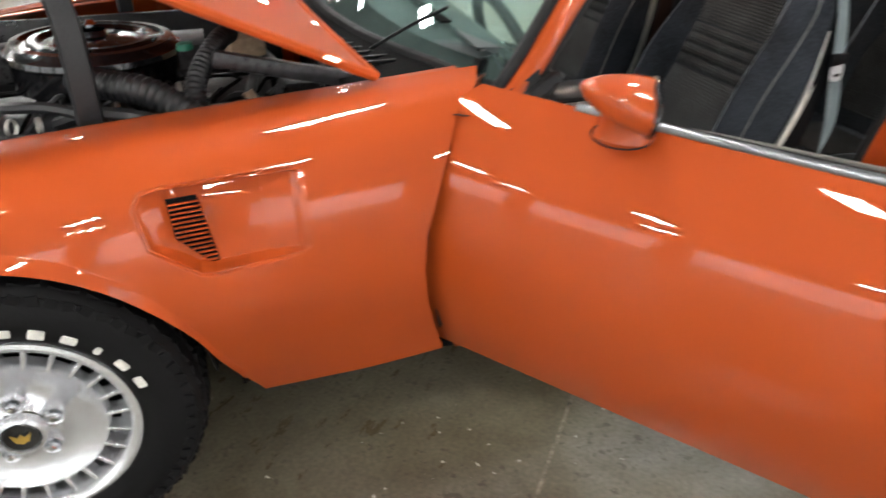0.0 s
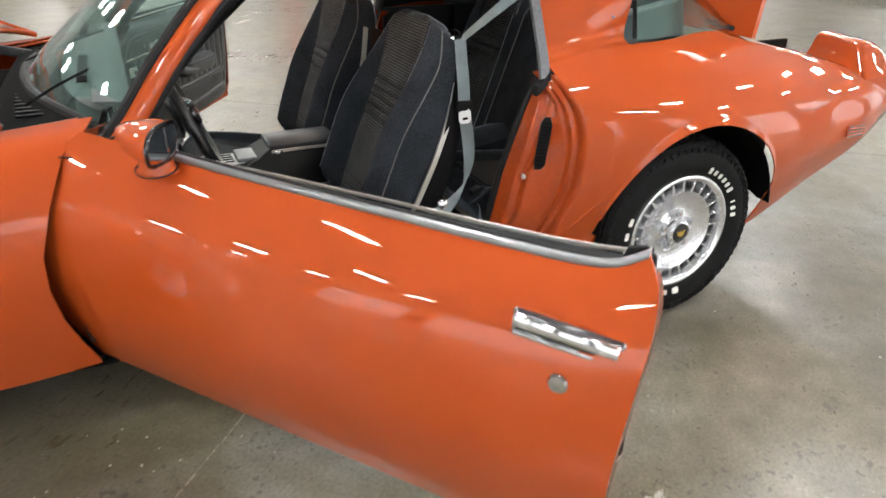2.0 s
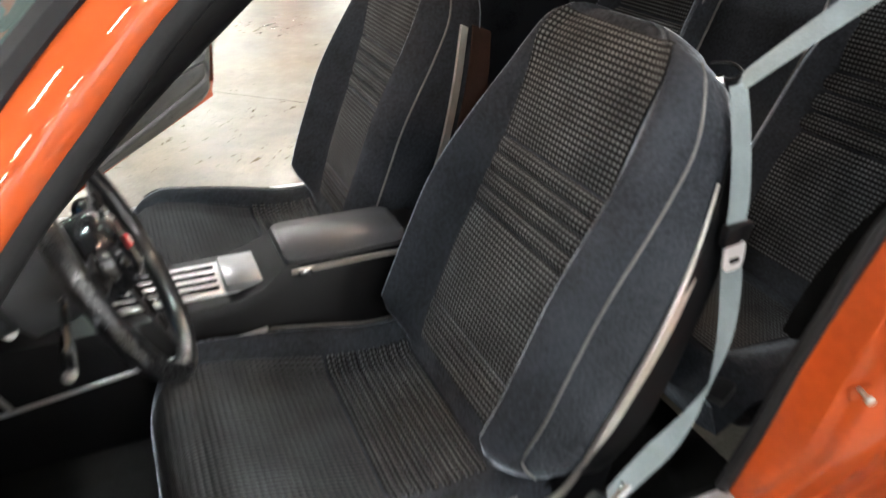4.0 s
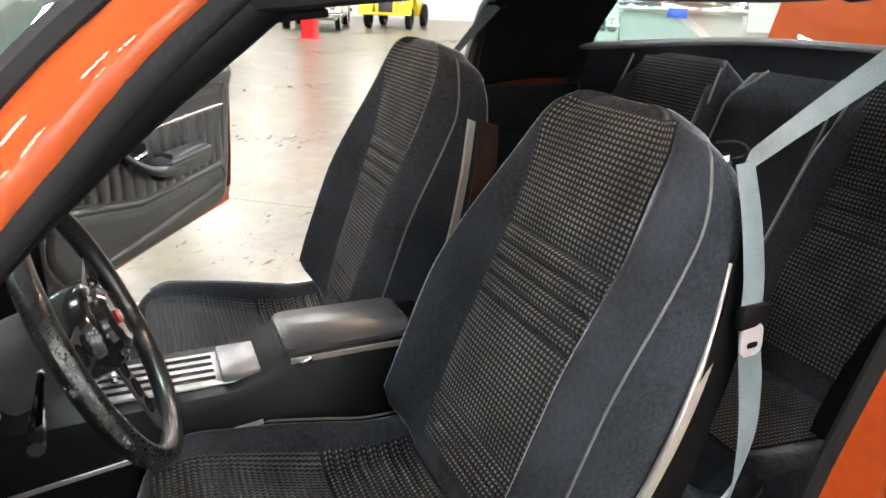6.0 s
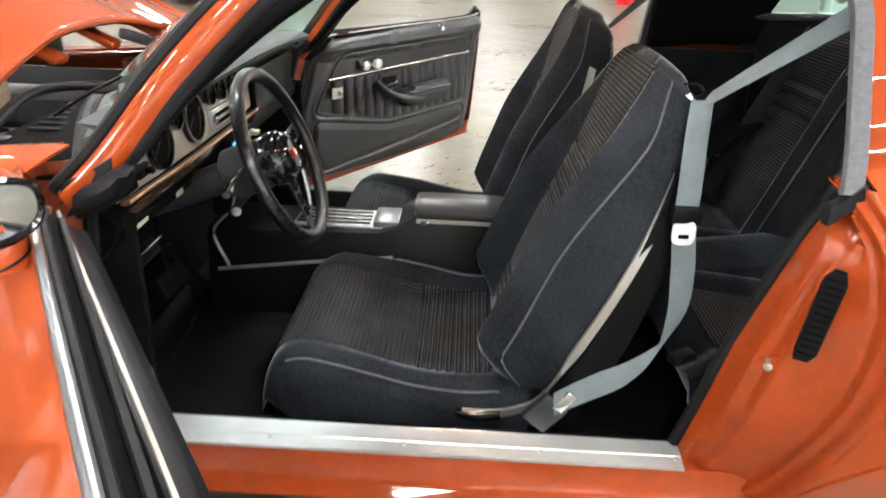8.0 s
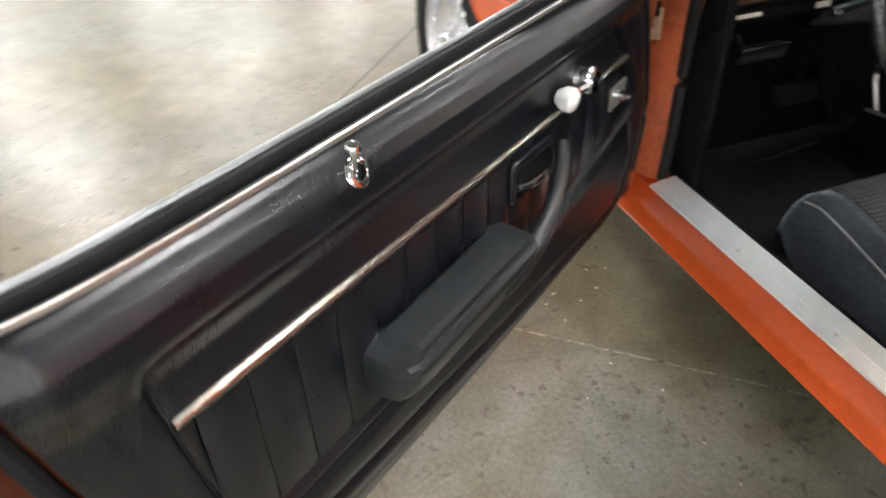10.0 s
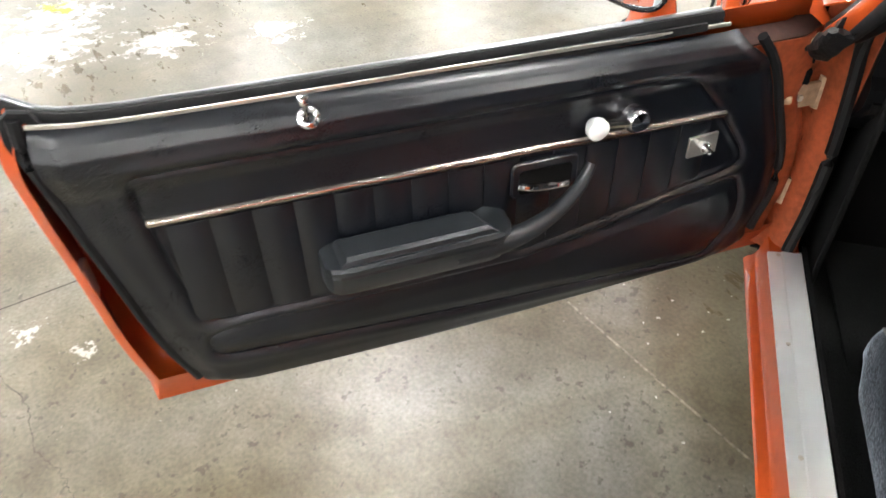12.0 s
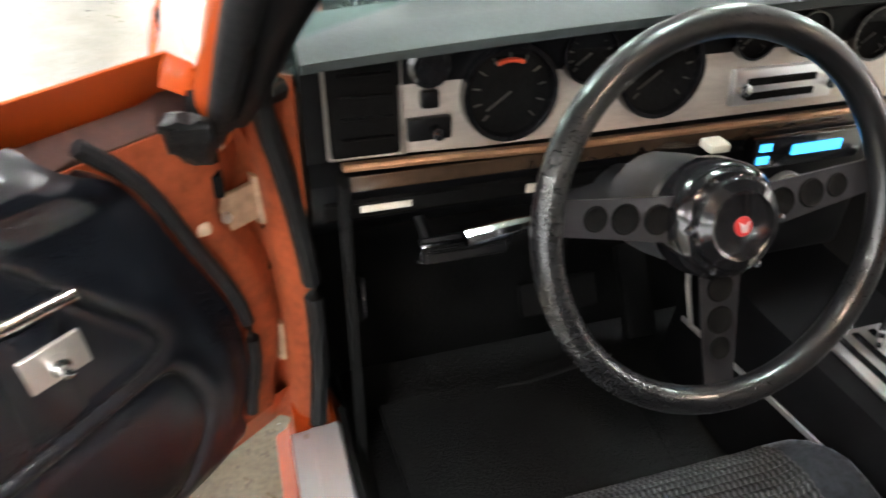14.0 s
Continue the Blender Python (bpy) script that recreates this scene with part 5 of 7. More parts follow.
        part("door_mirror", loft(rings), ORANGE, door, "orange bullet-shaped door mirror")
        last = np.array(rings[-1])
        cen = last.mean(0)
        part("mirror_rim", tube(np.vstack([last, last[:1]]) + arr((.002, 0, 0)), .005, 6), GLOSS_BLACK, door)
        bm = bmesh.new()
        bm.faces.new([bm.verts.new(cen + (p - cen) * .94 + arr((.003, 0, 0)).ravel()) for p in last])
        part("mirror_glass", bm, MIRROR, door, "mirror glass")
        part("mirror_foot", loft([[d(.384 + .044 * g * math.cos(a), .047 + .030 * g * math.sin(a) + .006 * h, .880 + .050 * h) for a in np.linspace(0, 2 * math.pi, 16, endpoint=False)] for g, h in ((1.15, 0), (1.0, .3), (.9, .7), (.95, 1.1))]), ORANGE, door)
        part("mirror_gasket", tube([d(.384 + .052 * math.cos(a), .052 + .036 * math.sin(a), .885 - .010 * math.sin(a)) for a in np.linspace(0, 2 * math.pi, 20)], .0016, 6), SEAL, door)
    return door


build_door(1, Matrix.Translation((.903, .235, 0)) @ pose(0, 0, 0, 0, 0, -55.2))
build_door(-1, Matrix.Translation((.903, 2 * YC - .235, 0)) @ pose(0, 0, 0, 0, 0, 57.6))


# ---- interior ----
def uv_sheet(name, P, mat, parent, thick=.004, label=""):
    """A sheet whose uv follows its surface in metres."""
    P = np.asarray(P, float)
    nu, nv = P.shape[:2]
    u = np.r_[0, np.cumsum(np.linalg.norm(np.diff(P[:, nv // 2], axis=0), axis=1))]
    v = np.r_[0, np.cumsum(np.linalg.norm(np.diff(P[nu // 2], axis=0), axis=1))]
    ob = part(name, sheet(P, thick), mat, parent, label)
    return set_uv(ob, [(u[i], v[j]) for i in range(nu) for j in range(nv)])


BACK_RECLINED = [(1.705, .388), (1.732, .46), (1.762, .53), (1.810, .65), (1.872, .80), (1.924, .93), (1.956, 1.005), (1.978, 1.040)]
BACK_UPRIGHT = [(1.705, .388), (1.730, .46), (1.756, .54), (1.803, .67), (1.852, .82), (1.890, .95), (1.914, 1.035), (1.930, 1.078)]


def front_seat(yc, s, line):
    """A high-backed bucket seat; s = 1 when its door is on the low-y side; line runs up the front of its back."""
    seat = part("front_seat", box((1.56, yc, .270), (.44, .40, .06), .015), BLACK_PLASTIC, car, "black velour bucket seat with checked cloth insert")
    door_side = .35 if s == 1 else .9

    def q(x, y, z):
        return (x, yc + y * s, z)
    TOP_Z = [(1.205, .335), (1.212, .362), (1.228, .402), (1.25, .428), (1.29, .440), (1.36, .430), (1.45, .402), (1.54, .378), (1.63, .374), (1.72, .384), (1.78, .390)]
    ROLL = [(1.205, .0), (1.25, .012), (1.30, .032), (1.38, .044), (1.46, .060), (1.54, .066), (1.64, .050), (1.78, .034)]

    def cushion_at(x, a):
        """Height of the cushion; a from -1 at the door side to 1."""
        h = float(tab(ROLL, x)) * (door_side if a < 0 else 1)
        drop = .055 * (1 - math.sqrt(max(0, 1 - max(0, (abs(a) - .84) / .16) ** 2)))
        return float(tab(TOP_Z, x)) + h * float(smooth_step(.58, .86, abs(a))) - drop
    rings = []
    for x in np.r_[1.205, 1.208, 1.213, 1.22, 1.23, 1.243, np.linspace(1.26, 1.78, 22)]:
        g = float(np.interp(x, [1.205, 1.215, 1.24, 1.30], [.86, .92, .97, 1.0]))
        w = .254 * g
        r = [q(x, a * w, cushion_at(x, a)) for a in np.sin(np.linspace(-math.pi / 2, math.pi / 2, 49))]
        zb = .262 + max(0, 1.30 - x) * .66
        zs = cushion_at(x, 1)
        zd = cushion_at(x, -1)
        r += [q(x, w * 1.0, zs - (zs - zb) * .5), q(x, w * .95, zb), q(x, 0, zb), q(x, -w * .95, zb), q(x, -w * 1.0, zd - (zd - zb) * .5)]
        rings.append(r)
    part("cushion", loft(rings), BLACK_VELOUR, seat, "black velour seat cushion with raised bolsters")

    def ribs(name, x0, x1, pitch, high, mat, steps=6):
        """Cloth with ribs that run across the cushion."""
        n = int(round((x1 - x0) / pitch))
        P = []
        for k in range(n * steps + 1):
            x = x0 + (x1 - x0) * k / (n * steps)
            up = .002 + high * abs(math.sin(math.pi * k / steps))
            P.append([q(x, a * .254, cushion_at(max(x, 1.206), a) + up - .006 * (abs(a) > .70)) for a in np.linspace(-.715, .70, 25)])
        return uv_sheet(name, [list(r) for r in zip(*P)], mat, seat, -.004 * s)
    ribs("cushion_front_panel", 1.209, 1.526, .0106, .0030, RIB)
    for i in range(8):
        ribs("cushion_pleat", 1.532 + i * .0212, 1.552 + i * .0212, .020, .0060, CHECK, 8)
    for t in (-1, 1):
        part("cushion_piping", tube([q(x, t * .250, cushion_at(x, t * .94) + .001) for x in np.linspace(1.27, 1.715, 30)], .0024, 6), PIPING, seat, "silver-grey piping")

    SPINE = spline(line, 161)

    def spine(t):
        """Front middle of the backrest at t."""
        k = min(max(t, 0), 1) * 160
        i = min(int(k), 159)
        return SPINE[i] + (SPINE[i + 1] - SPINE[i]) * (k - i)

    def lean(t):
        (x2, z2), (x1, z1) = spine(min(t + .05, 1)), spine(max(t - .05, 0))
        k = math.hypot(z2 - z1, x2 - x1)
        return -(z2 - z1) / k, (x2 - x1) / k
    W = [(0, .215), (.05, .243), (.15, .256), (.35, .260), (.55, .256), (.70, .246), (.82, .230), (.90, .214), (.95, .198), (.98, .180), (1.0, .150)]
    TH = [(0, .130), (.15, .165), (.5, .160), (.8, .130), (.92, .108), (.98, .085), (1.0, .062)]

    def swell(t, a):
        """How far the side bolsters stand out in front of the middle."""
        up = .084 * float(smooth_step(.58, .86, abs(a))) * float(smooth_step(.0, .12, t)) * (1 - .80 * float(smooth_step(.42, 1.0, t)))
        return up - .086 * (1 - math.sqrt(max(0, 1 - max(0, (abs(a) - .78) / .22) ** 2))) * (1 - .45 * float(smooth_step(.80, 1.0, t)))

    def on_back(t, y, lift):
        (x, z), (nx, nz) = spine(t), lean(t)
        return q(x + nx * lift, y, z + nz * lift)
    rings = []
    for t in np.r_[0, .012, .03, .055, np.linspace(.08, .86, 22), np.linspace(.88, .98, 9), .99, 1.0]:
        w, th = float(tab(W, t)), float(tab(TH, t))
        r = [on_back(t, a * w, swell(t, a)) for a in np.sin(np.linspace(-math.pi / 2, math.pi / 2, 49))]
        for a in (1.0, .97, .85, .5, 0, -.5, -.85, -.97, -1.0):
            r.append(on_back(t, a * w, -th * (.62 if abs(a) == 1 else .86 if abs(a) > .9 else 1)))
        rings.append(r)
    crest = np.array(rings[-1])
    mid = crest.mean(0)
    (nx, nz) = lean(1.0)
    for f, up in ((.93, .007), (.78, .013), (.5, .017), (.2, .018)):
        rings.append([tuple(mid + (p - mid) * f + np.array((-nz * up * -1, 0, -nx * up))) for p in crest])
    part("backrest", loft(rings), BLACK_VELOUR, seat, "tall black velour backrest")
    # moulded shell on its back, with the bright edge strip
    P = []
    for t in np.linspace(.02, .84, 18):
        x, z = spine(t)
        w, th = float(tab(W, t)), float(tab(TH, t))
        P.append([q(x + th * (.60 if abs(a) > .98 else 1.0) * .95 + .012, a * (w + .004), z - th * .36 * (.6 if abs(a) > .98 else 1)) for a in (-1.0, -.97, -.85, -.4, 0, .4, .85, .97, 1.0)])
    part("seat_shell", sheet(P, .004), BLACK_PLASTIC if s == 1 else BROWN_VELOUR, seat, "black plastic backrest shell")
    rise = [(1.755, .350), (1.80, .385), (1.86, .50), (1.925, .64), (1.975, .76), (2.010, .865)] if s == 1 else [(1.755, .350), (1.795, .39), (1.845, .52), (1.895, .67), (1.930, .81), (1.955, .940)]
    for t0 in (-1, 1):
        y = -t0 * .258
        pts = [q(1.640, y, .336), q(1.70, y, .336)] + [q(x, y * f, z) for (x, z), f in zip(rise, (1, 1.01, 1.03, 1.03, .98, .90))]
        part("edge_strip", strip(spline(pts, 34), .021, .009, [(0, 0, 1), (0, 0, 1), (.8, 0, -.5), (.9, 0, -.4), (.9, 0, -.4)]), WORN_CHROME, seat, "bright metal edge strip")
    part("recline_lever", tube([q(1.625, -.258, .338), q(1.66, -.262, .332), q(1.72, -.262, .338)], [.008, .012, .010], 8, steps=10), GLOSS_BLACK, seat)
    part("side_bracket", loft([[q(x, y, z) for x, z in ((1.66, .30), (1.70, .345), (1.80, .40), (1.90, .38), (1.88, .30))] for y in (-.245, -.232)]), BLACK_PLASTIC, seat)
    half = [(.0, .134), (.1, .150), (.3, .158), (.5, .156), (.7, .152), (.85, .154), (.93, .158), (.99, .140)]

    def back_panel(name, t0, t1, mat, puff, n=14):
        P = []
        for t in np.linspace(t0, t1, n):
            f = (t - t0) / (t1 - t0)
            wh, w = float(tab(half, t)), float(tab(W, t))
            P.append([on_back(t, a * wh, swell(t, a * wh / w) + .002 + puff * math.sin(math.pi * f) ** .5 * (1 - .8 * abs(a) ** 8)) for a in np.linspace(-1, 1, 25)])
        return uv_sheet(name, [list(r) for r in zip(*P)], mat, seat, -.004 * s)
    for i in range(4):
        back_panel("back_pleat_low", .060 + i * .030, .088 + i * .030, CHECK, .006, 7)
    back_panel("back_lower_panel", .182, .475, CHECK, .010, 24)
    for i in range(4):
        back_panel("back_pleat", .480 + i * .046, .524 + i * .046, CHECK, .011, 8)
    back_panel("back_upper_panel", .668, .995, CHECK, .010, 28)
    for t in (-1, 1):
        pts = [on_back(f, t * (.992 * float(tab(W, f)) + .001), swell(f, .992) + .001) for f in np.linspace(.03, .985, 40)]
        part("back_piping", tube(pts, .0023, 6), PIPING, seat, "grey piping")
    # belt guide on the shoulder
    (gx, gz) = spine(.93)
    part("belt_guide", tube([q(gx + dx, y, gz + dz) for dx, y, dz in ((.060, -.162, .020), (.078, -.182, .024), (.088, -.194, .014), (.080, -.188, .003), (.064, -.170, .004))], .0026, 6, steps=20), BLACK_PLASTIC, seat)
    part("guide_clip", box(q(gx + .072, -.178, gz - .016), (.014, .012, .05), .003, m=pose(0, 0, 0, 0, -20, 0)), CHROME, seat)
    return seat


front_seat(.640, 1, BACK_RECLINED)
front_seat(2 * YC - .640, -1, BACK_UPRIGHT)


def seat_belt(s):
    def q(x, y, z):
        return (x, y if s == 1 else 2 * YC - y, z)
    belt = part("seat_belt", strip(spline([q(2.268, .376, 1.182), q(2.20, .398, 1.124), q(2.12, .427, 1.056), q(2.045, .452, .992)], 16), .046, .002, [(0, .2, 1), (.55, .2, .8)]), BELT, car, "grey-blue seat belt webbing hanging from the roof")
    part("belt_drop", strip(spline([q(2.040, .446, .995), q(2.030, .410, .93), q(2.026, .384, .85), q(2.026, .376, .78), q(2.034, .362, .69), q(2.034, .352, .61), q(2.010, .340, .54), q(1.955, .328, .490), q(1.895, .318, .462), q(1.845, .308, .440), q(1.815, .302, .425)], 60), .046, .002,
         [(1, .25, 0), (1, .2, 0), (1, .15, 0), (1, .1, .1), (.9, .2, .5), (.3, .3, 1), (-.3, .4, 1), (-.1, .2, 1)]), BELT, belt)
    part("buckle", box(q(2.026, .376, .800), (.058, .014, .034), .004, m=pose(0, 0, 0, 0, 4, 8 * s)), BLACK_PLASTIC, belt, "black belt buckle sleeve")
    part("buckle_tongue", slab(rounded(.044, .046, .014), .003, None, facing(q(2.024, .370, .768), (0.1, -s, .1))), SILL_ALU, belt, "chrome belt tongue")
    part("tongue_slot", slab(rounded(.020, .008, .003), .001, None, facing(q(2.024, .3655, .762), (0.1, -s, .1))), MATT_BLACK, belt)
    part("belt_anchor", box(q(1.800, .312, .398), (.060, .020, .070), .006, m=pose(0, 0, 0, 0, 40, 0)), ARMREST, belt, "grey-black plastic belt anchor cover")
    part("anchor_plate", box(q(1.835, .305, .430), (.022, .012, .048), .003, m=pose(0, 0, 0, 0, 35, 0)), CHROME, belt)
    part("roof_anchor", box(q(2.274, .382, 1.186), (.03, .03, .05), .006), BLACK_PLASTIC, belt)


seat_belt(1)
seat_belt(-1)

# rear seat: two buckets with inserts and a hump between them
rear = part("rear_seat", box((2.58, YC, .30), (.62, 1.10, .10), .03), BLACK_VELOUR, car, "black velour rear bench shaped as two buckets")
for yb in (.62, 1.38):
    rows = []
    for t in np.linspace(0, 1, 20):
        x, z = 2.50 + .24 * t, .44 + .605 * t
        w = .255 - .04 * t * t
        rows.append([(x + .05 * smooth_step(.5, .85, abs(a)) * -1 + .06 * smooth_step(.88, 1, abs(a)) + (.04 * smooth_step(.9, 1, t)), yb + a * w, z - .02 * smooth_step(.85, 1, abs(a)) * t - .05 * smooth_step(.55, 1, abs(a)) * smooth_step(.72, 1, t)) for a in np.linspace(-1, 1, 25)])
    part("rear_backrest", sheet(rows, .10), BLACK_VELOUR, rear, "black velour rear backrest")
    for t0, t1 in ((.08, .50), (.51, .57), (.58, .64), (.65, .71), (.72, .98)):
        P = [[(2.50 + .24 * t - .006 - .010 * math.sin(math.pi * (t - t0) / (t1 - t0)) ** .5, yb + a * .160, .44 + .605 * t + .004) for a in np.linspace(-1, 1, 13)] for t in np.linspace(t0, t1, 8)]
        uv_sheet("rear_insert", P, CHECK, rear, .004)
    rows = [[(x, yb + a * .25, .47 - .10 * (x - 2.1) + .03 * smooth_step(.5, .8, abs(a)) - .05 * smooth_step(.88, 1, abs(a)) - .06 * smooth_step(2.18, 2.10, x)) for a in np.linspace(-1, 1, 21)] for x in np.linspace(2.10, 2.54, 14)]
    part("rear_cushion", sheet(rows, .10), BLACK_VELOUR, rear, "black velour rear cushion")
    P = [[(x, yb + a * .14, .475 - .10 * (x - 2.1)) for a in np.linspace(-1, 1, 11)] for x in np.linspace(2.17, 2.46, 9)]
    uv_sheet("rear_insert", P, CHECK, rear, -.004)
    for t in (-1, 1):
        part("rear_piping", tube([(2.47 + .24 * f, yb + t * (.215 - .035 * f * f), .45 + .605 * f) for f in np.linspace(0, .97, 14)], .0035, 6), PIPING, rear)
rows = []
for t in np.linspace(0, 1, 20):
    x, z = 2.485 + .24 * t, .44 + .59 * t
    w = .172 + .025 * t
    rows.append([(x + .05 * smooth_step(.80, 1, abs(a)) + .05 * smooth_step(.9, 1, t), YC + a * w, z - .012 * smooth_step(.5, 1, abs(a)) * t) for a in np.linspace(-1, 1, 21)])
part("rear_centre_back", sheet(rows, .10), BLACK_VELOUR, rear, "black velour middle of the rear backrest")
for t in (-1, 1):
    part("rear_piping", tube([(2.482 + .24 * f + .05 * smooth_step(.9, 1, f), YC + t * (.135 + .02 * f - .05 * smooth_step(.86, 1, f)), .445 + .588 * f) for f in np.linspace(0, 1, 22)], .003, 6), PIPING, rear)
part("rear_tunnel", loft([[(x, YC + dy, z0 + dz) for dy, dz in ((-.13, 0), (-.11, .10), (0, .13), (.11, .10), (.13, 0))] for x, z0 in ((2.0, .28), (2.25, .36), (2.55, .40))]), BLACK_VELOUR, rear)
# shelf colour lightened to carry the glare from the rear window
part("parcel_shelf", box((2.93, YC, .935), (.42, 1.12, .02), .008), material("glare_paled_shelf", (.13, .125, .12), .38, vary=.2, bump=.0003, scale=150, spot=6), car, "black parcel shelf, coloured pale for the glare on it")
for s in (1, -1):
    y = .255 if s == 1 else 2 * YC - .255
    rows = [[(x, y + s * (.012 + .03 * smooth_step(.55, .35, z)), z) for z in np.linspace(.30, .93, 12)] for x in np.linspace(2.24, 2.66, 10)]
    part("rear_side_panel", sheet(rows, .012 * s), BLACK_VINYL, car, "black rear side trim")
    part("side_armrest", box((2.46, y + s * .035, .58), (.30, .05, .04), .015), BLACK_VINYL, car)
    part("seat_buckle", box((2.06, y + s * .10, .515), (.05, .03, .018), .004, m=pose(0, 0, 0, 0, -10, 20)), BLACK_PLASTIC, car)
    rows = [[(x, y + s * (.055 + .30 * smooth_step(2.55, 3.15, x) * (x - 2.55)), z) for z in np.linspace(.60, .955 - .02 * (x - 2.6), 6)] for x in np.linspace(2.60, 3.12, 10)]
    part("rear_window_side_trim", sheet(rows, .008 * s), BLACK_VINYL, car, "black trim beside the rear window")

# centre console
console = part("console", loft([[(x, YC + dy, z) for dy, z in ((-hw - .015, .27), (-hw, top - .02), (-hw + .015, top), (hw - .015, top), (hw, top - .02), (hw + .015, .27))] for x, hw, top in ((.94, .115, .515), (1.10, .115, .510), (1.40, .110, .515), (1.445, .108, .530), (1.485, .094, .555), (1.50, .092, .562), (1.80, .088, .562), (1.83, .086, .54))]), BLACK_PLASTIC, car, "black moulded centre console")
part("console_lid", loft([[(x, YC + dy, z) for dy, z in ((-w, .562), (-w - .002, .572), (-w + .015, .584), (w - .015, .584), (w + .002, .572), (w, .562))] for x, w in ((1.492, .060), (1.50, .074), (1.515, .080), (1.72, .078), (1.735, .072), (1.745, .060))]), material("console_lid_vinyl", (.055, .057, .062), .30, bump=.0002, scale=300, vary=.2), console, "dark grey vinyl console lid")
part("lid_strip", strip([(1.50, YC - .095, .556), (1.65, YC - .093, .556), (1.80, YC - .091, .554)], .012, .004, (0, 0, 1)), WORN_CHROME, console)
part("lid_latch", box((1.525, YC - .096, .552), (.028, .012, .014), .003), CHROME, console)
part("shift_plate", box((1.29, YC, .5165), (.26, .125, .008), .003), ALLOY, console, "bright slotted shifter plate")
for i in range(4):
    part("plate_slot", box((1.27, YC - .042 + i * .027, .5215), (.20, .010, .004), .001, seg=1), GLOSS_BLACK, console)
part("ash_tray", box((1.415, YC - .005, .527), (.07, .12, .018), .004), material("tray_lid", (.25, .26, .27), .3, .6, vary=.1), console)
part("shifter", tube([(1.20, YC, .52), (1.19, YC, .60), (1.175, YC, .665)], .008, 8), CHROME, console)
part("shifter_knob", loft([[(1.172 + r * .022 * math.cos(a), YC + r * .030 * math.sin(a), .655 + h) for a in np.linspace(0, 2 * math.pi, 16, endpoint=False)] for r, h in ((.5, 0), (.9, .008), (1, .02), (1, .05), (.8, .062), (.3, .066))]), GLOSS_BLACK, console)
for t in (-1, 1):
    part("console_strip", strip([(.965, YC + t * .124, .40), (1.2, YC + t * .121, .43), (1.44, YC + t * .116, .455)], .010, .004, (0, 0, 1)), ALLOY, console, "thin bright side strip")

# dashboard
def dash_top(y):
    return .932 - .02 * (abs(y - YC) / .66) ** 2


rows = []
for y in np.linspace(.300, 1.700, 40):
    e = 1 - .02 * (abs(y - YC) / .66) ** 4
    zt = dash_top(y)
    fx = .88 + .10 * (abs(y - YC) / .70) ** 3
    rows.append([(fx, y, .89), (fx + .03, y, zt - .012), (.97, y, zt + .004), (1.02, y, zt), (1.046, y, zt - .005), (1.058, y, zt - .014), (1.056, y, zt - .024), (1.044, y, zt - .029), (1.015, y, .899), (1.0, y, .893)])
dash = part("dashboard", loft([list(r) for r in rows]), TEAL, car, "dusty dark dashboard with a bright gauge panel")
part("dash_body", loft([[(x, y, z) for x, z in ((.86, .62), (.985, .885), (1.0, .885), (.985, .752), (1.008, .735), (1.004, .70), (.97, .66), (.90, .60))] for y in np.linspace(.302, 1.698, 12)]), BLACK_PLASTIC, dash)
part("defroster_vent", box((.95, .62, .9375), (.025, .38, .004), .001), MATT_BLACK, dash)
part("defroster_vent", box((.95, 1.38, .9375), (.025, .38, .004), .001), MATT_BLACK, dash)


def sag(y):
    """The face drops a little towards the middle."""
    return -.012 * float(smooth_step(.37, .52, y))


part("gauge_panel", slab([(-.60, -.066), (-.50, -.070), (.10, -.070), (.155, -.064), (.16, .060), (.10, .064), (-.60, .068)], .006, None, facing((.990, YC, .828), (1, 0, .10))), BRUSHED, dash, "engine-turned bright metal gauge panel")


def on_dash(y, z, out=0.0):
    return facing((.996 + (.828 - z) * .10 + out, y - .026 * float(smooth_step(.37, .55, y)), z + sag(y)), (1, 0, .10))


part("dash_vent", box((0, 0, 0), (.076, .142, .012), .004), MATT_BLACK, dash, "black square air vent", m=on_dash(.366, .838, .004))
for i in range(5):
    part("vent_blade", box((0, 0, 0), (.056, .003, .010), .001, seg=1), MATT_BLACK, dash, m=on_dash(.368, .790 + i * .023, .010))
part("vent_surround", tube([(1.004, .326, .766), (1.004, .408, .764), (.996, .408, .902), (.996, .326, .904), (1.004, .326, .766)], .003, 6), WORN_CHROME, dash)
# the ledge's coppery reflection in the black dash, put in as a brown strip
part("ledge_band", box((1.0135, .745, .737), (.004, .80, .020), .002), material("brown_reflection_band", (.060, .036, .022), .18, .3, coat=.4, vary=.3, spot=12), dash, "glossy dark strip coloured as a brown reflection under the gauges")
part("panel_ledge", strip([(1.014, .338, .760), (1.014, .46, .757), (1.014, .58, .753), (1.014, .72, .752), (1.014, 1.16, .752)], .020, .008, (1, 0, .3), steps=24), material("copper_ledge", (.42, .24, .14), .3, .7, vary=.2), dash, "coppery bright ledge")
DIM_MARK = material("dim_dial_marks", (.045, .042, .036), .6)
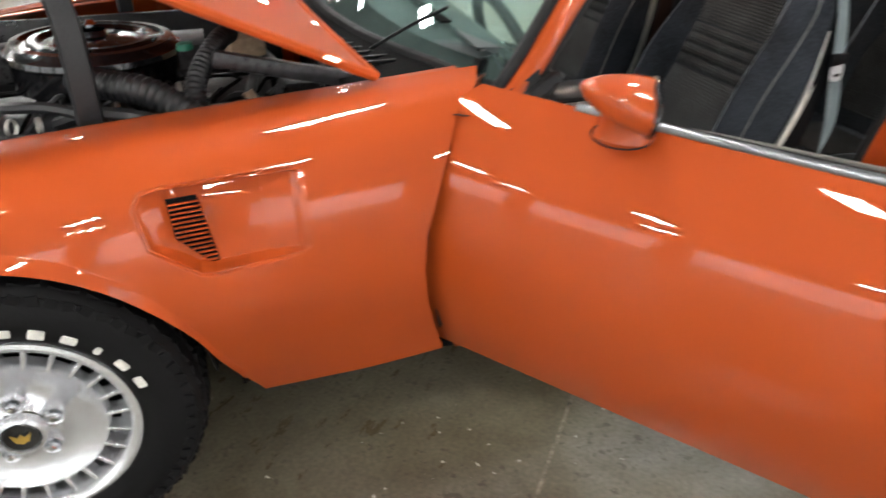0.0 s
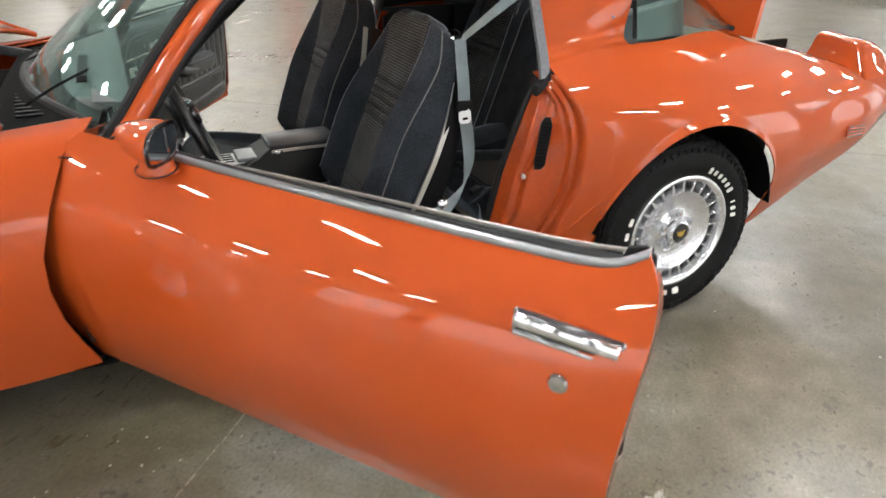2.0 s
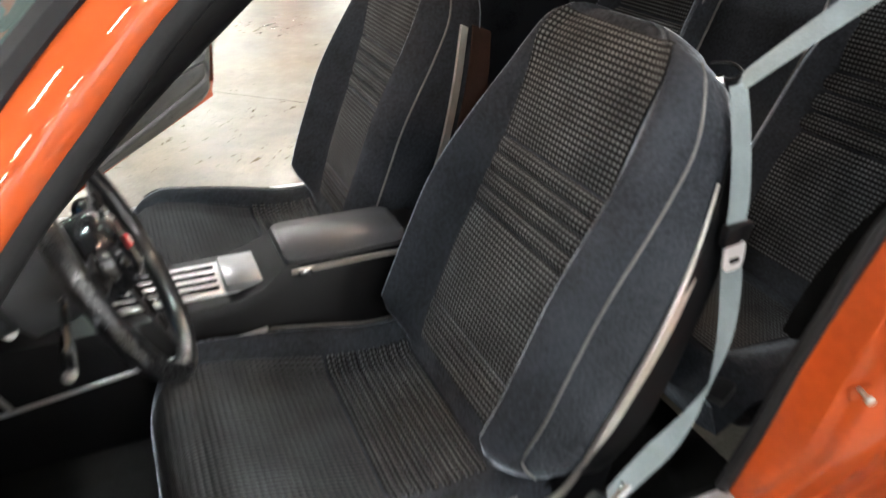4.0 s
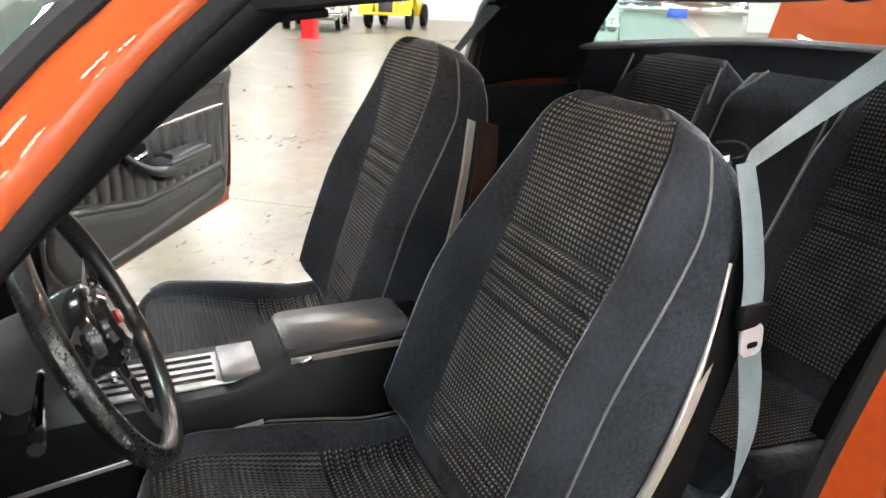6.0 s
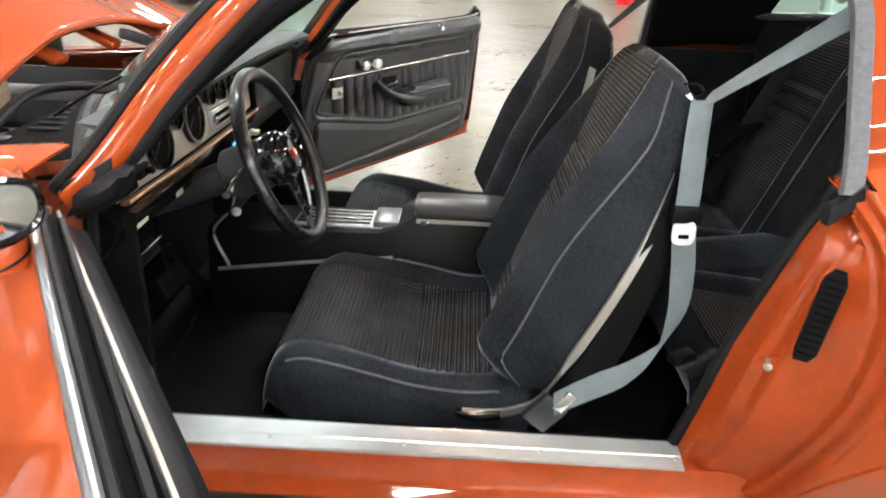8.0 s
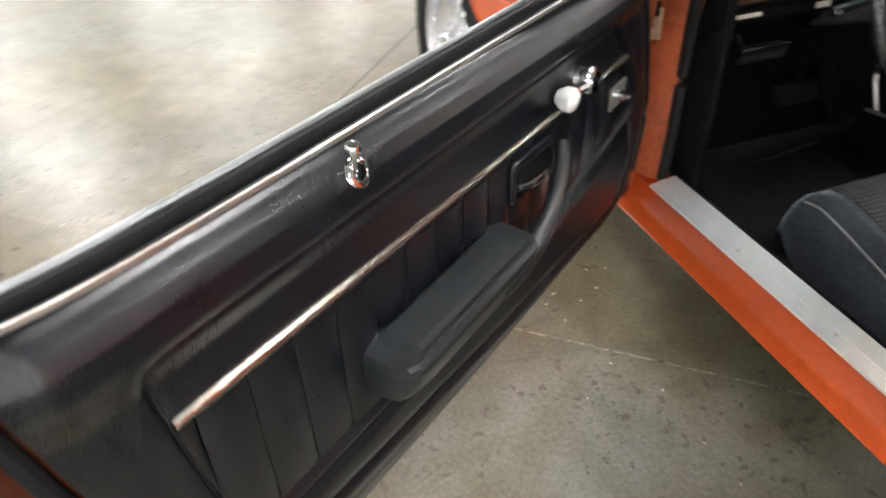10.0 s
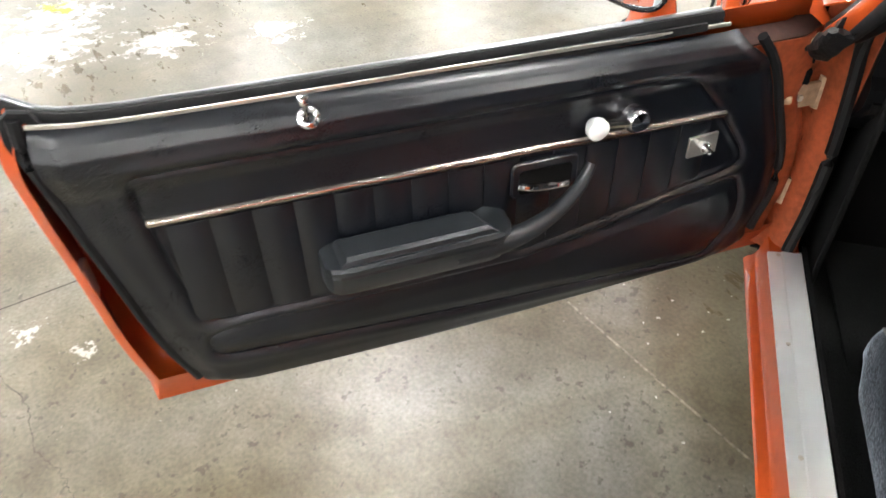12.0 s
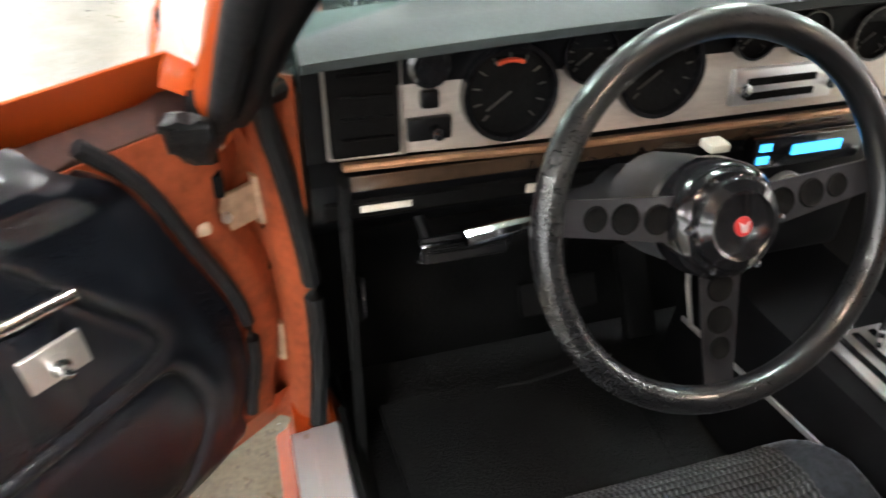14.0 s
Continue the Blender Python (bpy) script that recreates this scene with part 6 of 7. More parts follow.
for y, z, r in ((.557, .834, .056), (.745, .840, .056), (.652, .868, .034), (.868, .872, .030), (.945, .868, .028), (1.045, .860, .034)):
    gm = on_dash(y, z, .003)
    g = part("gauge", revolve([(r * .86, .004), (r * .90, .012), (r, .012), (r * 1.03, .004), (r * 1.03, 0)], 36, None, gm), GLOSS_BLACK, dash, "round black gauge")
    part("gauge_dial", revolve([(.0, .003), (r * .88, .003)], 36, None, gm), MATT_BLACK, dash)
    for i in range(11):
        a = radians(225 - i * 27)
        part("dial_tick", box((0, 0, 0), (r * .16, .0018, .001), 0), DIM_MARK, dash, m=gm @ Matrix.Translation((r * .70 * math.cos(a), r * .70 * math.sin(a), .0042)) @ pose(0, 0, 0, 0, 0, math.degrees(a)))
    part("gauge_needle", box((0, 0, 0), (r * .62, .0018, .0015), 0), DIM_MARK, dash, m=gm @ pose(0, 0, .006, 0, 0, 215) @ Matrix.Translation((r * .28, 0, 0)))
part("redline_arc", tube([on_dash(.557, .834, .0078) @ Vector((.036 * math.cos(a), .036 * math.sin(a), 0)) for a in np.linspace(radians(65), radians(115), 9)], .0028, 5), material("red_arc", (.55, .06, .02), .5), dash)
part("vent_knob", revolve([(.024, 0), (.024, .006), (.018, .008), (.016, .016), (.0, .018)], 24, None, on_dash(.450, .866, .003)), GLOSS_BLACK, dash)
part("switch", box((0, 0, 0), (.020, .020, .012), .003), BLACK_PLASTIC, dash, m=on_dash(.450, .830, .005))
part("headlamp_switch", box((0, 0, 0), (.050, .026, .012), .003), BLACK_PLASTIC, dash, m=on_dash(.448, .797, .005))
part("headlamp_knob", revolve([(.007, 0), (.007, .016), (.0, .018)], 12, None, on_dash(.456, .797, .010)), GLOSS_BLACK, dash)
radio = part("radio", box((0, 0, 0), (.150, .046, .012), .003), ALLOY, dash, "silver radio with two dark slots", m=on_dash(.925, .808, .005))
for k in (-.010, .008):
    part("radio_slot", box((0, 0, 0), (.10, .009, .004), .001, seg=1), MATT_BLACK, dash, m=on_dash(.918, .808 + k, .0125))
for dx in (-.064, .064):
    part("radio_knob", revolve([(.009, 0), (.009, .010), (.0, .012)], 14, None, on_dash(.925 + dx, .808, .010)), CHROME, dash)
part("glove_box", box((1.006, 1.38, .80), (.02, .42, .12), .006), BLACK_PLASTIC, dash)
part("warning_label", box((1.014, .385, .703), (.002, .060, .008), 0), CARD, dash, "pale label strip")
part("warning_label", box((1.014, .575, .700), (.002, .034, .012), 0), CARD, dash)
part("lower_panel", loft([[(x, y, z) for x, z in ((.99, .716), (1.012, .710), (1.008, .690), (.98, .668), (.95, .672))] for y in np.linspace(.315, .885, 8)]), MATT_BLACK, dash)
part("console_tower", box((1.0, .965, .635), (.06, .20, .20), .01), BLACK_PLASTIC, dash)
part("stereo", box((1.034, .940, .716), (.012, .17, .044), .003), GLOSS_BLACK, dash, "aftermarket stereo with blue display")
part("stereo_display", box((1.0415, .950, .719), (.002, .075, .014), 0), BLUE_LED, dash, "blue lit display")
for k in (0, 1):
    part("stereo_button", box((1.0415, .870, .709 + k * .018), (.002, .016, .010), 0), BLUE_LED, dash)
part("clock_gauge", revolve([(.0, .004), (.024, .004), (.027, .010), (.029, .004), (.029, 0)], 24, None, facing((1.035, .925, .652), (1, -.1, .2))), CARD, dash, "small white-faced gauge")
for o in [o for o in bpy.data.objects if o.parent == dash]:
    o.matrix_parent_inverse = Matrix()
dash.location.z = .026
dash.location.y = -.008
part("kick_vent", box((.945, .350, .541), (.050, .008, .044), .003, m=pose(0, 0, 0, 0, 0, -8)), BLACK_PLASTIC, car)
for i in range(6):
    part("kick_vent_slat", box((.945, .3555, .524 + i * .007), (.042, .004, .0028), 0, m=pose(0, 0, 0, 0, 0, -8)), GREY_SEAL, car)
part("parking_brake_pedal", box((.950, .495, .608), (.018, .120, .036), .004, m=pose(0, 0, 0, 0, -28, 0)), RUBBER, car, "black ribbed parking brake pedal")
part("pedal_frame", tube([(.956 + (z - .608) * .5, y, z) for y, z in rounded_path([(.432, .589), (.558, .589), (.558, .628), (.432, .628), (.432, .589)], .005)], .0032, 6), CHROME, car, "chrome pedal frame")
for i in range(5):
    part("pedal_rib", box((.960 + (.596 + i * .006 - .608) * .5, .495, .596 + i * .006), (.003, .108, .002), 0), RUBBER, car)
part("parking_brake_arm", tube([(.945, .45, .61), (.92, .43, .68), (.90, .42, .76)], .008, 6, steps=8), BLACK_PLASTIC, car)
part("tower_edge", tube([(1.046, .868, .700), (1.022, .862, .588), (.968, .860, .515), (1.000, .866, .415)], .0045, 6, steps=18), WORN_CHROME, car, "bright edge of the console tower")
part("key_lock", revolve([(.012, 0), (.012, .014), (.0, .016)], 14, None, facing((1.03, .862, .575), (.6, -.8, .2))), WHITE_KNOB, car)
part("brake_pedal", box((.93, .66, .47), (.02, .13, .055), .008, m=pose(0, 0, 0, 0, -30, 0)), MATT_BLACK, car)
part("pedal_arm", tube([(.90, .68, .62), (.91, .67, .54), (.93, .66, .48)], .007, 6), MATT_BLACK, car)
part("gas_pedal", box((.90, .82, .42), (.02, .055, .16), .008, m=pose(0, 0, 0, 0, -35, 0)), MATT_BLACK, car)
part("floor_mat", box((1.12, .58, .284), (.40, .40, .010), .004, m=pose(0, 0, 0, 0, 6, 3)), CARPET, car, "black floor mat")
part("mat_edge", tube([(.94, .40, .30), (.95, .62, .305), (.93, .78, .31)], .004, 6), SEAL, car)

# steering wheel and column
sw = facing((1.215, .672, .787), (.925, -.02, .38))
wheel_rim = part("steering_wheel", revolve([(.188 + .0152 * math.cos(a), .0152 * math.sin(a)) for a in np.linspace(0, 2 * math.pi, 14)], 72, None, sw), WHEEL_RIM, car, "three-spoke sports steering wheel with a black grooved rim")
for ang in (8, 172, 270):
    mm = sw @ pose(0, 0, 0, 0, 0, ang)
    bm = slab([(.030, -.024), (.170, -.017), (.188, -.020), (.188, .020), (.170, .017), (.030, .024)], .004, None, mm @ Matrix.Translation((0, 0, -.010)), 0)
    part("spoke", bm, material("dark_spoke", (.05, .05, .055), .32, .8, vary=.2), wheel_rim, "dark metal spoke with round holes")
    for r, q0 in ((.070, .0125), (.105, .0125), (.136, .010)):
        part("spoke_hole", revolve([(.0, .0052), (q0, .0052), (q0 + .0015, .0062), (q0 + .003, .004)], 16, None, mm @ Matrix.Translation((r, 0, -.010))), MATT_BLACK, wheel_rim)
part("wheel_hub", revolve([(.062, -.03), (.060, .0), (.052, .012), (.046, .014), (.044, .022), (.034, .028), (.030, .026), (.0, .027)], 32, None, sw), GLOSS_BLACK, wheel_rim, "black horn button hub")
part("horn_emblem", revolve([(.0, .029), (.009, .0285), (.010, .027)], 20, None, sw), RED_PLASTIC, wheel_rim, "red and silver emblem disc")
part("horn_emblem_shape", slab([(-.0055, .005), (0, .0015), (.0055, .005), (.003, -.0055), (-.003, -.0055)], .001, None, sw @ Matrix.Translation((0, 0, .0292))), ALLOY, wheel_rim)
for i in range(6):
    a = i * math.pi / 3
    part("hub_bolt", revolve([(.004, .014), (.004, .017), (.0, .018)], 8, None, sw @ Matrix.Translation((.050 * math.cos(a), .050 * math.sin(a), 0))), CHROME, wheel_rim)
part("steering_column", loft([[sw @ Vector((r * math.cos(a), r * math.sin(a) * .95, h)) for a in np.linspace(0, 2 * math.pi, 20, endpoint=False)] for r, h in ((.045, -.035), (.060, -.045), (.062, -.09), (.060, -.13), (.045, -.14), (.038, -.145), (.034, -.34))]), material("column_grey", (.045, .047, .05), .45, vary=.15), car, "grey steering column shroud")
part("column_stalk", tube([tuple(sw @ Vector((-.05, .0, -.075))), (1.160, .560, .790), (1.162, .493, .784), (1.166, .421, .779)], [.007, .005, .005, .0055, .0085, .0085], 8, steps=14), CHROME, car, "chrome turn signal stalk")
part("ignition", revolve([(.016, 0), (.016, .02), (.0, .022)], 14, None, facing((1.15, .735, .755), (.5, .8, .2))), CHROME, car)
part("hazard_knob", box((1.145, .695, .832), (.022, .024, .010), .003), CARD, car)


# ---- the hall ----
hall = Matrix.Translation((1.12, .058, 0)) @ pose(0, 0, 0, 0, 0, 49.8)   # its x runs along one floor joint, its y along the other


CONCRETE = bpy.data.materials.new("polished_concrete")
CONCRETE.use_nodes = True
nt = CONCRETE.node_tree
pb = nt.nodes["Principled BSDF"]
tc = nt.nodes.new("ShaderNodeTexCoord")


def noise_node(scale, detail, rough=0.55):
    n = nt.nodes.new("ShaderNodeTexNoise")
    n.inputs["Scale"].default_value, n.inputs["Detail"].default_value, n.inputs["Roughness"].default_value = scale, detail, rough
    nt.links.new(tc.outputs["Object"], n.inputs["Vector"])
    return n


def math_node(kind, a, b, c=None):
    """A math node on two or three values or sockets."""
    n = nt.nodes.new("ShaderNodeMath")
    n.operation = kind
    for i, v in enumerate((a, b, c)):
        if v is None:
            continue
        if isinstance(v, (int, float)):
            n.inputs[i].default_value = v
        else:
            nt.links.new(v, n.inputs[i])
    return n.outputs[0]


def ramp_node(value, stops):
    """A colour ramp with the given (position, colour) stops."""
    r = nt.nodes.new("ShaderNodeValToRGB")
    while len(r.color_ramp.elements) < len(stops):
        r.color_ramp.elements.new(.5)
    for el, (p, c) in zip(r.color_ramp.elements, stops):
        el.position, el.color = p, (*c, 1)
    nt.links.new(value, r.inputs[0])
    return r.outputs[0]


big, mid, fine = noise_node(.55, 4, .5), noise_node(2.4, 6, .6), noise_node(90, 4)
stain = noise_node(8.5, 9, .68)
cloud = math_node("MULTIPLY_ADD", stain.outputs[0], .34, math_node("MULTIPLY_ADD", mid.outputs[0], .38, math_node("MULTIPLY", big.outputs[0], .28)))
base = ramp_node(cloud, [(.37, (.076, .066, .043)), (.50, (.138, .124, .092)), (.63, (.215, .200, .160))])
tint = ramp_node(noise_node(1.1, 4, .55).outputs[0], [(.36, (1.05, 1.0, .86)), (.50, (1.0, 1.0, .97)), (.64, (.92, .98, 1.06))])
toned = nt.nodes.new("ShaderNodeVectorMath")
toned.operation = "MULTIPLY"
nt.links.new(base, toned.inputs[0])
nt.links.new(tint, toned.inputs[1])
grit = nt.nodes.new("ShaderNodeMapRange")
grit.inputs[1].default_value, grit.inputs[2].default_value, grit.inputs[3].default_value, grit.inputs[4].default_value = .3, .7, .78, 1.22
nt.links.new(fine.outputs[0], grit.inputs[0])
mulc = nt.nodes.new("ShaderNodeVectorMath")
mulc.operation = "SCALE"
nt.links.new(toned.outputs[0], mulc.inputs[0])
nt.links.new(grit.outputs[0], mulc.inputs["Scale"])
# torn white paint left on the concrete: ragged islands within a few wide patches
ragged = noise_node(13.0, 9, .72)
reach = None
for px, py, pr in ((-.12, -2.78, .50), (-.42, -2.92, .42), (-.30, -2.25, .30), (-.55, -1.78, .22), (1.42, -1.40, .10), (1.40, -1.56, .09), (2.1, -.62, .10)):
    q = hall.inverted() @ Vector((px, py, 0))
    ds = nt.nodes.new("ShaderNodeVectorMath")
    ds.operation = "DISTANCE"
    ds.inputs[1].default_value = q
    nt.links.new(tc.outputs["Object"], ds.inputs[0])
    fall = nt.nodes.new("ShaderNodeMapRange")
    fall.inputs[1].default_value, fall.inputs[2].default_value, fall.inputs[3].default_value, fall.inputs[4].default_value = 0, pr, 1 if pr > .2 else .72, 0
    nt.links.new(ds.outputs["Value"], fall.inputs[0])
    if reach is None:
        reach = fall.outputs[0]
    else:
        mxm = nt.nodes.new("ShaderNodeMath")
        mxm.operation = "MAXIMUM"
        nt.links.new(reach, mxm.inputs[0])
        nt.links.new(fall.outputs[0], mxm.inputs[1])
        reach = mxm.outputs[0]
sm = nt.nodes.new("ShaderNodeMath")
sm.operation = "MULTIPLY_ADD"
sm.inputs[1].default_value = .30
nt.links.new(reach, sm.inputs[0])
nt.links.new(ragged.outputs[0], sm.inputs[2])
cut = nt.nodes.new("ShaderNodeMapRange")
cut.inputs[1].default_value, cut.inputs[2].default_value = .662, .690
nt.links.new(sm.outputs[0], cut.inputs[0])
gate = nt.nodes.new("ShaderNodeMath")
gate.operation = "MULTIPLY"
near = nt.nodes.new("ShaderNodeMapRange")
near.inputs[1].default_value, near.inputs[2].default_value = 0, .10
nt.links.new(reach, near.inputs[0])
nt.links.new(cut.outputs[0], gate.inputs[0])
nt.links.new(near.outputs[0], gate.inputs[1])
paintmix = nt.nodes.new("ShaderNodeMix")
paintmix.data_type = "RGBA"
paintmix.inputs[7].default_value = (.42, .41, .38, 1)
nt.links.new(gate.outputs[0], paintmix.inputs[0])
dots, crowd = noise_node(70, 3, .6), noise_node(2.2, 4, .6)
dsum = nt.nodes.new("ShaderNodeMath")
dsum.operation = "MULTIPLY_ADD"
dsum.inputs[1].default_value = .35
nt.links.new(crowd.outputs[0], dsum.inputs[0])
nt.links.new(dots.outputs[0], dsum.inputs[2])
dcut = nt.nodes.new("ShaderNodeMapRange")
dcut.inputs[1].default_value, dcut.inputs[2].default_value, dcut.inputs[4].default_value = .90, .94, .55
nt.links.new(dsum.outputs[0], dcut.inputs[0])
speck = nt.nodes.new("ShaderNodeMix")
speck.data_type = "RGBA"
speck.inputs[7].default_value = (.50, .48, .42, 1)
nt.links.new(dcut.outputs[0], speck.inputs[0])
# small dark pits and grease spots
pit = nt.nodes.new("ShaderNodeMapRange")
pit.inputs[1].default_value, pit.inputs[2].default_value, pit.inputs[4].default_value = .80, .86, .65
nt.links.new(math_node("MULTIPLY_ADD", noise_node(3.1, 4, .6).outputs[0], .40, noise_node(34, 4, .6).outputs[0]), pit.inputs[0])
pitted = nt.nodes.new("ShaderNodeMix")
pitted.data_type = "RGBA"
pitted.inputs[7].default_value = (.050, .042, .028, 1)
nt.links.new(pit.outputs[0], pitted.inputs[0])
nt.links.new(mulc.outputs[0], pitted.inputs[6])
nt.links.new(pitted.outputs[2], speck.inputs[6])
nt.links.new(speck.outputs[2], paintmix.inputs[6])
nt.links.new(paintmix.outputs[2], pb.inputs["Base Color"])
# trowel marks: polish that comes and goes in short streaks
trowel = nt.nodes.new("ShaderNodeMapping")
trowel.inputs["Rotation"].default_value = (0, 0, .5)
trowel.inputs["Scale"].default_value = (1, 3.2, 1)
nt.links.new(tc.outputs["Object"], trowel.inputs[0])
streak = noise_node(7.0, 6, .65)
nt.links.new(trowel.outputs[0], streak.inputs["Vector"])
polish = nt.nodes.new("ShaderNodeMapRange")
polish.inputs[1].default_value, polish.inputs[2].default_value, polish.inputs[3].default_value, polish.inputs[4].default_value = .30, .70, .25, .35
nt.links.new(math_node("MULTIPLY_ADD", streak.outputs[0], .6, math_node("MULTIPLY", big.outputs[0], .4)), polish.inputs[0])
nt.links.new(polish.outputs[0], pb.inputs["Roughness"])
bp = nt.nodes.new("ShaderNodeBump")
bp.inputs["Distance"].default_value = .00022
nt.links.new(fine.outputs[0], bp.inputs["Height"])
nt.links.new(bp.outputs[0], pb.inputs["Normal"])

WALL_GREY = material("painted_block_wall", (.36, .35, .335), .7, vary=.12, bump=.002, scale=30, spot=.6)
WALL_WHITE = material("white_wall", (.74, .74, .73), .6, vary=.06, spot=.5)
WALL_DIM = material("dull_painted_wall", (.30, .30, .295), .6, vary=.10, spot=.5)
CEILING = material("ceiling_deck", (.15, .15, .155), .8, vary=.1, spot=.5)
DARK_STEEL = material("dark_steel", (.10, .10, .11), .5, .3, vary=.2)
RED_PAINT = material("red_column_paint", (.55, .012, .018), .35, coat=.2, vary=.08)
# emission added to strengthen the doors' reflections and light the car's side
GLOW_DOOR = material("glowing_door_panel", (.80, .82, .84), .5, emit=2.0)
YELLOW_LINE = material("yellow_floor_paint", (.55, .44, .12), .5, vary=.3, spot=6)
FLAKE = material("white_paint_residue", (.66, .65, .61), .4, vary=.12, bump=.0006, scale=60)
TUBE_LIGHT = material("lamp_tube", (1.0, .98, .95), .5, emit=132.0)

X0, X1, Y0, Y1, TOP = -14.0, 30.0, -13.0, 22.0, 5.6
floor_m = hall.copy()
me = bmesh.new()
V = [me.verts.new(p) for p in ((-60, -60, 0), (80, -60, 0), (80, 80, 0), (-60, 80, 0))]
me.faces.new(V)
floor = tagged(part("floor", me, CONCRETE, None, smooth=False, m=floor_m), "polished stained concrete floor with saw-cut joints", kind="structure")
JOINT = material("joint_dirt", (.075, .065, .05), .8, vary=.3)
PALE_JOINT = material("joint_filler", (.22, .20, .16), .7, vary=.85, spot=16, scale=70)


def joint(a0, b0, a1, b1, wide, mat, name="floor_joint"):
    n = 40
    pts = [(a0 + (a1 - a0) * f, b0 + (b1 - b0) * f) for f in np.linspace(0, 1, n)]
    d = np.array((b0 - b1, a1 - a0), float)
    d /= np.linalg.norm(d)
    rows = [[(p[0] + d[0] * k * (wide / 2 + random.uniform(-.15, .15) * wide), p[1] + d[1] * k * (wide / 2), .0015) for k in (-1, 1)] for p in pts]
    bm = bmesh.new()
    quads(bm, rows)
    return tagged(part(name, bm, mat, None, smooth=False, m=hall), "straight saw-cut joint in the concrete", "floor joint", kind="structure")


for k in range(-3, 5):
    joint(-14, k * 4.6, 30, k * 4.6, .007, PALE_JOINT if k == 0 else JOINT)
    joint(-1.20 + k * 4.6, -13, -1.20 + k * 4.6, 22, .007, JOINT)


def crack(pts, wide=.003):
    p = []
    for (a, b), (c, e) in zip(pts[:-1], pts[1:]):
        for f in np.linspace(0, 1, 14, endpoint=False):
            p.append((a + (c - a) * f + random.gauss(0, .0022), b + (e - b) * f + random.gauss(0, .0022)))
    p = np.array(p)
    t = np.gradient(p, axis=0)
    t /= np.maximum(np.linalg.norm(t, axis=1, keepdims=True), 1e-6)
    rows = [[(x - ty * w, y + tx * w, .002), (x + ty * w, y - tx * w, .002)] for (x, y), (tx, ty), w in zip(p, t, [wide * random.uniform(.15, .5) for _ in p])]
    bm = bmesh.new()
    quads(bm, rows)
    return tagged(part("floor_crack", bm, JOINT, None, smooth=False), "thin wandering crack in the concrete", "crack", kind="structure")


crack([(1.49, -1.66), (1.60, -1.40), (1.70, -1.30), (1.73, -1.20), (1.80, -1.10)])


def flakes(name, spots, mat, label, seed):
    """Torn remains of floor paint: many thin ragged islands, as one piece of the floor."""
    rnd = random.Random(seed)
    bm = bmesh.new()
    for cx, cy, spread, count, size in spots:
        for _ in range(count):
            x, y = cx + rnd.gauss(0, spread), cy + rnd.gauss(0, spread)
            r = size * rnd.uniform(.2, 1.0) ** 1.5
            n = rnd.randint(9, 15)
            st, tu = rnd.uniform(.5, 1), rnd.uniform(0, 3)
            ring = []
            for i in range(n):
                a = i * 2 * math.pi / n
                q = r * rnd.uniform(.25, 1.2)
                px, py = q * math.cos(a), q * math.sin(a) * st
                ring.append((x + px * math.cos(tu) - py * math.sin(tu), y + px * math.sin(tu) + py * math.cos(tu), .0022 + rnd.uniform(0, .0006)))
            bm.faces.new([bm.verts.new(p) for p in ring])
    return tagged(part(name, bm, mat, None, smooth=False), label, "paint flakes", kind="stuff")


flakes("floor_specks", [(.62, -.16, .07, 26, .008), (.85, .03, .09, 18, .007), (.50, -.05, .12, 20, .008), (.95, .20, .25, 14, .005), (1.2, -.9, .8, 40, .004), (2.3, -.5, .6, 24, .005), (3.4, .3, .7, 18, .006), (.3, .2, .5, 18, .006), (1.6, .2, .4, 22, .005)], FLAKE, "small pale specks and scuffs on the concrete", 5)
flakes("yellow_paint_spot", [(-.55, -3.03, .05, 8, .06), (2.16, -.66, .02, 4, .03)], material("bright_yellow_paint", (.72, .70, .03), .45, vary=.1), "spilt bright yellow paint spot", 9)


def wall(name, a0, b0, a1, b1, mat, label, z1=TOP):
    c, L = ((a0 + a1) / 2, (b0 + b1) / 2), math.hypot(a1 - a0, b1 - b0)
    ang = math.degrees(math.atan2(b1 - b0, a1 - a0))
    return tagged(part(name, box((0, 0, z1 / 2), (L, .2, z1), .0), mat, None, label, smooth=False, m=hall @ pose(c[0], c[1], 0, 0, 0, ang)), kind="structure")


wall("wall_north", X0, Y1, X1, Y1, WALL_GREY, "grey painted concrete block wall")
wall("wall_south", X0, Y0, X1, Y0, WALL_DIM, "dull grey painted hall wall surface")
wall("wall_east", X1, Y0, X1, Y1, WALL_WHITE, "white painted hall wall surface")
wall("wall_west", X0, Y0, X0, Y1, WALL_DIM, "dull grey painted hall wall surface")
tagged(part("ceiling", box(((X0 + X1) / 2, (Y0 + Y1) / 2, TOP + .1), (X1 - X0, Y1 - Y0, .2), 0), CEILING, None, "pale corrugated ceiling deck", smooth=False, m=hall), kind="structure")


# ceiling lamps: flat bright fittings in rows
def ceiling_lamp(a, b):
    c = thing("ceiling_lamp", "flat white ceiling lamp panel, lit", "ceiling lamp", hall @ pose(a, b, TOP - .35), "rows of ceiling lamps")
    part("lamp_housing", box((0, 0, .05), (.98, .40, .06), .01), WALL_WHITE, c)
    part("lamp_panel", box((0, 0, .012), (.90, .34, .02), .006), TUBE_LIGHT, c)
    for x in (-.4, .4):
        part("lamp_hanger", box((x, 0, .215), (.015, .015, .28), 0), DARK_STEEL, c)
    return c


first = ceiling_lamp(-8.66, -8.07)
for i in range(8):
    for j in range(7):
        if i or j:
            copy_thing(first, hall @ pose(-8.66 + i * 4.8, -8.07 + j * 4.6, TOP - .35))

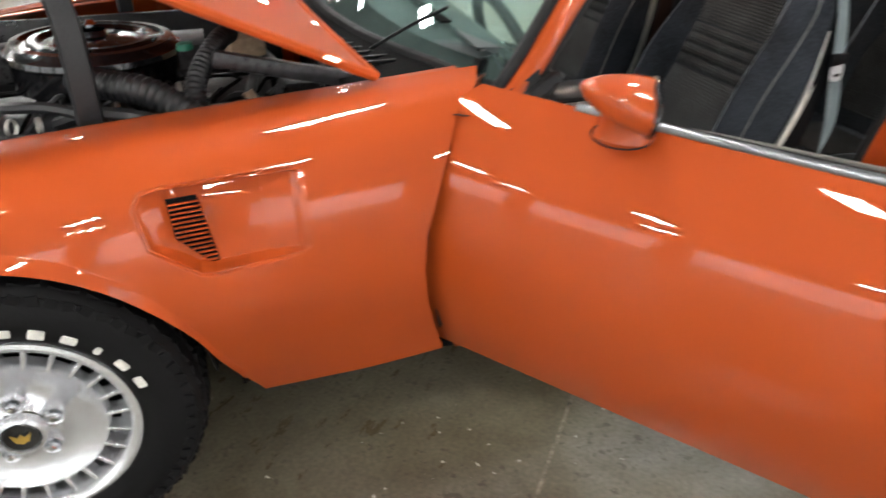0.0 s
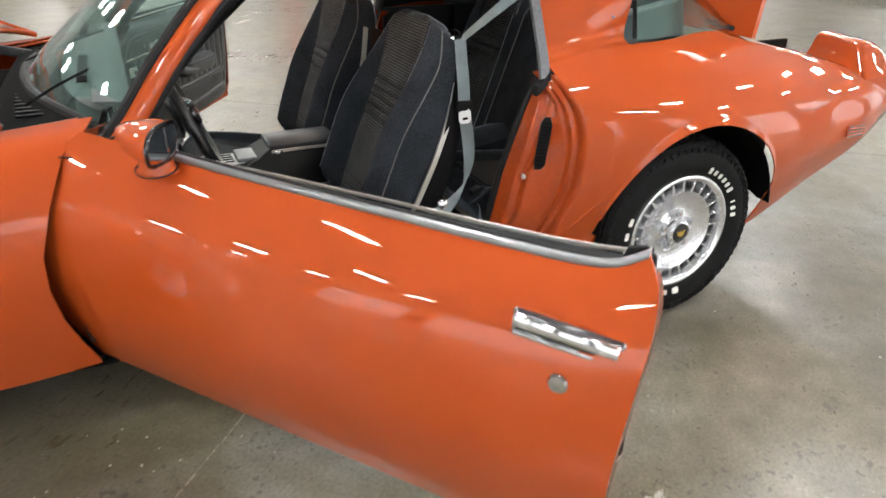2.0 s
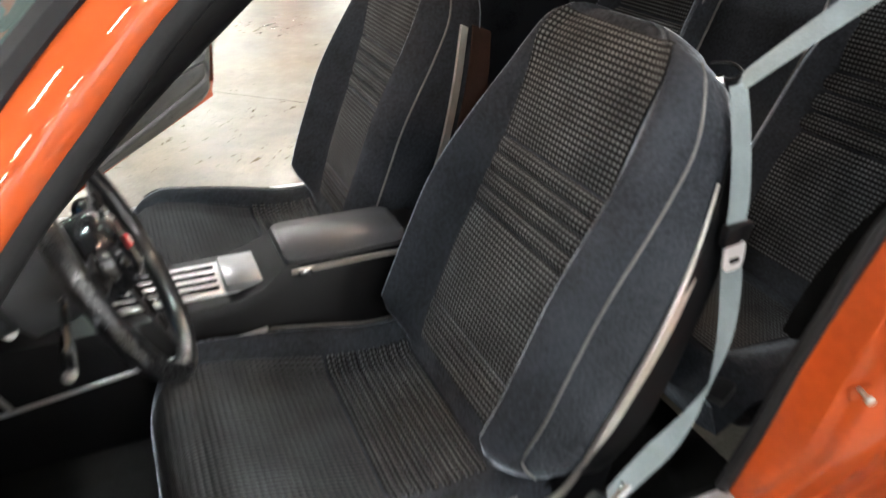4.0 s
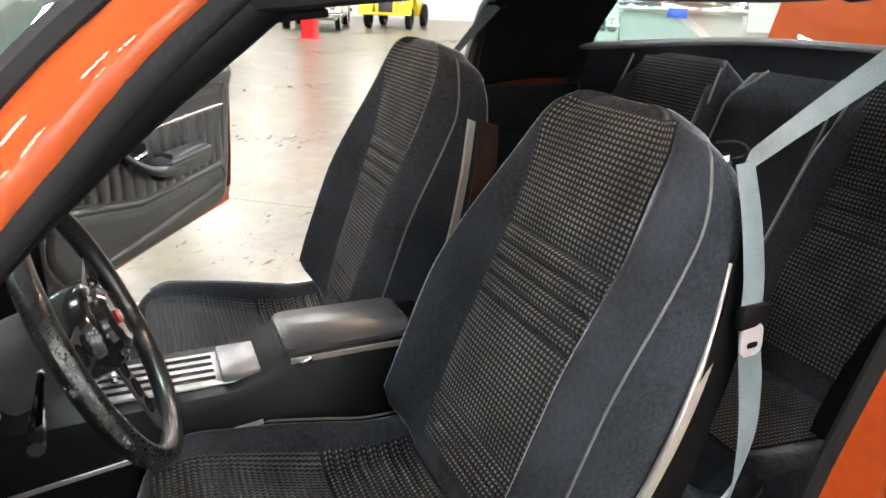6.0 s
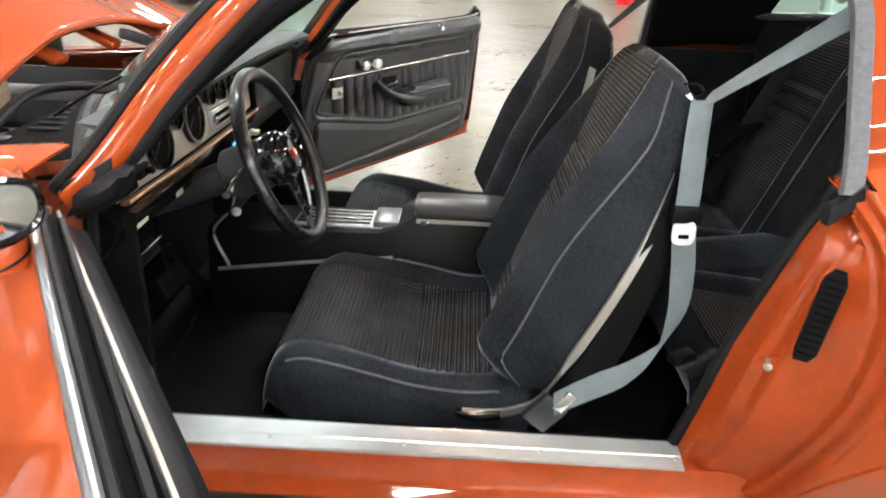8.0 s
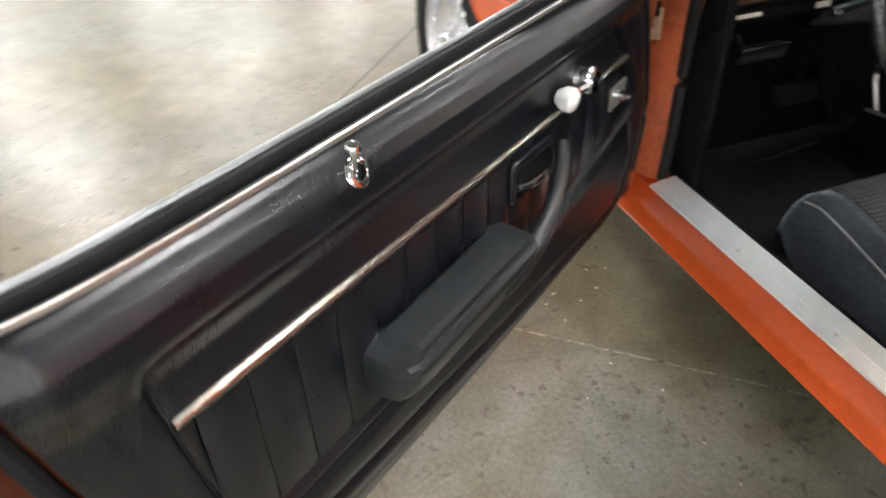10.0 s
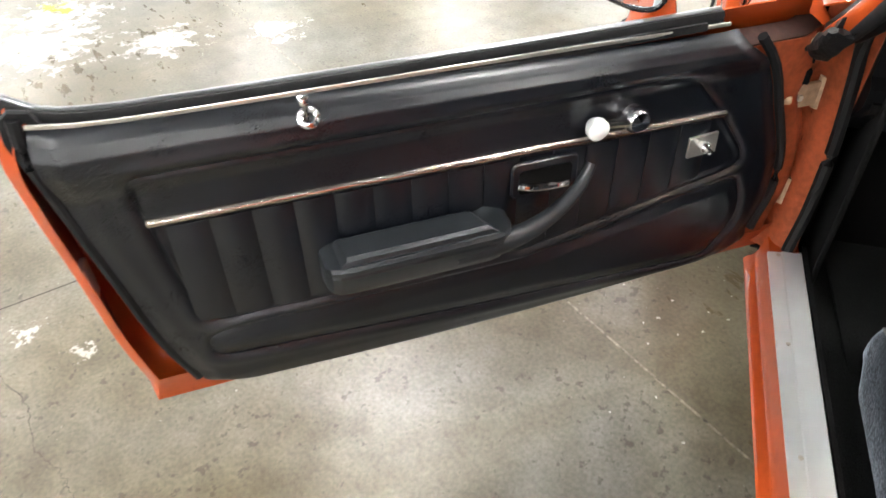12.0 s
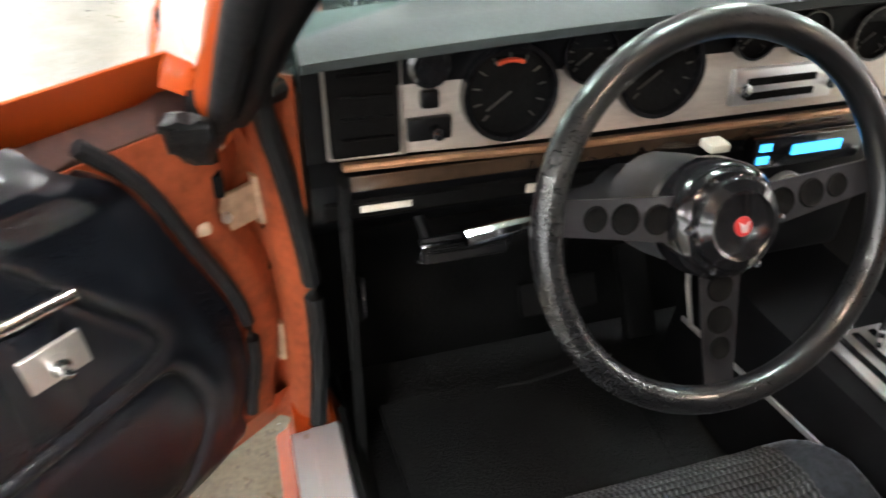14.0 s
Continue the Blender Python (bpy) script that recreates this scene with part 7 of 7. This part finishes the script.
for k in range(9):
    copy_thing(first, hall @ pose(-11.0 + k * 4.8, Y0 + 2.0, TOP - .35))

for k in range(8):
    copy_thing(first, hall @ pose(X0 + 2.0, -10.0 + k * 4.4, TOP - .35, 0, 0, 90))

# south and west sides, seen only as reflections: pale sectional doors between darker posts
doors = [(pose(-10.5 + i * 5.0, Y0 + .16, 0), pose(-8.0 + i * 5.0, Y0 + .24, 0)) for i in range(7)]
doors += [(pose(X0 + .16, -9.5 + i * 5.0, 0, 0, 0, -90), pose(X0 + .24, -7.0 + i * 5.0, 0, 0, 0, -90)) for i in range(6)]
for i, (dm, pm) in enumerate(doors):
    gd = tagged(part("door_%d" % (i + 1), box((0, 0, 1.9), (3.9, .06, 3.8), .01), GLOW_DOOR, None, "white sectional door with an added glow, outside the view", m=hall @ dm), kind="structure")
    for k in range(1, 5):
        part("door_groove", box((0, .034, k * .76), (3.9, .01, .03), 0), DARK_STEEL, gd)
    tagged(part("wall_post", box((0, 0, TOP / 2), (.30, .25, TOP), .01), DARK_STEEL, None, "dark steel wall post", m=hall @ pm), category="post", kind="structure")


# ---- things in the background ----
def car_paint(name, color):
    return material(name, color, .3, coat=.8, vary=.04, spot=2)


TYRE_FAR = RUBBER


def other_car(name, label, m, paint, length=4.6, wide=1.75, high=1.40, hood_z=.92, deck_z=.95, cabin=(.36, .80), nose=.10, grille="wide", chrome=True, roof_len=.5):
    """A parked car: x from nose to tail, y across, built from lofted cross-sections."""
    c = thing(name, label, "car", m)
    st = []
    for f in np.r_[0, .015, .05, .12, .25, cabin[0], .5, .65, cabin[1], .9, .97, 1.0]:
        x = f * length
        w = wide / 2 * (1 - .10 * (1 - smooth_step(0, .12, f)) - .12 * smooth_step(.88, 1, f))
        zt = hood_z - .10 * (1 - smooth_step(0, .06, f)) * (1 + nose) if f < cabin[0] else deck_z - .08 * smooth_step(.92, 1, f)
        zb = .28 + .08 * (1 - smooth_step(0, .08, f)) + .10 * smooth_step(.9, 1, f)
        st.append([(x, y * w, zb + (zt - zb) * h) for y, h in ((-.86, 0), (-.98, .18), (-1.0, .5), (-.96, .78), (-.86, .94), (-.6, 1.0), (0, 1.03), (.6, 1.0), (.86, .94), (.96, .78), (1.0, .5), (.98, .18), (.86, 0))])
    part("body", loft(st), paint, c)
    x0, x1 = cabin[0] * length, cabin[1] * length
    rx0, rx1 = x0 + .55, x1 - .45
    rings = [[(x, s * w, z) for x, z in ()] for s in ()]
    base = [(x0 - .02, -.78), (x1 + .05, -.78), (x1 + .05, .78), (x0 - .02, .78)]
    tp = [(rx0, -.62), (rx1, -.62), (rx1, .62), (rx0, .62)]
    wz = deck_z - .03
    part("cabin_glass", loft([[(x, y * wide / 1.75, wz) for x, y in base], [(x, y * wide / 1.75, high - .06) for x, y in tp]]), GLOSS_BLACK, c, "dark window band")
    part("roof", loft([[(x, y * wide / 1.75 * 1.03, z) for x, y in tp] for z in (high - .08, high - .03)] + [[((rx0 + rx1) / 2 + (x - (rx0 + rx1) / 2) * .9, y * wide / 1.75 * .9, high) for x, y in tp]]), paint, c)
    for (bx, by), (tx, ty) in zip(base, tp):
        part("pillar", tube([(bx, by * wide / 1.75, wz), (tx, ty * wide / 1.75, high - .06)], .035, 6), paint, c)
    for s in (-1, 1):
        for f in (.17, .79):
            x = f * length
            w = part("wheel", revolve([(.16, .03), (.20, .05), (.21, .09), (.30, .095), (.325, .07), (.33, 0), (.325, -.09), (.2, -.1)], 28, None, facing((x, s * (wide / 2 - .10), .33), (0, s, 0))), TYRE_FAR, c)
            part("rim", revolve([(.0, .055), (.05, .065), (.10, .05), (.165, .05), (.19, .075), (.20, .06)], 24, None, facing((x, s * (wide / 2 - .10), .33), (0, s, 0))), CHROME if chrome else ALLOY, w)
            part("wheel_arch", revolve([(.35, .0), (.37, .012), (.37, -.02)], 24, None, facing((x, s * (wide / 2 - .012), .36), (0, s, 0))), paint, c)
            part("wheel_well", revolve([(.0, .002), (.352, .002)], 24, None, facing((x, s * (wide / 2 - .004), .36), (0, s, 0))), MATT_BLACK, c)
        part("headlamp", revolve([(.0, .03), (.06, .025), (.085, .005), (.095, 0), (.095, -.06)], 20, None, facing((-.005, s * (wide / 2 - .20), hood_z - .26), (-1, 0, 0))), CHROME, c, "round bright headlamp")
        part("tail_lamp", box((length + .0, s * (wide / 2 - .30), deck_z - .22), (.04, .30, .12), .02), TAIL_RED, c)
    part("front_bumper", tube([(.16, -wide / 2, .46), (-.02, -wide / 2 + .08, .46), (-.07, 0, .46), (-.02, wide / 2 - .08, .46), (.16, wide / 2, .46)], .06, 10, steps=22), CHROME if chrome else paint, c)
    part("rear_bumper", tube([(length - .1, -wide / 2, .48), (length + .03, -wide / 2 + .1, .48), (length + .06, 0, .48), (length + .03, wide / 2 - .1, .48), (length - .1, wide / 2, .48)], .06, 10, steps=22), CHROME if chrome else paint, c)
    if grille == "wide":
        g = part("grille", box((-.012, 0, hood_z - .27), (.04, wide - .62, .16), .02), GLOSS_BLACK, c)
        for k in range(5):
            part("grille_bar", box((-.036, 0, hood_z - .33 + k * .03), (.012, wide - .64, .010), .002, seg=1), CHROME, g)
    elif grille == "twin":
        for s in (-1, 1):
            part("grille", box((-.030, s * .26, hood_z - .30), (.05, .34, .20), .03), MATT_BLACK, c, "dark oval grille opening")
            part("grille_frame", tube([(-.058, s * .26 + .18 * math.cos(a), hood_z - .30 + .11 * math.sin(a)) for a in np.linspace(0, 2 * math.pi, 20)], .012, 6), CHROME, c)
    else:
        part("grille", box((-.02, 0, .40), (.05, wide - .8, .18), .03), MATT_BLACK, c)
        for s in (-1, 1):
            part("lamp_lens", box((.06, s * (wide / 2 - .32), hood_z - .22), (.10, .34, .13), .04, m=pose(0, 0, 0, 0, 20, s * 18)), CHROME, c)
    return c


def heading(x, y, ang):
    """Nose at x, y; ang turns the nose-to-tail line from +x."""
    return pose(x, y, 0, 0, 0, ang)


other_car("white_coupe", "white classic coupe with twin dark grilles and chrome bumper", heading(6.1, 20.7, 70), car_paint("white_car_paint", (.80, .80, .78)), grille="twin")
other_car("red_car", "bright red modern car with slanted headlamps", heading(-4.2, 12.4, 88), car_paint("red_car_paint", (.55, .012, .02)), grille="low", chrome=False, high=1.35)
other_car("pale_green_car", "pale green classic car with a broad chrome grille", heading(7.6, 9.7, 66), car_paint("pale_car_paint", (.55, .60, .55)), length=5.2, wide=1.95, hood_z=1.0, deck_z=1.0, high=1.5)
truck = other_car("silver_truck", "tall silver pickup truck with chrome bumper parked nose-on", heading(9.3, 9.0, 47), car_paint("silver_car_paint", (.52, .54, .52)), length=5.4, wide=2.05, hood_z=1.38, deck_z=1.34, high=1.95)
part("truck_bumper", box((-.08, 0, 1.02), (.14, 1.96, .16), .04), CHROME, truck, "broad chrome bumper")
part("blue_plate", box((-.16, .05, .96), (.012, .30, .15), .004), material("blue_plate_paint", (.03, .09, .55), .4), truck, "small blue plate")
other_car("blue_car", "dark blue classic car with chrome bumper", heading(13.2, 7.4, 40), car_paint("blue_car_paint", (.02, .06, .16)))
other_car("white_car", "white classic car parked far off", heading(4.0, 29.0, 20), car_paint("far_white_paint", (.80, .80, .79)), chrome=False)

# yellow hot rod with an upright grey grille
rod_paint = car_paint("yellow_paint", (.75, .56, .01))
rod = thing("hot_rod", "bright yellow hot rod with an upright grey grille", "car", heading(8.7, 21.6, 58))
part("grille_shell", loft([[(x, y * k, z) for y, z in ((-.30, .42), (-.34, .80), (-.30, 1.10), (-.15, 1.18), (.15, 1.18), (.30, 1.10), (.34, .80), (.30, .42))] for x, k in ((0, 1), (.12, 1.04))]), rod_paint, rod)
part("grille", box((-.012, 0, .80), (.03, .46, .62), .03), ENGINE_GREY, rod, "grey mesh grille")
part("hood", loft([[(x, y * k, z * h + .10) for y, z in ((-.34, .40), (-.36, .75), (-.30, 1.0), (0, 1.08), (.30, 1.0), (.36, .75), (.34, .40))] for x, k, h in ((.12, 1, .98), (1.2, 1.6, 1.02))]), rod_paint, rod)
part("cab", loft([[(x, y * k, z) for y, z in ((-.62, .40), (-.70, 1.0), (-.60, 1.42), (.60, 1.42), (.70, 1.0), (.62, .40))] for x, k in ((1.2, .95), (1.5, 1.05), (2.6, 1.05), (3.1, .8))]), rod_paint, rod)
for s in (-1, 1):
    part("front_fender", loft([[(.45 + .62 * math.cos(a), s * (.62 + dy), .34 + .56 * math.sin(a) + dz) for dy, dz in ((-.22, 0), (-.15, .06), (.15, .06), (.22, 0), (.2, -.02), (-.2, -.02))] for a in np.linspace(.1, math.pi - .2, 12)]), rod_paint, rod)
    part("headlamp", revolve([(.0, .05), (.08, .04), (.115, 0), (.10, -.08), (.03, -.16)], 20, None, facing((-.02, s * .50, .84), (-1, 0, 0))), CHROME, rod, "chrome bucket headlamp")
    part("wheel", revolve([(.0, .05), (.16, .05), (.20, .08), (.30, .09), (.34, .05), (.34, -.08), (.2, -.1)], 26, None, facing((.45, s * .66, .34), (0, s, 0))), RUBBER, rod)
    part("wheel", revolve([(.0, .05), (.16, .05), (.20, .08), (.32, .09), (.37, .05), (.37, -.10), (.2, -.1)], 26, None, facing((2.7, s * .72, .37), (0, s, 0))), RUBBER, rod)
part("bumper", tube([(-.16, -.62, .46), (-.20, 0, .46), (-.16, .62, .46)], .04, 8, steps=10), rod_paint, rod)

column = thing("red_column", "bright red painted steel column", "column", pose(5.38, 17.5, 0, 0, 0, 49.8))
part("shaft", box((0, 0, TOP / 2), (.32, .32, TOP), .01), RED_PAINT, column)
part("base_plate", box((0, 0, .012), (.46, .46, .024), .004), RED_PAINT, column)

# pale partition with shelves and boxes along the far side
part_wall = tagged(part("partition", box((0, 0, 1.6), (9.0, .12, 3.2), .01), WALL_GREY, None, "grey partition wall along the hall", m=pose(-2.6, 24.5, 0, 0, 0, 6)), category="partition", kind="structure")
for i, x in enumerate((-6.4, -4.6, -1.0)):
    tagged(part("partition_post", box((0, 0, 1.6), (.14, .10, 3.2), .01), DARK_STEEL, None, "dark grey partition post", m=pose(x + 1.2, 24.2 + .1 * x * .0, 0, 0, 0, 6)), category="post", kind="structure")
box_t = thing("storage_box", "pale storage box standing on the floor", "box", pose(.75, 23.9, 0, 0, 0, 6))
part("box_body", box((0, 0, .25), (.7, .5, .5), .02), WALL_WHITE, box_t)
part("box_lid", box((0, 0, .52), (.74, .54, .05), .01), WALL_WHITE, box_t)
for i, (x, z) in enumerate(((1.2, 1.5), (1.3, 1.1), (1.3, .7))):
    tagged(part("wall_bracket", box((0, 0, z), (.35, .10, .06), .01), DARK_STEEL, None, "dark steel bracket on the wall", m=pose(x - .2, 24.75, 0, 0, 0, 6)), category="bracket")
bench = thing("low_bench", "low dark bench with clutter", "bench", pose(-2.2, 23.2, 0, 0, 0, 6))
part("bench_top", box((0, 0, .38), (1.6, .5, .06), .01), DARK_STEEL, bench)
for x in (-.7, .7):
    part("leg", box((x, 0, .175), (.06, .4, .35), .005), DARK_STEEL, bench)
for a0, b0, a1, b1 in ((2.4, 13.5, 13.0, 13.5), (-9.5, 13.0, -1.5, 13.0)):
    bm = bmesh.new()
    quads(bm, [[(a0 + (a1 - a0) * f, b0 - .05, .002), (a0 + (a1 - a0) * f, b0 + .05, .002)] for f in np.linspace(0, 1, 10)])
    tagged(part("floor_line", bm, YELLOW_LINE, None, smooth=False, m=hall), "worn yellow line painted on the concrete", "floor line", kind="structure")
